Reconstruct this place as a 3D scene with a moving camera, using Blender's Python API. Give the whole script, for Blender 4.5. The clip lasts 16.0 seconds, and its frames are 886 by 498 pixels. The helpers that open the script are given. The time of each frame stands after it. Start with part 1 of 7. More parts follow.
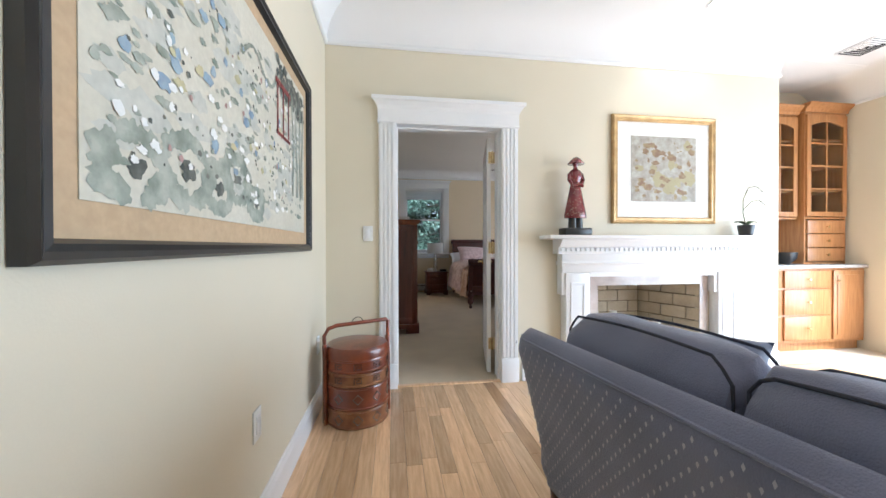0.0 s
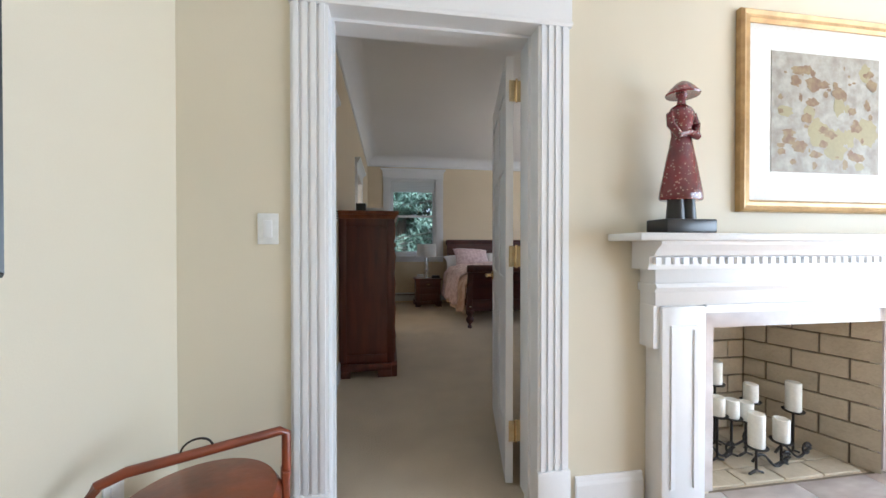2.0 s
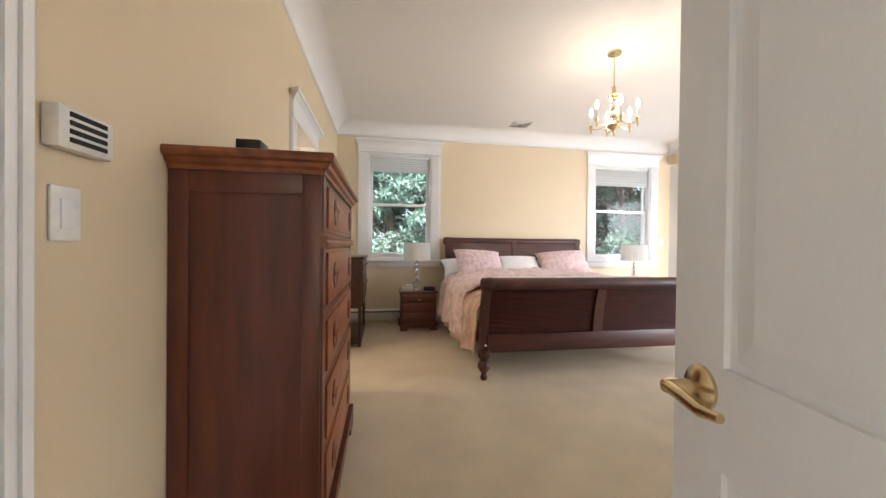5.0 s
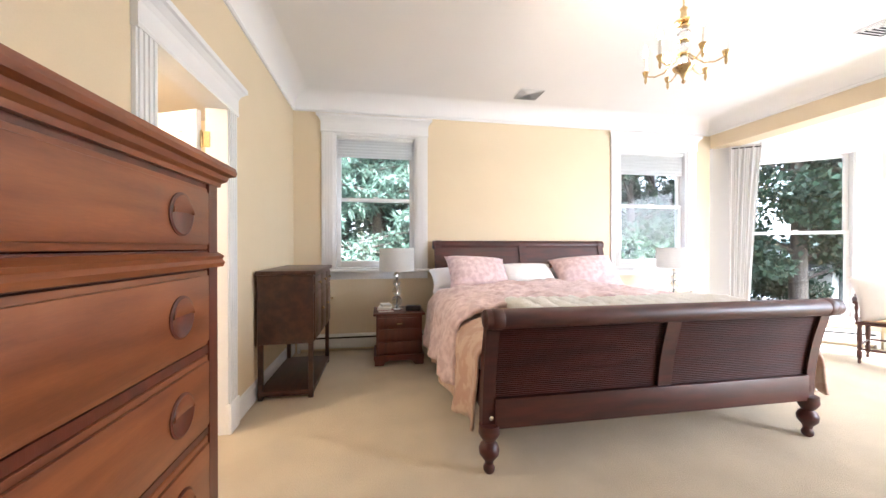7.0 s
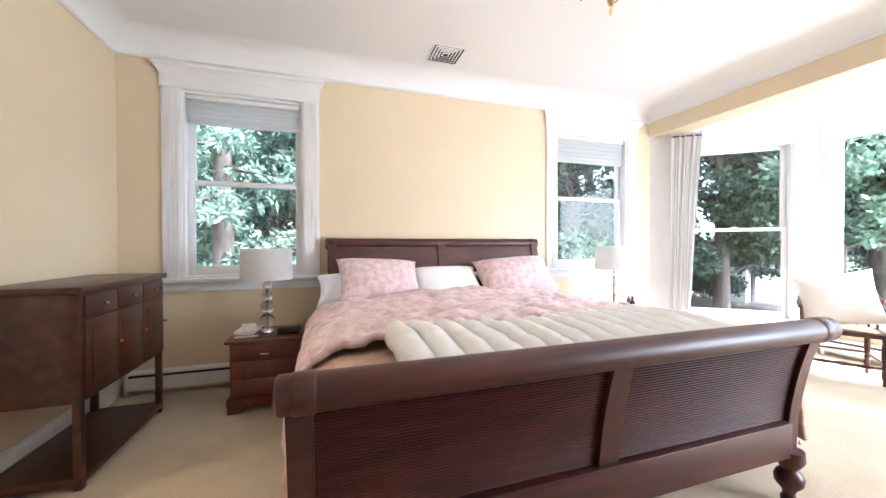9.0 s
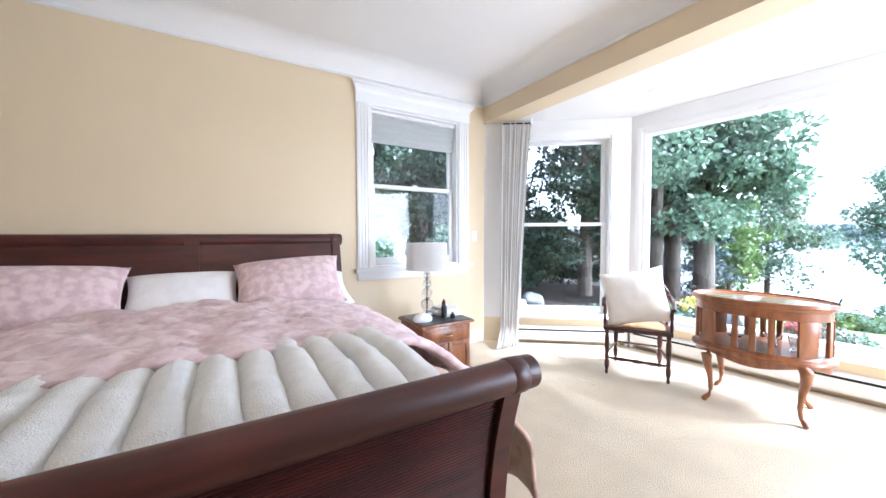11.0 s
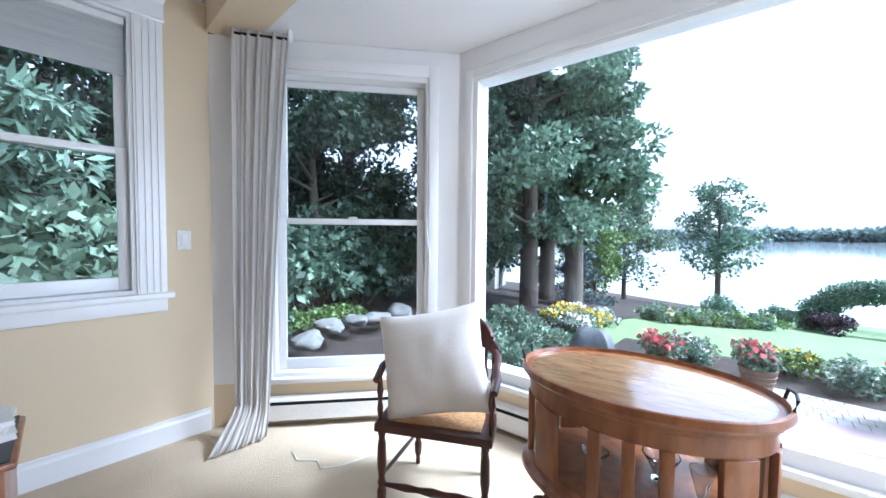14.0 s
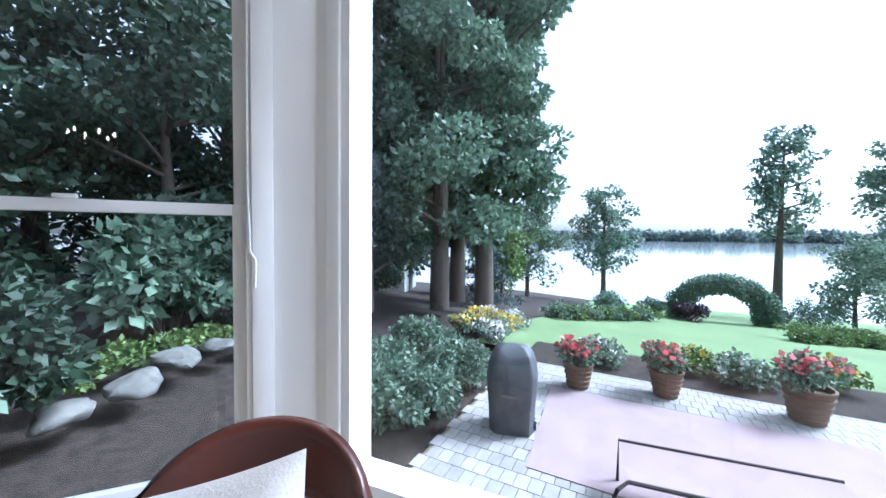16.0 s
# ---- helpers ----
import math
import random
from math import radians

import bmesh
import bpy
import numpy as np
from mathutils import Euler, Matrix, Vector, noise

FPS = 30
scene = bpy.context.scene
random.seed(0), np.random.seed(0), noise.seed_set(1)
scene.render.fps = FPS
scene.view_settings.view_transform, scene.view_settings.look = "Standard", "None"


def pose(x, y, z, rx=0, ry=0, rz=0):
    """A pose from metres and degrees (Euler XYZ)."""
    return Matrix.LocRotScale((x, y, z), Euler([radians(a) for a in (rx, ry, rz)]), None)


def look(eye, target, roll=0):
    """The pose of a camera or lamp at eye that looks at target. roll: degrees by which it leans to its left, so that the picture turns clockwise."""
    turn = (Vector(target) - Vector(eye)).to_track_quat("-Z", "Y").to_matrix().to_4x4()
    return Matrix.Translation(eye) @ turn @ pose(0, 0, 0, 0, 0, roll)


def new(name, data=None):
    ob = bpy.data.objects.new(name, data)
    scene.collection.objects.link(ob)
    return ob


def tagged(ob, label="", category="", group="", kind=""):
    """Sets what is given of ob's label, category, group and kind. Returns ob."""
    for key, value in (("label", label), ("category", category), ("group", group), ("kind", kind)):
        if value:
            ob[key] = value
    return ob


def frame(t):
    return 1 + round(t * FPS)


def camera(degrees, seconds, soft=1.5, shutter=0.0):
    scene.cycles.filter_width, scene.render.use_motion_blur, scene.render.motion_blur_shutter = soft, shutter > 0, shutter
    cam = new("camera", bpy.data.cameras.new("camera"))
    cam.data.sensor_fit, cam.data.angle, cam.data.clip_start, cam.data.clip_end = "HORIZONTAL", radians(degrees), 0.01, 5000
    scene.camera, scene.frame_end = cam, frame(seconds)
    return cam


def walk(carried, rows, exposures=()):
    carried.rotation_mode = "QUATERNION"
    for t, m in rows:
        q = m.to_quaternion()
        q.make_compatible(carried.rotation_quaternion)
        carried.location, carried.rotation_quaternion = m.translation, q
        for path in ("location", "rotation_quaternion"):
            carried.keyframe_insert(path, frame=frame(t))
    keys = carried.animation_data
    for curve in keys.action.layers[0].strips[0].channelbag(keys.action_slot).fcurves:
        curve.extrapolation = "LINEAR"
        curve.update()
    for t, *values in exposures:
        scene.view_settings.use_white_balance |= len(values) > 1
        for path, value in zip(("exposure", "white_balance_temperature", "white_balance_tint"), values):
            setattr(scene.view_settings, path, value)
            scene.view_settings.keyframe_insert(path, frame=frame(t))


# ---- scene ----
cam = camera(102.7, 16.0)
PATH = [
    (0, (-0.352, -0.673, 1.124), (-0.075, 1.308, 1.109), -0.1),
    (0.5, (-0.287, -0.33, 1.138), (-0.002, 1.649, 1.125), -0.4),
    (1, (-0.196, 0.034, 1.137), (0.098, 2.012, 1.125), -0.2),
    (1.5, (-0.13, 0.373, 1.147), (0.162, 2.351, 1.13), -0.0),
    (2, (-0.092, 0.723, 1.159), (0.207, 2.7, 1.143), 0.0),
    (2.5, (-0.039, 1.071, 1.156), (0.277, 3.046, 1.143), 0.5),
    (3, (-0.005, 1.39, 1.145), (0.321, 3.363, 1.13), 0.7),
    (3.5, (0.028, 1.704, 1.156), (0.358, 3.676, 1.137), 0.7),
    (4, (0.087, 2.022, 1.156), (0.421, 3.993, 1.136), 0.9),
    (6.5, (0.321, 3.516, 1.195), (0.66, 5.487, 1.184), -0.0),
    (7, (0.455, 3.777, 1.212), (0.802, 5.747, 1.202), -0.0),
    (7.5, (0.609, 3.99, 1.216), (0.949, 5.961, 1.2), -0.1),
    (8, (0.74, 4.2, 1.241), (1.116, 6.164, 1.212), -0.1),
    (8.5, (0.902, 4.382, 1.219), (1.382, 6.323, 1.201), -0.2),
    (9, (1.102, 4.531, 1.225), (1.716, 6.435, 1.203), -0.2),
    (9.5, (1.324, 4.681, 1.22), (2.083, 6.532, 1.199), -0.2),
    (12, (3.18, 4.724, 1.311), (4.378, 6.323, 1.21), 0.4),
    (12.5, (3.499, 4.861, 1.277), (4.781, 6.395, 1.196), 0.7),
    (13, (3.8, 5.008, 1.271), (5.152, 6.48, 1.199), 0.6),
    (13.5, (4.114, 5.158, 1.294), (5.527, 6.572, 1.218), 0.6),
    (14, (4.38, 5.363, 1.309), (5.847, 6.72, 1.232), 0.5),
    (14.5, (4.646, 5.559, 1.303), (6.188, 6.83, 1.226), 0.5),
    (15, (4.93, 5.724, 1.316), (6.545, 6.901, 1.24), 0.8),
    (15.5, (5.147, 5.846, 1.306), (6.831, 6.923, 1.234), 0.7),
    (16, (5.375, 5.957, 1.311), (7.133, 6.907, 1.239), 0.6),
]
EXPOSURES = [(0, 1.93, 5200, 10), (2.5, 1.9, 5250, 10), (4.0, 2.5, 5900, 12), (6.5, 3.55, 5700, 14), (9.5, 3.42, 5400, 14), (12, 2.42, 5100, 11), (14, 1.9, 5000, 10), (16, 1.4, 5000, 10)]
walk(cam, [(t, look(eye, target, roll)) for t, eye, target, roll in PATH], EXPOSURES)

# ---- world and lights ----
world = bpy.data.worlds.new("world")
scene.world = world
world.use_nodes = True
wn = world.node_tree.nodes
sky = wn.new("ShaderNodeTexSky")
sky.sky_type = "NISHITA"
sky.sun_disc = False
sky.sun_elevation = radians(48)
sky.sun_rotation = radians(141)
sky.air_density = 1.0
sky.dust_density = 3.0
sky.ozone_density = 1.0
wn["Background"].inputs["Strength"].default_value = 0.15
veil = wn.new("ShaderNodeHueSaturation")
veil.inputs["Saturation"].default_value = 0.3
world.node_tree.links.new(sky.outputs[0], veil.inputs["Color"])
world.node_tree.links.new(veil.outputs[0], wn["Background"].inputs["Color"])


def lamp(name, kind, m, energy, color=(1, 1, 1), **more):
    d = bpy.data.lights.new(name, kind)
    d.energy, d.color = energy, color
    if "size" in more:
        d.shadow_soft_size = more["size"]
    if "angle" in more:
        d.angle = radians(more["angle"])
    if "spot" in more:
        d.spot_size, d.spot_blend = radians(more["spot"]), 0.6
    ob = new(name, d)
    ob.matrix_world = m
    return ob


def opening_lamp(name, m, w, h, energy, color=(0.93, 0.97, 1.0)):
    """An area lamp in a wall's opening that stands in for sky light."""
    d = bpy.data.lights.new(name, "AREA")
    d.shape, d.size, d.size_y, d.energy, d.color = "RECTANGLE", w, h, energy, color
    ob = new(name, d)
    ob.matrix_world = m
    return ob


lamp("sun", "SUN", look((24, -30, 40), (0, 0, 0)), 2.8, (1, 0.98, 0.95), angle=20)
WARM = (1.0, 0.78, 0.52)
lamp("chandelier_light", "POINT", pose(2.25, 5.63, 2.62), 2.5, WARM, size=0.02)
lamp("bath_light", "POINT", pose(-1.7, 5.6, 2.2), 9, WARM, size=0.1)
lamp("living_spot", "SPOT", look((2.11, 1.72, 2.93), (2.11, 2.5, 1.6)), 3, WARM, size=0.04, spot=100)
lamp("bay_downlight_light", "SPOT", look((5.84, 6.5, 2.58), (5.84, 6.5, 0)), 1.5, WARM, size=0.05, spot=120)
opening_lamp("garden_door_skylight", look((4.66, -0.2, 1.1), (0, 0.1, 1.0)), 4.2, 1.9, 48, (0.92, 0.985, 0.98))
# fill lamp added at the bay's unseen end to brighten the bedroom
opening_lamp("bay_end_fill", look((5.95, 3.05, 1.4), (4.2, 5.4, 1.0)), 1.2, 1.9, 16)


# ---- materials ----
def mat(name, c1, c2=None, scale=6.0, rough=0.5, metal=0.0, bump=0.0, bscale=60.0, stretch=(1, 1, 1), detail=4.0, rand=0.0, coat=0.0, sheen=0.0, lo=0.35, hi=0.65, fine=0.12):
    """Two colours mixed by a broad noise, a finer grain over it, and relief."""
    m = bpy.data.materials.new(name)
    m.use_nodes = True
    n, l = m.node_tree.nodes, m.node_tree.links
    b = n["Principled BSDF"]
    b.inputs["Roughness"].default_value, b.inputs["Metallic"].default_value = rough, metal
    b.inputs["Coat Weight"].default_value, b.inputs["Coat Roughness"].default_value = coat, 0.15
    b.inputs["Sheen Weight"].default_value = sheen
    tc, mp = n.new("ShaderNodeTexCoord"), n.new("ShaderNodeMapping")
    mp.inputs["Scale"].default_value = stretch
    l.new(tc.outputs["Object"], mp.inputs["Vector"])
    vec = mp.outputs[0]
    info = n.new("ShaderNodeObjectInfo")
    if rand:
        add, mul = n.new("ShaderNodeVectorMath"), n.new("ShaderNodeVectorMath")
        mul.operation = "SCALE"
        mul.inputs[0].default_value = (17, 29, 11)
        l.new(info.outputs["Random"], mul.inputs["Scale"])
        l.new(vec, add.inputs[0])
        l.new(mul.outputs[0], add.inputs[1])
        vec = add.outputs[0]
    no = n.new("ShaderNodeTexNoise")
    no.inputs["Scale"].default_value, no.inputs["Detail"].default_value = scale, detail
    l.new(vec, no.inputs["Vector"])
    ramp = n.new("ShaderNodeValToRGB")
    ramp.color_ramp.elements[0].position, ramp.color_ramp.elements[1].position = lo, hi
    c2 = c2 or tuple(v * 0.93 for v in c1)
    ramp.color_ramp.elements[0].color, ramp.color_ramp.elements[1].color = (*c2, 1), (*c1, 1)
    l.new(no.outputs["Fac"], ramp.inputs["Fac"])
    fn = n.new("ShaderNodeTexNoise")
    fn.inputs["Scale"].default_value, fn.inputs["Detail"].default_value = bscale, 3
    l.new(vec, fn.inputs["Vector"])
    hsv = n.new("ShaderNodeHueSaturation")
    mr = n.new("ShaderNodeMapRange")
    mr.inputs["To Min"].default_value, mr.inputs["To Max"].default_value = 1 - fine, 1 + fine
    l.new(fn.outputs["Fac"], mr.inputs["Value"])
    val = mr.outputs[0]
    if rand:
        m2, mm = n.new("ShaderNodeMapRange"), n.new("ShaderNodeMath")
        m2.inputs["To Min"].default_value, m2.inputs["To Max"].default_value = 1 - rand, 1 + rand
        mm.operation = "MULTIPLY"
        l.new(info.outputs["Random"], m2.inputs["Value"])
        l.new(m2.outputs[0], mm.inputs[0])
        l.new(val, mm.inputs[1])
        val = mm.outputs[0]
    l.new(val, hsv.inputs["Value"])
    l.new(ramp.outputs[0], hsv.inputs["Color"])
    l.new(hsv.outputs[0], b.inputs["Base Color"])
    if bump:
        bp = n.new("ShaderNodeBump")
        bp.inputs["Strength"].default_value, bp.inputs["Distance"].default_value = bump, 0.01
        l.new(fn.outputs["Fac"], bp.inputs["Height"])
        l.new(bp.outputs[0], b.inputs["Normal"])
    return m


def leafmat(name, c1, c2):
    m = mat(name, c1, c2, scale=1.3, rough=0.55, bscale=9, fine=0.35)
    n, l = m.node_tree.nodes, m.node_tree.links
    geo, hsv, mr = n.new("ShaderNodeNewGeometry"), n.new("ShaderNodeHueSaturation"), n.new("ShaderNodeMapRange")
    b = n["Principled BSDF"]
    src = b.inputs["Base Color"].links[0].from_socket
    mr.inputs["To Min"].default_value, mr.inputs["To Max"].default_value = 0.55, 1.5
    l.new(geo.outputs["Random Per Island"], mr.inputs["Value"])
    l.new(mr.outputs[0], hsv.inputs["Value"])
    l.new(src, hsv.inputs["Color"])
    l.new(hsv.outputs[0], b.inputs["Base Color"])
    tr, mix = n.new("ShaderNodeBsdfTranslucent"), n.new("ShaderNodeMixShader")
    mix.inputs[0].default_value = 0.3
    l.new(hsv.outputs[0], tr.inputs["Color"])
    l.new(b.outputs[0], mix.inputs[1])
    l.new(tr.outputs[0], mix.inputs[2])
    l.new(mix.outputs[0], n["Material Output"].inputs["Surface"])
    return m


def glow(name, color, strength):
    m = bpy.data.materials.new(name)
    m.use_nodes = True
    b = m.node_tree.nodes["Principled BSDF"]
    b.inputs["Base Color"].default_value = (*color, 1)
    b.inputs["Emission Color"].default_value, b.inputs["Emission Strength"].default_value = (*color, 1), strength
    return m


def glassmat(name, rough=0.0, ior=1.45, thin=False):
    m = bpy.data.materials.new(name)
    m.use_nodes = True
    n, l = m.node_tree.nodes, m.node_tree.links
    b = n["Principled BSDF"]
    if thin:
        tr, gl, mix, fr = n.new("ShaderNodeBsdfTransparent"), n.new("ShaderNodeBsdfGlossy"), n.new("ShaderNodeMixShader"), n.new("ShaderNodeLayerWeight")
        power, gloss = n.new("ShaderNodeMath"), n.new("ShaderNodeMath")
        power.operation, gloss.operation = "POWER", "MULTIPLY_ADD"
        power.inputs[1].default_value, gloss.inputs[1].default_value, gloss.inputs[2].default_value = 5, 0.75, 0.03
        gl.inputs["Roughness"].default_value = 0.01
        tr.inputs["Color"].default_value = (0.95, 0.97, 0.97, 1)
        fr.inputs["Blend"].default_value = 0.5
        l.new(fr.outputs["Facing"], power.inputs[0])
        l.new(power.outputs[0], gloss.inputs[0])
        l.new(gloss.outputs[0], mix.inputs[0])
        l.new(tr.outputs[0], mix.inputs[1])
        l.new(gl.outputs[0], mix.inputs[2])
        l.new(mix.outputs[0], n["Material Output"].inputs["Surface"])
    else:
        b.inputs["Transmission Weight"].default_value, b.inputs["Roughness"].default_value, b.inputs["IOR"].default_value = 1, rough, ior
    return m


def fabricmat(name, c1, c2, scale, bump=0.25, lo=0.47, hi=0.53):
    return mat(name, c1, c2, scale=scale, rough=0.85, bump=bump, bscale=240, detail=2.5, sheen=0.2, lo=lo, hi=hi)


M_CREAM = mat("cream_wall_paint", (0.70, 0.64, 0.50), (0.67, 0.61, 0.47), scale=0.9, rough=0.55, bump=0.05, bscale=180, fine=0.02)
M_TAN = mat("tan_wall_paint", (0.72, 0.60, 0.415), (0.69, 0.57, 0.39), scale=0.9, rough=0.6, bump=0.08, bscale=140, fine=0.03)
M_WHITE = mat("white_ceiling_paint", (0.83, 0.82, 0.81), (0.80, 0.79, 0.78), scale=0.7, rough=0.7, bump=0.04, bscale=150, fine=0.015)
M_TRIM = mat("white_gloss_trim", (0.82, 0.82, 0.82), (0.79, 0.79, 0.79), scale=2, rough=0.28, bump=0.02, bscale=90, fine=0.02)
M_DOOR = mat("white_door_paint", (0.80, 0.79, 0.78), (0.77, 0.76, 0.75), scale=2, rough=0.33, bump=0.04, bscale=50, stretch=(6, 6, 1), fine=0.02)
M_CARPET = mat("beige_carpet", (0.60, 0.49, 0.33), (0.53, 0.43, 0.29), scale=3, rough=1.0, bump=0.9, bscale=170, sheen=0.2, fine=0.16)
M_OAK = mat("honey_oak_floor", (0.76, 0.53, 0.32), (0.61, 0.39, 0.21), scale=7, rough=0.3, bump=0.05, bscale=40, stretch=(9, 0.7, 9), detail=6, rand=0.24, coat=0.25)
M_OAKCAB = mat("golden_oak_cabinet", (0.44, 0.21, 0.075), (0.33, 0.145, 0.045), scale=6, rough=0.35, bump=0.05, bscale=50, stretch=(8, 8, 0.7), coat=0.2)
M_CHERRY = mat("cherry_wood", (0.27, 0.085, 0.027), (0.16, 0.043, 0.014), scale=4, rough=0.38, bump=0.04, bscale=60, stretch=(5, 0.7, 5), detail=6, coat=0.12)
# upright grain, and much darker than the cherry of the drawer fronts
M_CHERRYV = mat("dark_cherry_wood_upright", (0.125, 0.024, 0.011), (0.065, 0.014, 0.007), scale=4, rough=0.36, bump=0.04, bscale=60, stretch=(5, 5, 0.6), detail=6, coat=0.3)
M_MAHOG = mat("dark_mahogany", (0.072, 0.014, 0.009), (0.035, 0.008, 0.006), scale=5, rough=0.42, bump=0.04, bscale=55, stretch=(0.7, 5, 5), detail=6, coat=0.06)
M_WALNUT = mat("dark_walnut", (0.070, 0.024, 0.013), (0.035, 0.012, 0.007), scale=5, rough=0.36, bump=0.04, bscale=60, stretch=(4, 0.7, 4), coat=0.1)
M_TEAK = mat("warm_brown_wood", (0.30, 0.115, 0.042), (0.18, 0.06, 0.02), scale=6, rough=0.32, bump=0.05, bscale=60, stretch=(4, 4, 0.8), coat=0.3)
M_BRASS = mat("brass", (0.70, 0.56, 0.32), (0.60, 0.46, 0.25), scale=20, rough=0.22, metal=1.0)
M_IRON = mat("black_iron", (0.03, 0.025, 0.022), rough=0.45, metal=0.6, bump=0.1)
M_CHROME = mat("dull_chrome", (0.7, 0.7, 0.7), rough=0.2, metal=1.0)
M_BLACK = mat("black_lacquer", (0.012, 0.012, 0.013), (0.02, 0.02, 0.02), rough=0.3)
M_PLASTIC = mat("white_plastic", (0.8, 0.8, 0.78), rough=0.4)
M_HEATER = mat("heater_enamel", (0.74, 0.73, 0.69), (0.7, 0.69, 0.65), rough=0.4)
M_DARK = mat("dark_gap", (0.02, 0.02, 0.02), rough=0.8)
M_MARBLE = mat("pink_grey_marble", (0.66, 0.60, 0.56), (0.47, 0.40, 0.37), scale=3.2, rough=0.12, detail=9, bscale=11, fine=0.14, stretch=(1, 2.2, 1.4))
M_BRICK = mat("buff_firebrick", (0.56, 0.48, 0.35), (0.50, 0.42, 0.30), scale=9, rough=0.9, bump=0.3, bscale=70, rand=0.08)
M_MORTAR = mat("dark_mortar", (0.22, 0.18, 0.13), rough=0.95, bump=0.4)
M_WAX = mat("cream_wax", (0.84, 0.81, 0.73), rough=0.5)
M_SOFA = mat("slate_blue_upholstery", (0.15, 0.158, 0.23), (0.12, 0.128, 0.19), scale=4, rough=0.9, bump=0.3, bscale=260, sheen=0.3)
M_SOFADOT = mat("pale_woven_flecks", (0.38, 0.37, 0.42), rough=0.9)
M_PIPING = mat("dark_cord", (0.02, 0.022, 0.035), rough=0.8)
M_PILLOWB = mat("blue_satin", (0.11, 0.13, 0.21), (0.07, 0.09, 0.15), scale=9, rough=0.45, sheen=0.4)
M_LACQ = mat("red_brown_lacquer", (0.23, 0.052, 0.018), (0.12, 0.028, 0.012), scale=5, rough=0.28, bump=0.08, bscale=40, coat=0.4)
M_LACQG = mat("worn_gilt_lacquer", (0.26, 0.115, 0.04), (0.16, 0.05, 0.02), scale=14, rough=0.4, bump=0.1)
M_RED = mat("oxblood_glaze", (0.20, 0.012, 0.016), (0.12, 0.008, 0.012), scale=8, rough=0.22, coat=0.5)
M_GILT = mat("gilt_frame", (0.56, 0.38, 0.17), (0.42, 0.27, 0.11), scale=14, rough=0.4, metal=0.35, bump=0.1)
M_MATBOARD = mat("white_matboard", (0.80, 0.79, 0.75), rough=0.7)
M_PRINT = mat("grey_green_print", (0.42, 0.41, 0.36), (0.30, 0.27, 0.22), scale=16, rough=0.6, detail=6, fine=0.25, bscale=45)
M_PRINTD = mat("brown_print_marks", (0.20, 0.12, 0.07), (0.30, 0.23, 0.12), scale=25, rough=0.6)
M_SILK = mat("pale_silk_painting", (0.62, 0.59, 0.49), (0.55, 0.52, 0.42), scale=3, rough=0.6)
M_TANMAT = mat("tan_mount", (0.52, 0.38, 0.23), (0.48, 0.35, 0.21), scale=40, rough=0.8)
M_SHEET = fabricmat("white_cotton", (0.82, 0.80, 0.80), (0.79, 0.77, 0.77), 8)
M_PAISLEY = fabricmat("pink_paisley_cotton", (0.74, 0.585, 0.58), (0.58, 0.42, 0.425), 17, lo=0.40, hi=0.60)
M_TANQUILT = fabricmat("tan_paisley_cotton", (0.56, 0.40, 0.30), (0.47, 0.30, 0.22), 9)
M_FUR = mat("cream_faux_fur", (0.88, 0.87, 0.845), (0.80, 0.78, 0.74), scale=14, rough=1.0, bump=0.8, bscale=220, sheen=0.5)
M_LINEN = mat("white_linen_shade", (0.82, 0.81, 0.79), rough=0.9, bump=0.1, bscale=300)
M_CUSHION = mat("ivory_cushion", (0.80, 0.77, 0.74), (0.77, 0.73, 0.69), scale=6, rough=0.85, bump=0.2, bscale=200, sheen=0.3)
M_CURTAIN = mat("sheer_linen_curtain", (0.78, 0.76, 0.73), (0.72, 0.70, 0.67), scale=5, rough=0.9, bump=0.15, bscale=260, stretch=(1, 1, 0.2))
M_CANE = mat("cane_seat", (0.50, 0.30, 0.13), (0.33, 0.17, 0.06), scale=60, rough=0.6, bump=0.6, bscale=120)
M_BLIND = mat("white_cellular_shade", (0.80, 0.80, 0.80), rough=0.85, bump=0.08, bscale=120, stretch=(0.02, 0.02, 3))
M_ORCHID = mat("white_petal", (0.85, 0.82, 0.8), rough=0.6)
for m in (M_CURTAIN, M_BLIND, M_LINEN):
    n, l = m.node_tree.nodes, m.node_tree.links
    b, tr, mix = n["Principled BSDF"], n.new("ShaderNodeBsdfTranslucent"), n.new("ShaderNodeMixShader")
    mix.inputs[0].default_value = 0.55
    l.new(b.inputs["Base Color"].links[0].from_socket, tr.inputs["Color"])
    l.new(b.outputs[0], mix.inputs[1])
    l.new(tr.outputs[0], mix.inputs[2])
    l.new(mix.outputs[0], n["Material Output"].inputs["Surface"])
M_STEM = mat("green_stem", (0.06, 0.09, 0.025), rough=0.5)
M_PAPER = mat("book_paper", (0.78, 0.76, 0.72), rough=0.8, bump=0.2, bscale=200, stretch=(0.05, 0.05, 3))
M_MAROON = mat("maroon_cover", (0.20, 0.03, 0.03), rough=0.5)
M_BLUEPL = mat("blue_plastic", (0.05, 0.12, 0.30), rough=0.35)
M_GLASS = glassmat("window_glass", thin=True)
M_CRYSTAL = glassmat("crystal", 0.02)
M_BULB = glow("lit_bulb", (1.0, 0.8, 0.55), 25)
M_DOWN = glow("lit_downlight", (1.0, 0.93, 0.82), 8)
M_SOIL = mat("dark_mulch", (0.055, 0.04, 0.032), (0.022, 0.017, 0.014), scale=7, rough=1.0, bump=1.0, bscale=35, fine=0.5)
M_GRASS = mat("lawn", (0.17, 0.25, 0.10), (0.14, 0.21, 0.085), scale=0.8, rough=0.9, bump=0.8, bscale=60, fine=0.3)
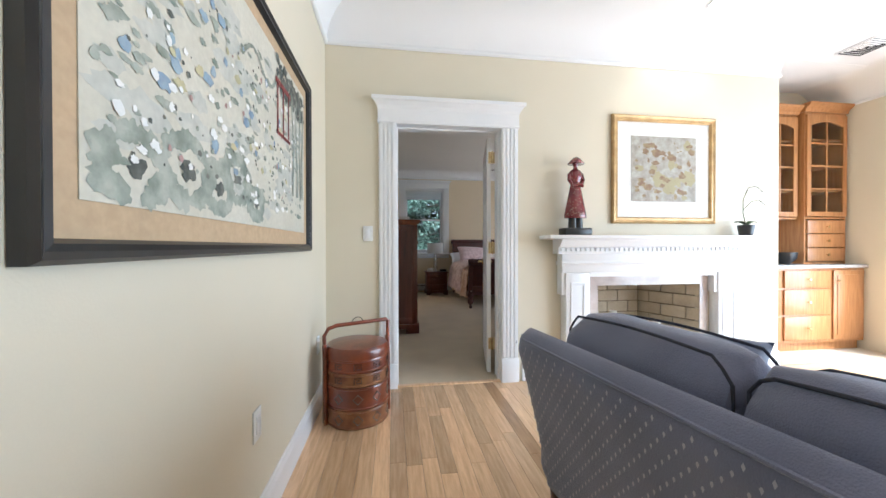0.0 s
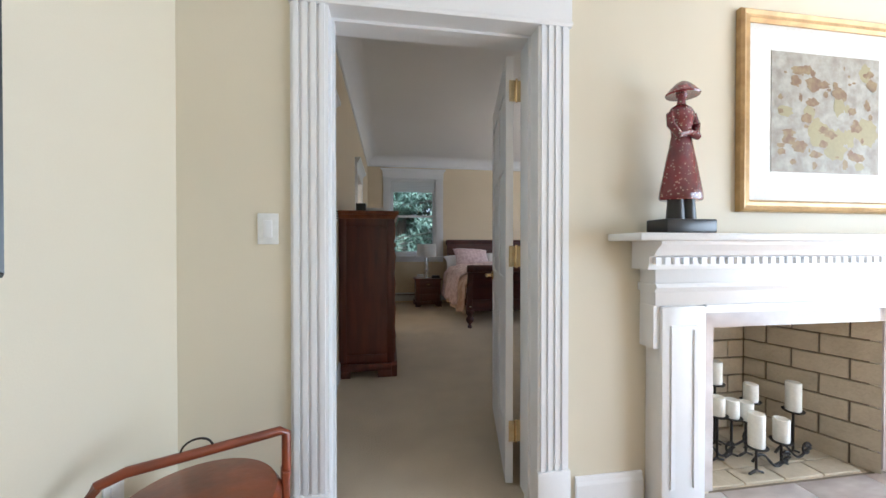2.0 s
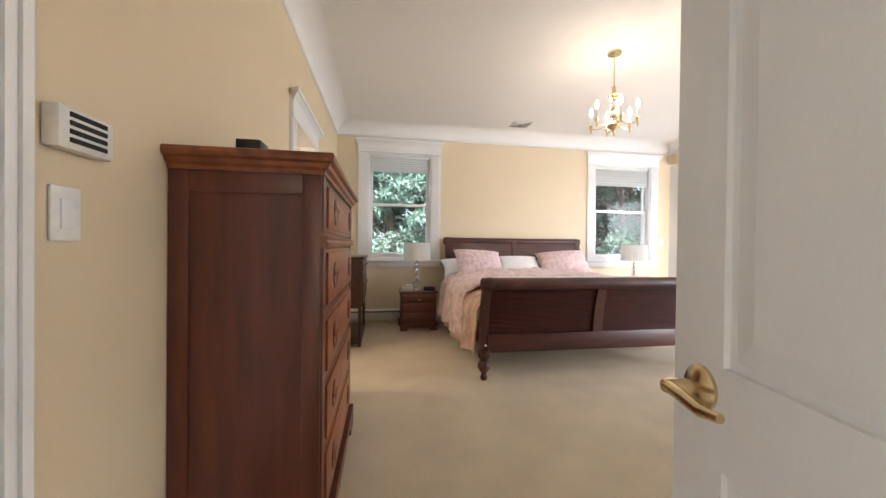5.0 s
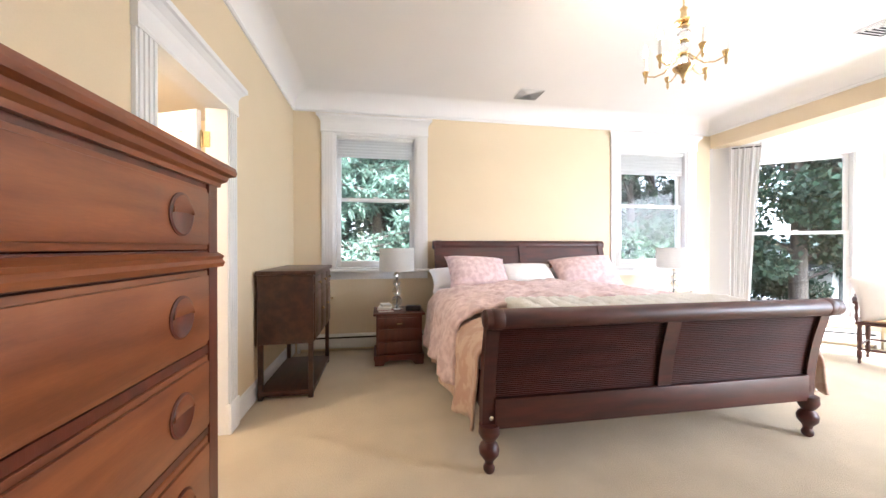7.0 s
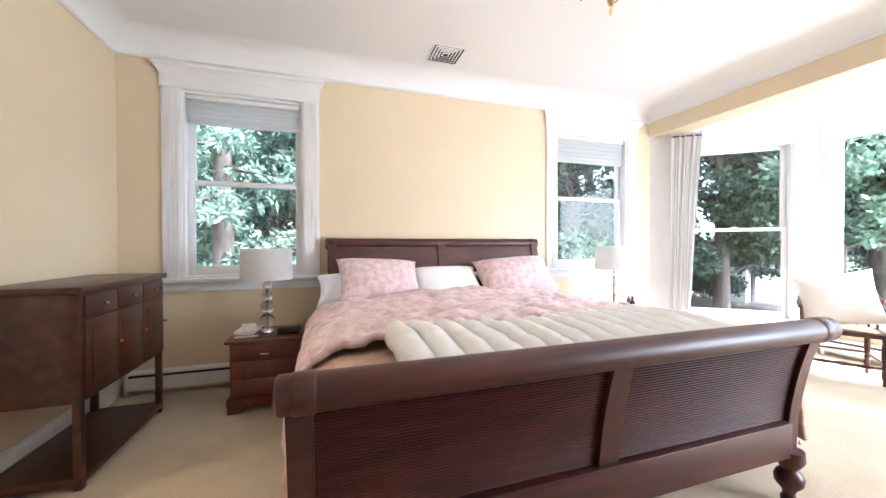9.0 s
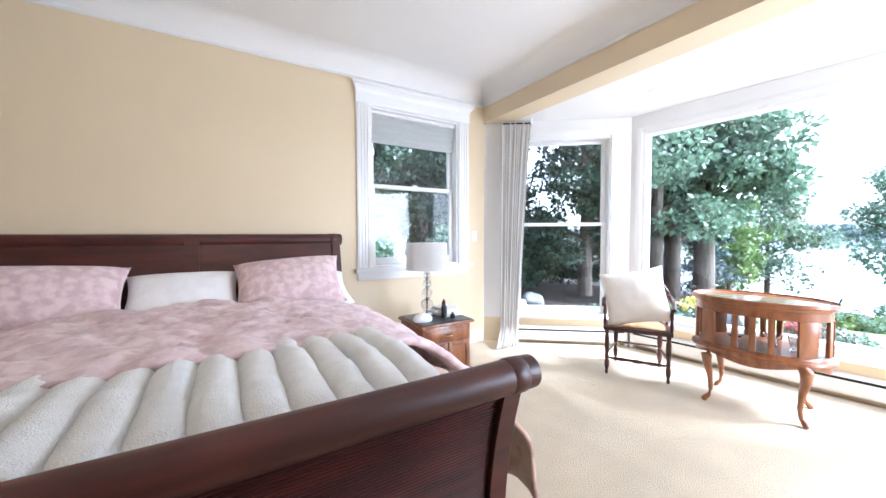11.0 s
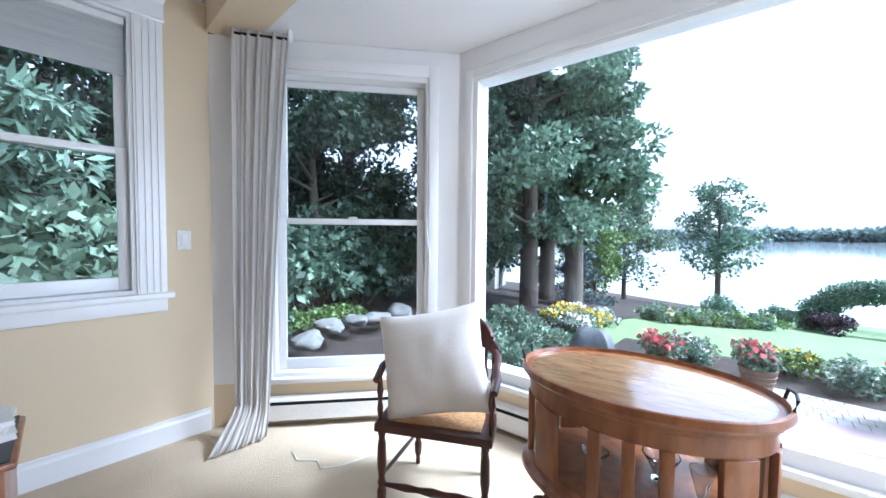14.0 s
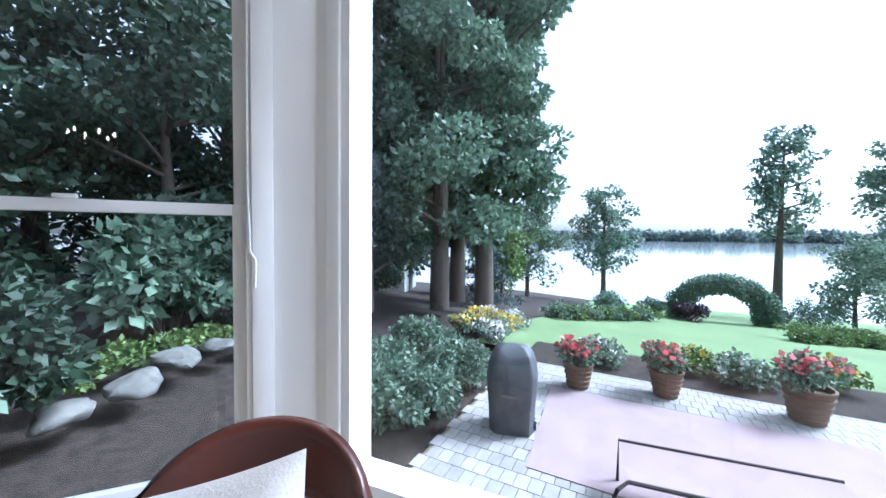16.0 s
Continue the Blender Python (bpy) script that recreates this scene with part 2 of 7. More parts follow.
M_STONE = mat("grey_boulder", (0.21, 0.205, 0.19), (0.12, 0.12, 0.11), scale=5, rough=0.9, bump=0.6, bscale=30)
M_PAVER = mat("pale_paver", (0.36, 0.34, 0.32), (0.30, 0.28, 0.27), scale=6, rough=0.9, bump=0.3, bscale=60, rand=0.15)
M_RUG = mat("pink_outdoor_rug", (0.37, 0.28, 0.29), (0.33, 0.25, 0.26), scale=3, rough=0.95, bump=0.5, bscale=150)
M_COVER = mat("grey_grill_cover", (0.085, 0.09, 0.10), (0.06, 0.065, 0.07), scale=5, rough=0.55, bump=0.3, bscale=14)
M_WATER = mat("lake_water", (0.45, 0.5, 0.53), rough=0.06, bump=0.05, bscale=2)
M_BARK = mat("tree_bark", (0.12, 0.095, 0.075), (0.06, 0.048, 0.04), scale=5, rough=0.95, bump=1.0, bscale=25, stretch=(3, 3, 0.5))
M_WICKER = mat("wicker_pot", (0.20, 0.13, 0.085), (0.12, 0.075, 0.05), scale=30, rough=0.8, bump=0.8, bscale=70)
# oak leaf green raised: the garden's haze and glare put into the colour
M_LEAF = leafmat("hazed_oak_leaves", (0.17, 0.25, 0.17), (0.115, 0.18, 0.12))
# darker copy of the leaf green: the wood's shade put into the colour
M_LEAFD = leafmat("shaded_wood_leaves", (0.05, 0.085, 0.05), (0.025, 0.05, 0.03))
# needle green lightened too, with the distant pines' haze in it
M_NEEDLE = leafmat("hazed_conifer_needles", (0.17, 0.25, 0.18), (0.11, 0.175, 0.13))
M_SPRUCE = leafmat("blue_spruce_needles", (0.07, 0.11, 0.11), (0.045, 0.075, 0.075))
M_SAGE = leafmat("sage_green_leaves", (0.19, 0.26, 0.18), (0.12, 0.18, 0.125))
M_LIME = leafmat("light_leaves", (0.16, 0.23, 0.07), (0.10, 0.16, 0.05))
M_PURPLE = leafmat("purple_leaves", (0.06, 0.03, 0.05), (0.04, 0.02, 0.03))
M_PETALR = leafmat("red_petals", (0.55, 0.06, 0.08), (0.6, 0.2, 0.2))
M_PETALY = leafmat("yellow_petals", (0.65, 0.42, 0.06), (0.6, 0.5, 0.1))
# far bank's greens paler and bluer: distance haze put into the colour
M_FARHAZE = leafmat("hazed_far_wood", (0.20, 0.26, 0.23), (0.16, 0.21, 0.20))


# ---- mesh helpers ----
def bm_box(bm, x0, x1, y0, y1, z0, z1, bevel=0.0):
    m = Matrix.LocRotScale(((x0 + x1) / 2, (y0 + y1) / 2, (z0 + z1) / 2), None, (abs(x1 - x0), abs(y1 - y0), abs(z1 - z0)))
    r = bmesh.ops.create_cube(bm, size=1, matrix=m)
    if bevel:
        es = list({e for v in r["verts"] for e in v.link_edges})
        bmesh.ops.bevel(bm, geom=es, offset=bevel, segments=2, affect="EDGES", profile=0.5)
    return bm


def box(*a, bevel=0.0):
    return bm_box(bmesh.new(), *a, bevel=bevel)


def boxes(*rows, bevel=0.0):
    bm = bmesh.new()
    for r in rows:
        bm_box(bm, *r, bevel=bevel)
    return bm


def lathe(profile, n=20, bm=None, at=(0, 0, 0), sx=1.0, sy=1.0):
    """A turned shape from (radius, height) rows."""
    bm = bm or bmesh.new()
    rings = []
    for r, z in profile:
        rings.append([bm.verts.new((at[0] + sx * r * math.cos(2 * math.pi * k / n), at[1] + sy * r * math.sin(2 * math.pi * k / n), at[2] + z)) for k in range(n)])
    for a, b in zip(rings, rings[1:]):
        for k in range(n):
            bm.faces.new((a[k], a[(k + 1) % n], b[(k + 1) % n], b[k]))
    bm.faces.new(rings[0][::-1])
    bm.faces.new(rings[-1])
    return bm


def tube(points, radius, n=8, bm=None):
    """A round bar along points; radius one number or one a point."""
    bm = bm or bmesh.new()
    pts = [Vector(p) for p in points]
    rs = radius if isinstance(radius, (list, tuple)) else [radius] * len(pts)
    rings = []
    up = Vector((0.31, 0.17, 0.93)).normalized()
    for i, p in enumerate(pts):
        d = (pts[min(i + 1, len(pts) - 1)] - pts[max(i - 1, 0)]).normalized()
        a = d.cross(up)
        if a.length < 0.05:
            a = d.cross(Vector((1, 0, 0)))
        a.normalize()
        b = d.cross(a)
        rings.append([bm.verts.new(p + rs[i] * (math.cos(2 * math.pi * k / n) * a + math.sin(2 * math.pi * k / n) * b)) for k in range(n)])
    for a, b in zip(rings, rings[1:]):
        for k in range(n):
            bm.faces.new((a[k], a[(k + 1) % n], b[(k + 1) % n], b[k]))
    bm.faces.new(rings[0][::-1])
    bm.faces.new(rings[-1])
    return bm


def extrude(profile, a, b, axis="x", bm=None):
    """A closed profile of two numbers a row, drawn out from a to b along an axis: x (y, z), y (x, z) or z (x, y)."""
    bm = bm or bmesh.new()
    put = {"x": lambda t, p: (t, p[0], p[1]), "y": lambda t, p: (p[0], t, p[1]), "z": lambda t, p: (p[0], p[1], t)}[axis]
    r0, r1 = [bm.verts.new(put(a, p)) for p in profile], [bm.verts.new(put(b, p)) for p in profile]
    n = len(profile)
    for k in range(n):
        bm.faces.new((r0[k], r0[(k + 1) % n], r1[(k + 1) % n], r1[k]))
    bm.faces.new(r0[::-1])
    bm.faces.new(r1)
    return bm


def grid(nx, ny, f, bm=None):
    """A sheet of points f(u, v), u and v from 0 to 1."""
    bm = bm or bmesh.new()
    vs = [[bm.verts.new(f(i / nx, j / ny)) for j in range(ny + 1)] for i in range(nx + 1)]
    for i in range(nx):
        for j in range(ny):
            bm.faces.new((vs[i][j], vs[i + 1][j], vs[i + 1][j + 1], vs[i][j + 1]))
    return bm


def mesh_from(name, bm, material, smooth=False):
    bmesh.ops.recalc_face_normals(bm, faces=bm.faces)
    me = bpy.data.meshes.new(name)
    bm.to_mesh(me)
    bm.free()
    me.materials.append(material)
    if smooth:
        me.shade_smooth()
        me.set_sharp_from_angle(angle=radians(38))
    return me


def part(name, bm, material, parent, label="", smooth=True):
    ob = new(name, mesh_from(name, bm, material, smooth))
    ob.parent = parent
    if label:
        ob["label"] = label
    return ob


def thing(name, m, label, category, group="", kind=""):
    ob = new(name)
    ob.matrix_world = m
    ob.empty_display_size = 0.1
    return tagged(ob, label, category, group, kind)


def solid(name, bm, material, m, label, category, group="", kind="", smooth=True):
    ob = new(name, mesh_from(name, bm, material, smooth))
    ob.matrix_world = m
    return tagged(ob, label, category, group, kind)


ORIGIN = Matrix.Identity(4)


def along(p0, p1):
    """The frame of a wall from p0 to p1: x along it, y outwards (to its left), z up."""
    return pose(p0[0], p0[1], 0, 0, 0, math.degrees(math.atan2(p1[1] - p0[1], p1[0] - p0[0])))


def wall(name, p0, p1, z0, z1, thick, material, openings=(), label="plain painted wall"):
    length = math.hypot(p1[0] - p0[0], p1[1] - p0[1])
    bm, x = bmesh.new(), 0.0
    for u0, u1, w0, w1 in sorted(openings):
        if u0 > x:
            bm_box(bm, x, u0, 0, thick, z0, z1)
        if w0 > z0:
            bm_box(bm, u0, u1, 0, thick, z0, w0)
        if w1 < z1:
            bm_box(bm, u0, u1, 0, thick, w1, z1)
        x = u1
    if x < length:
        bm_box(bm, x, length, 0, thick, z0, z1)
    return solid(name, bm, material, along(p0, p1), label, "wall", kind="structure", smooth=False)


def casing(parent, u0, u1, z0, z1, plinth=True, w=0.14, head=0.2, sill=False):
    """Fluted casing with plinths and a flared head round an opening, on the room side of its wall."""
    for side, a in (("l", u0 - w), ("r", u1)):
        base = z0 + (0.2 if plinth else 0)
        rows = [(a, a + w, -0.018, -0.001, base, z1)]
        for k in range(4):
            rows.append((a + 0.012 + k * 0.032, a + 0.032 + k * 0.032, -0.026, -0.017, base, z1))
        part("casing", boxes(*rows), M_TRIM, parent, smooth=False)
        if plinth:
            part("plinth_block", box(a - 0.004, a + w + 0.004, -0.034, -0.001, z0, base, bevel=0.004), M_TRIM, parent)
    prof = [(-0.001, 0), (-0.03, 0), (-0.034, 0.012), (-0.03, 0.024), (-0.03, head * 0.55), (-0.04, head * 0.68), (-0.062, head * 0.82), (-0.075, head * 0.86), (-0.075, head), (-0.001, head)]
    bm = extrude([(y, z1 + z) for y, z in prof], u0 - w - 0.006, u1 + w + 0.006)
    for v in bm.verts:
        grow = max(0, -v.co.y - 0.03)
        v.co.x += grow * (1 if v.co.x > (u0 + u1) / 2 else -1)
    part("door_head" if plinth else "window_head", bm, M_TRIM, parent, smooth=False)
    if sill:
        part("window_sill", box(u0 - w - 0.03, u1 + w + 0.03, -0.065, -0.001, z0 - 0.035, z0, bevel=0.006), M_TRIM, parent)
        part("apron", box(u0 - w, u1 + w, -0.022, -0.001, z0 - 0.115, z0 - 0.035, bevel=0.004), M_TRIM, parent)


def sash_window(name, p0, p1, u0, u1, z0, z1, depth, meet, shade=0.0, cased=True, label="white double-hung window"):
    """A double-hung window in a wall's opening: lining, two sashes with panes, stops, and a shade drawn part of the way."""
    w = thing(name, along(p0, p1), label, "window", kind="structure")
    if cased:
        casing(w, u0, u1, z0, z1, plinth=False, sill=True)
    t = 0.02
    part("window_frame", boxes((u0, u0 + t, 0, depth, z0, z1), (u1 - t, u1, 0, depth, z0, z1), (u0 + t, u1 - t, 0, depth, z1 - t, z1), (u0 + t, u1 - t, 0, depth, z0, z0 + t)), M_TRIM, w, smooth=False)
    a, b, s = u0 + t + 0.002, u1 - t - 0.002, 0.05
    for nm, y, lo, hi in (("upper_sash", 0.10, meet - 0.02, z1 - t - 0.002), ("lower_sash", 0.065, z0 + t + 0.002, meet + 0.02)):
        foot = 0.075 if nm == "lower_sash" else 0.04
        sash = part(nm, boxes((a, a + s, y, y + 0.032, lo, hi), (b - s, b, y, y + 0.032, lo, hi), (a + s, b - s, y, y + 0.032, lo, lo + foot), (a + s, b - s, y, y + 0.032, hi - 0.04, hi), bevel=0.003), M_TRIM, w)
        g = part("pane", box(a + s - 0.005, b - s + 0.005, y + 0.014, y + 0.018, lo + foot - 0.005, hi - 0.035), M_GLASS, sash, smooth=False)
        g.visible_shadow = False
    part("sash_lock", box((u0 + u1) / 2 - 0.03, (u0 + u1) / 2 + 0.03, 0.045, 0.064, meet + 0.02, meet + 0.034, bevel=0.004), M_PLASTIC, w)
    if shade:
        bl = part("shade", extrude([(0.045 + (0.0025 if k % 2 else -0.0025), z1 - 0.06 - k * (shade - 0.06) / 12) for k in range(13)] + [(0.058, z1 - shade), (0.058, z1 - 0.06)], u0 + 0.03, u1 - 0.03), M_BLIND, w, smooth=False)
        part("headrail", box(u0 + 0.026, u1 - 0.026, 0.025, 0.064, z1 - 0.062, z1 - 0.022, bevel=0.005), M_PLASTIC, bl)
    return w


def six_panel_door(name, m, w, h, label, knob_y=None):
    """A moulded six-panel leaf, hinged at its origin, that runs along +x; y is its thickness."""
    d = thing(name, m, label, "door", kind="structure")
    th, st = 0.035, 0.105
    mid0, mid1 = w / 2 - 0.05, w / 2 + 0.05
    rails = [(0.012, 0.24), (0.86, 1.0), (h - 0.52, h - 0.42), (h - 0.13, h)]
    rows = [(0, st, 0, th, 0.012, h), (w - st, w, 0, th, 0.012, h)]
    for a, b in rails:
        rows.append((st, w - st, 0, th, a, b))
    for (a0, a1), (b0, b1) in zip(rails, rails[1:]):
        rows.append((mid0, mid1, 0, th, a1, b0))
    part("leaf", boxes(*rows), M_DOOR, d, smooth=False)
    for (a0, a1), (b0, b1) in zip(rails, rails[1:]):
        for x0, x1 in ((st, mid0), (mid1, w - st)):
            bm = box(x0, x1, 0.009, th - 0.009, a1, b0)
            for y, s in ((0.009, -1), (th - 0.009, 1)):
                e = [(x0 + 0.012, a1 + 0.012), (x1 - 0.012, a1 + 0.012), (x1 - 0.012, b0 - 0.012), (x0 + 0.012, b0 - 0.012)]
                i = [(x0 + 0.045, a1 + 0.045), (x1 - 0.045, a1 + 0.045), (x1 - 0.045, b0 - 0.045), (x0 + 0.045, b0 - 0.045)]
                vo, vi = [bm.verts.new((x, y, z)) for x, z in e], [bm.verts.new((x, y + s * 0.007, z)) for x, z in i]
                for k in range(4):
                    bm.faces.new((vo[k], vo[(k + 1) % 4], vi[(k + 1) % 4], vi[k]))
                bm.faces.new(vi)
            part("panel", bm, M_DOOR, d, smooth=False)
    for s in (-1, 1):
        y = th if s > 0 else 0
        k = part("door_handle", lathe([(0.032, 0), (0.032, 0.005), (0.026, 0.01), (0.011, 0.014), (0.011, 0.05), (0.009, 0.055)], 18), M_BRASS, d, "polished brass lever")
        k.matrix_local = pose(w - 0.065, y, 0.96, -90 * s)
        part("lever", tube([(0, 0, 0.048), (-0.03, 0, 0.05), (-0.07, 0.004 * s, 0.05), (-0.1, 0.0, 0.046)], [0.009, 0.009, 0.008, 0.006], 10), M_BRASS, k)
    return d


def hinge(parent, x, y, z, rot=0):
    h = part("hinge", boxes((-0.035, -0.002, -0.003, 0, -0.05, 0.05), (0.002, 0.048, -0.003, 0, -0.05, 0.05)), M_BRASS, parent, "brass butt hinge", smooth=False)
    h.matrix_local = pose(x, y, z, 0, 0, rot)
    part("knuckle", lathe([(0.004, -0.056), (0.007, -0.05), (0.007, 0.05), (0.004, 0.056)], 10, at=(0, -0.007, 0)), M_BRASS, h)
    return h


def cove_run(name, p0, p1, z_rail, z_ceil, size):
    """A white cove with a picture rail under it, along a wall's room side (the room lies at -y)."""
    length = math.hypot(p1[0] - p0[0], p1[1] - p0[1])
    h = z_ceil - z_rail
    prof = [(0, z_rail), (-0.012, z_rail)] + [(-0.012 - (size - 0.012) * (1 - math.cos(k * math.pi / 16)), z_rail + h * math.sin(k * math.pi / 16)) for k in range(1, 9)] + [(0, z_ceil)]
    ob = solid(name, extrude(prof, 0, length), M_WHITE, along(p0, p1), "white coved crown along the ceiling", "crown moulding", kind="structure")
    rail = solid("trim", extrude([(0, z_rail - 0.02), (-0.014, z_rail - 0.02), (-0.026, z_rail - 0.008), (-0.026, z_rail + 0.004), (-0.016, z_rail + 0.012), (-0.0121, z_rail + 0.012), (0, z_rail)], 0, length), M_TRIM, along(p0, p1), "thin white picture rail under the cove", "trim", kind="structure")
    return ob


def baseboard(p0, p1, u0, u1, h=0.15):
    prof = [(-0.001, 0.001), (-0.018, 0.001), (-0.018, h - 0.035), (-0.012, h - 0.02), (-0.01, h - 0.004), (-0.006, h), (-0.001, h)]
    return solid("baseboard", extrude(prof, u0, u1), M_TRIM, along(p0, p1), "tall white painted baseboard with moulded top", "baseboard", kind="structure", smooth=False)


# ---- the large structure ----
LX, LY, RX = -0.87, 2.165, 4.72          # living room: left wall, fireplace wall, right wall
BX, BY, CX = -0.53, 8.08, 5.04           # bedroom: left wall, window wall, line of the bay's beam
CEIL, RAIL_L, RAIL_B, BAYC = 2.97, 2.70, 2.80, 2.60
DW = 0.165                               # thickness of the wall between the rooms
BAY_A, BAY_B, BAY_C, BAY_D = (5.04, 8.10), (6.34, 7.03), (6.68, 3.35), (5.04, 2.2)

solid("floor", box(LX - 0.2, RX + 0.2, -4.2, LY + 0.02, -0.2, -0.012), M_MORTAR, ORIGIN, "dark bed under the oak boards", "floor", kind="structure", smooth=False)
tagged(solid("carpet", extrude([(BX - 0.109, LY + 0.021), (5.0, LY + 0.021), (6.74, 3.3), (6.40, 7.06), (5.1, 8.15), (BX - 0.109, 8.15)], -0.2, 0.0, "z"), M_CARPET, ORIGIN, "beige cut-pile carpet in the bedroom", "carpet", smooth=False), kind="structure")
solid("ceiling_living", box(LX - 0.2, RX + 0.2, -4.2, LY + DW, CEIL, CEIL + 0.2), M_WHITE, ORIGIN, "smooth white living room ceiling", "ceiling", kind="structure", smooth=False)
solid("ceiling_bedroom", box(BX - 0.2, CX + 0.1, LY + DW, BY + 0.2, CEIL, CEIL + 0.2), M_WHITE, ORIGIN, "smooth white bedroom ceiling", "ceiling", kind="structure", smooth=False)

# living room walls
wall("wall_living_left", (LX, -4.0), (LX, LY + DW), 0, CEIL, 0.15, M_CREAM, label="cream painted living room wall")
FB = (1.38, 2.36, 0, 0.785)              # firebox opening
wall("wall_fireplace", (LX, LY), (3.2, LY), 0, CEIL, DW, M_CREAM, [(-0.35 - LX, 0.555 - LX, 0, 2.115), (FB[0] - LX, FB[1] - LX, 0, FB[3])], "cream wall with door opening and fireplace")
wall("wall_alcove_side", (3.04, 2.99), (3.2 - 0.0, 2.99), 0, CEIL, 0.1, M_CREAM)
solid("wall_alcove_return", box(3.06, 3.2, LY + DW, 3.0, 0, CEIL), M_CREAM, ORIGIN, "cream side of the chimney breast", "wall", kind="structure", smooth=False)
solid("wall_alcove_back", box(3.2, RX + 0.15, 2.99, 3.09, 0, CEIL), M_CREAM, ORIGIN, "cream wall behind the oak cabinet", "wall", kind="structure", smooth=False)
solid("ceiling_alcove", box(3.06, RX + 0.2, LY + DW, 3.1, CEIL - 0.006, CEIL - 0.001), M_WHITE, ORIGIN, "white ceiling above the oak cabinet", "ceiling", kind="structure", smooth=False)
wall("wall_living_right", (RX, 2.99), (RX, -4.0), 0, CEIL, 0.15, M_CREAM, [(1.02, 5.4, 0.0, 2.1)], "cream wall with a wide glazed opening")
wall("wall_living_back", (RX + 0.15, -4.0), (LX - 0.15, -4.0), 0, CEIL, 0.15, M_CREAM, label="cream wall behind the sitting area")
# bedroom walls
wall("wall_bedroom_left", (BX, LY + DW), (BX, BY + 0.2), 0, CEIL, 0.11, M_TAN, [(2.56 - LY - DW, 3.32 - LY - DW, 0, 2.06), (5.52 - LY - DW, 6.28 - LY - DW, 0, 2.11)], "tan wall with closet and bathroom doors")
W1, W2, WZ = (-0.08, 0.88), (3.64, 4.68), (0.95, 2.55)
wall("wall_bedroom_windows", (BX - 0.11, BY), (CX + 0.02, BY), 0, CEIL, 0.18, M_TAN, [(W1[0] - BX + 0.11, W1[1] - BX + 0.11, *WZ), (W2[0] - BX + 0.11, W2[1] - BX + 0.11, *WZ)], "tan wall with two windows behind the bed")
solid("wall_bedroom_near", box(0.9, 3.06, LY + DW + 0.6, LY + DW + 0.68, 0, CEIL), M_TAN, ORIGIN, "tan wall backing the chimney", "wall", kind="structure", smooth=False)
solid("wall_bedroom_near_side", box(0.9, 0.98, LY + DW, LY + DW + 0.6, 0, CEIL), M_TAN, ORIGIN, "tan return beside the door", "wall", kind="structure", smooth=False)
solid("wall_bedroom_near_end", box(3.06, CX + 0.1, 3.09, 3.17, 0, CEIL), M_TAN, ORIGIN, "tan wall closing the bedroom", "wall", kind="structure", smooth=False)
solid("beam_bay", box(CX, CX + 0.26, 3.09, BY - 0.02, BAYC, CEIL), M_TAN, ORIGIN, "tan beam over the bay's opening", "beam", kind="structure", smooth=False)
solid("ceiling_bay", extrude([(CX + 0.26, 7.96), (6.42, 7.07), (6.76, 3.3), (CX + 0.26, 2.3)], BAYC + 0.001, BAYC + 0.12, "z"), M_WHITE, ORIGIN, "low white ceiling of the bay", "ceiling", kind="structure", smooth=False)
# bay: angled sash window, then the wide picture window
ab = math.hypot(BAY_B[0] - BAY_A[0], BAY_B[1] - BAY_A[1])
bc = math.hypot(BAY_C[0] - BAY_B[0], BAY_C[1] - BAY_B[1])
BW, BWZ = (0.405, 1.465), (0.33, 2.40)
PW, PWZ = (0.12, 3.0), (0.37, 2.40)
wall("wall_bay_low_1", BAY_A, BAY_B, 0, 0.29, 0.16, M_TAN)
wall("wall_bay_high_1", BAY_A, BAY_B, 0.29, BAYC, 0.16, M_TRIM, [(BW[0], BW[1], *BWZ)], "white panelled bay wall round a window")
wall("wall_bay_low_2", BAY_B, BAY_C, 0, 0.29, 0.16, M_TAN)
wall("wall_bay_high_2", BAY_B, BAY_C, 0.29, BAYC, 0.16, M_TRIM, [(PW[0], PW[1], *PWZ)], "white bay wall round the picture window")
# unseen end wall; its opening is added for the fill lamp
wall("wall_bay_end", BAY_C, BAY_D, 0, BAYC, 0.16, M_TAN, [(0.3, 1.6, 0.33, 2.4)], label="unseen tan end wall of the bay, opened for a fill lamp")
solid("bay_post", lathe([(0.11, 0.0), (0.11, BAYC)], 16, at=(BAY_B[0] + 0.085, BAY_B[1] + 0.065, 0)), M_TRIM, ORIGIN, "white corner post of the bay", "post", kind="structure")

# coves, rails, baseboards
cove_run("crown_living_left", (LX, -4.0), (LX, LY), RAIL_L, CEIL, 0.3)
cove_run("crown_living_front", (LX, LY), (3.2, LY), RAIL_L, CEIL, 0.3)
cove_run("crown_living_right", (RX, 2.99), (RX, -4.0), RAIL_L, CEIL, 0.3)
cove_run("crown_bedroom_left", (BX, LY + DW), (BX, BY), RAIL_B, CEIL, 0.2)
cove_run("crown_bedroom_front", (BX, BY), (CX, BY), RAIL_B, CEIL, 0.2)
cove_run("crown_bedroom_right", (CX, BY), (CX, 3.17), RAIL_B, CEIL, 0.2)
baseboard((LX, -4.0), (LX, LY), 0, 4 + LY)
baseboard((LX, LY), (3.2, LY), 0.02, -0.47 - LX)
baseboard((LX, LY), (3.2, LY), 0.71 - LX, 1.03 - LX)
baseboard((LX, LY), (3.2, LY), 2.72 - LX, 3.2 - LX)
baseboard((BX, 2.33), (BX, BY), 3.48 - 2.33, 5.36 - 2.33)
baseboard((BX, 2.33), (BX, BY), 6.44 - 2.33, BY - 2.33)
baseboard((BX, BY), (CX, BY), 3.4 - BX, CX - BX)

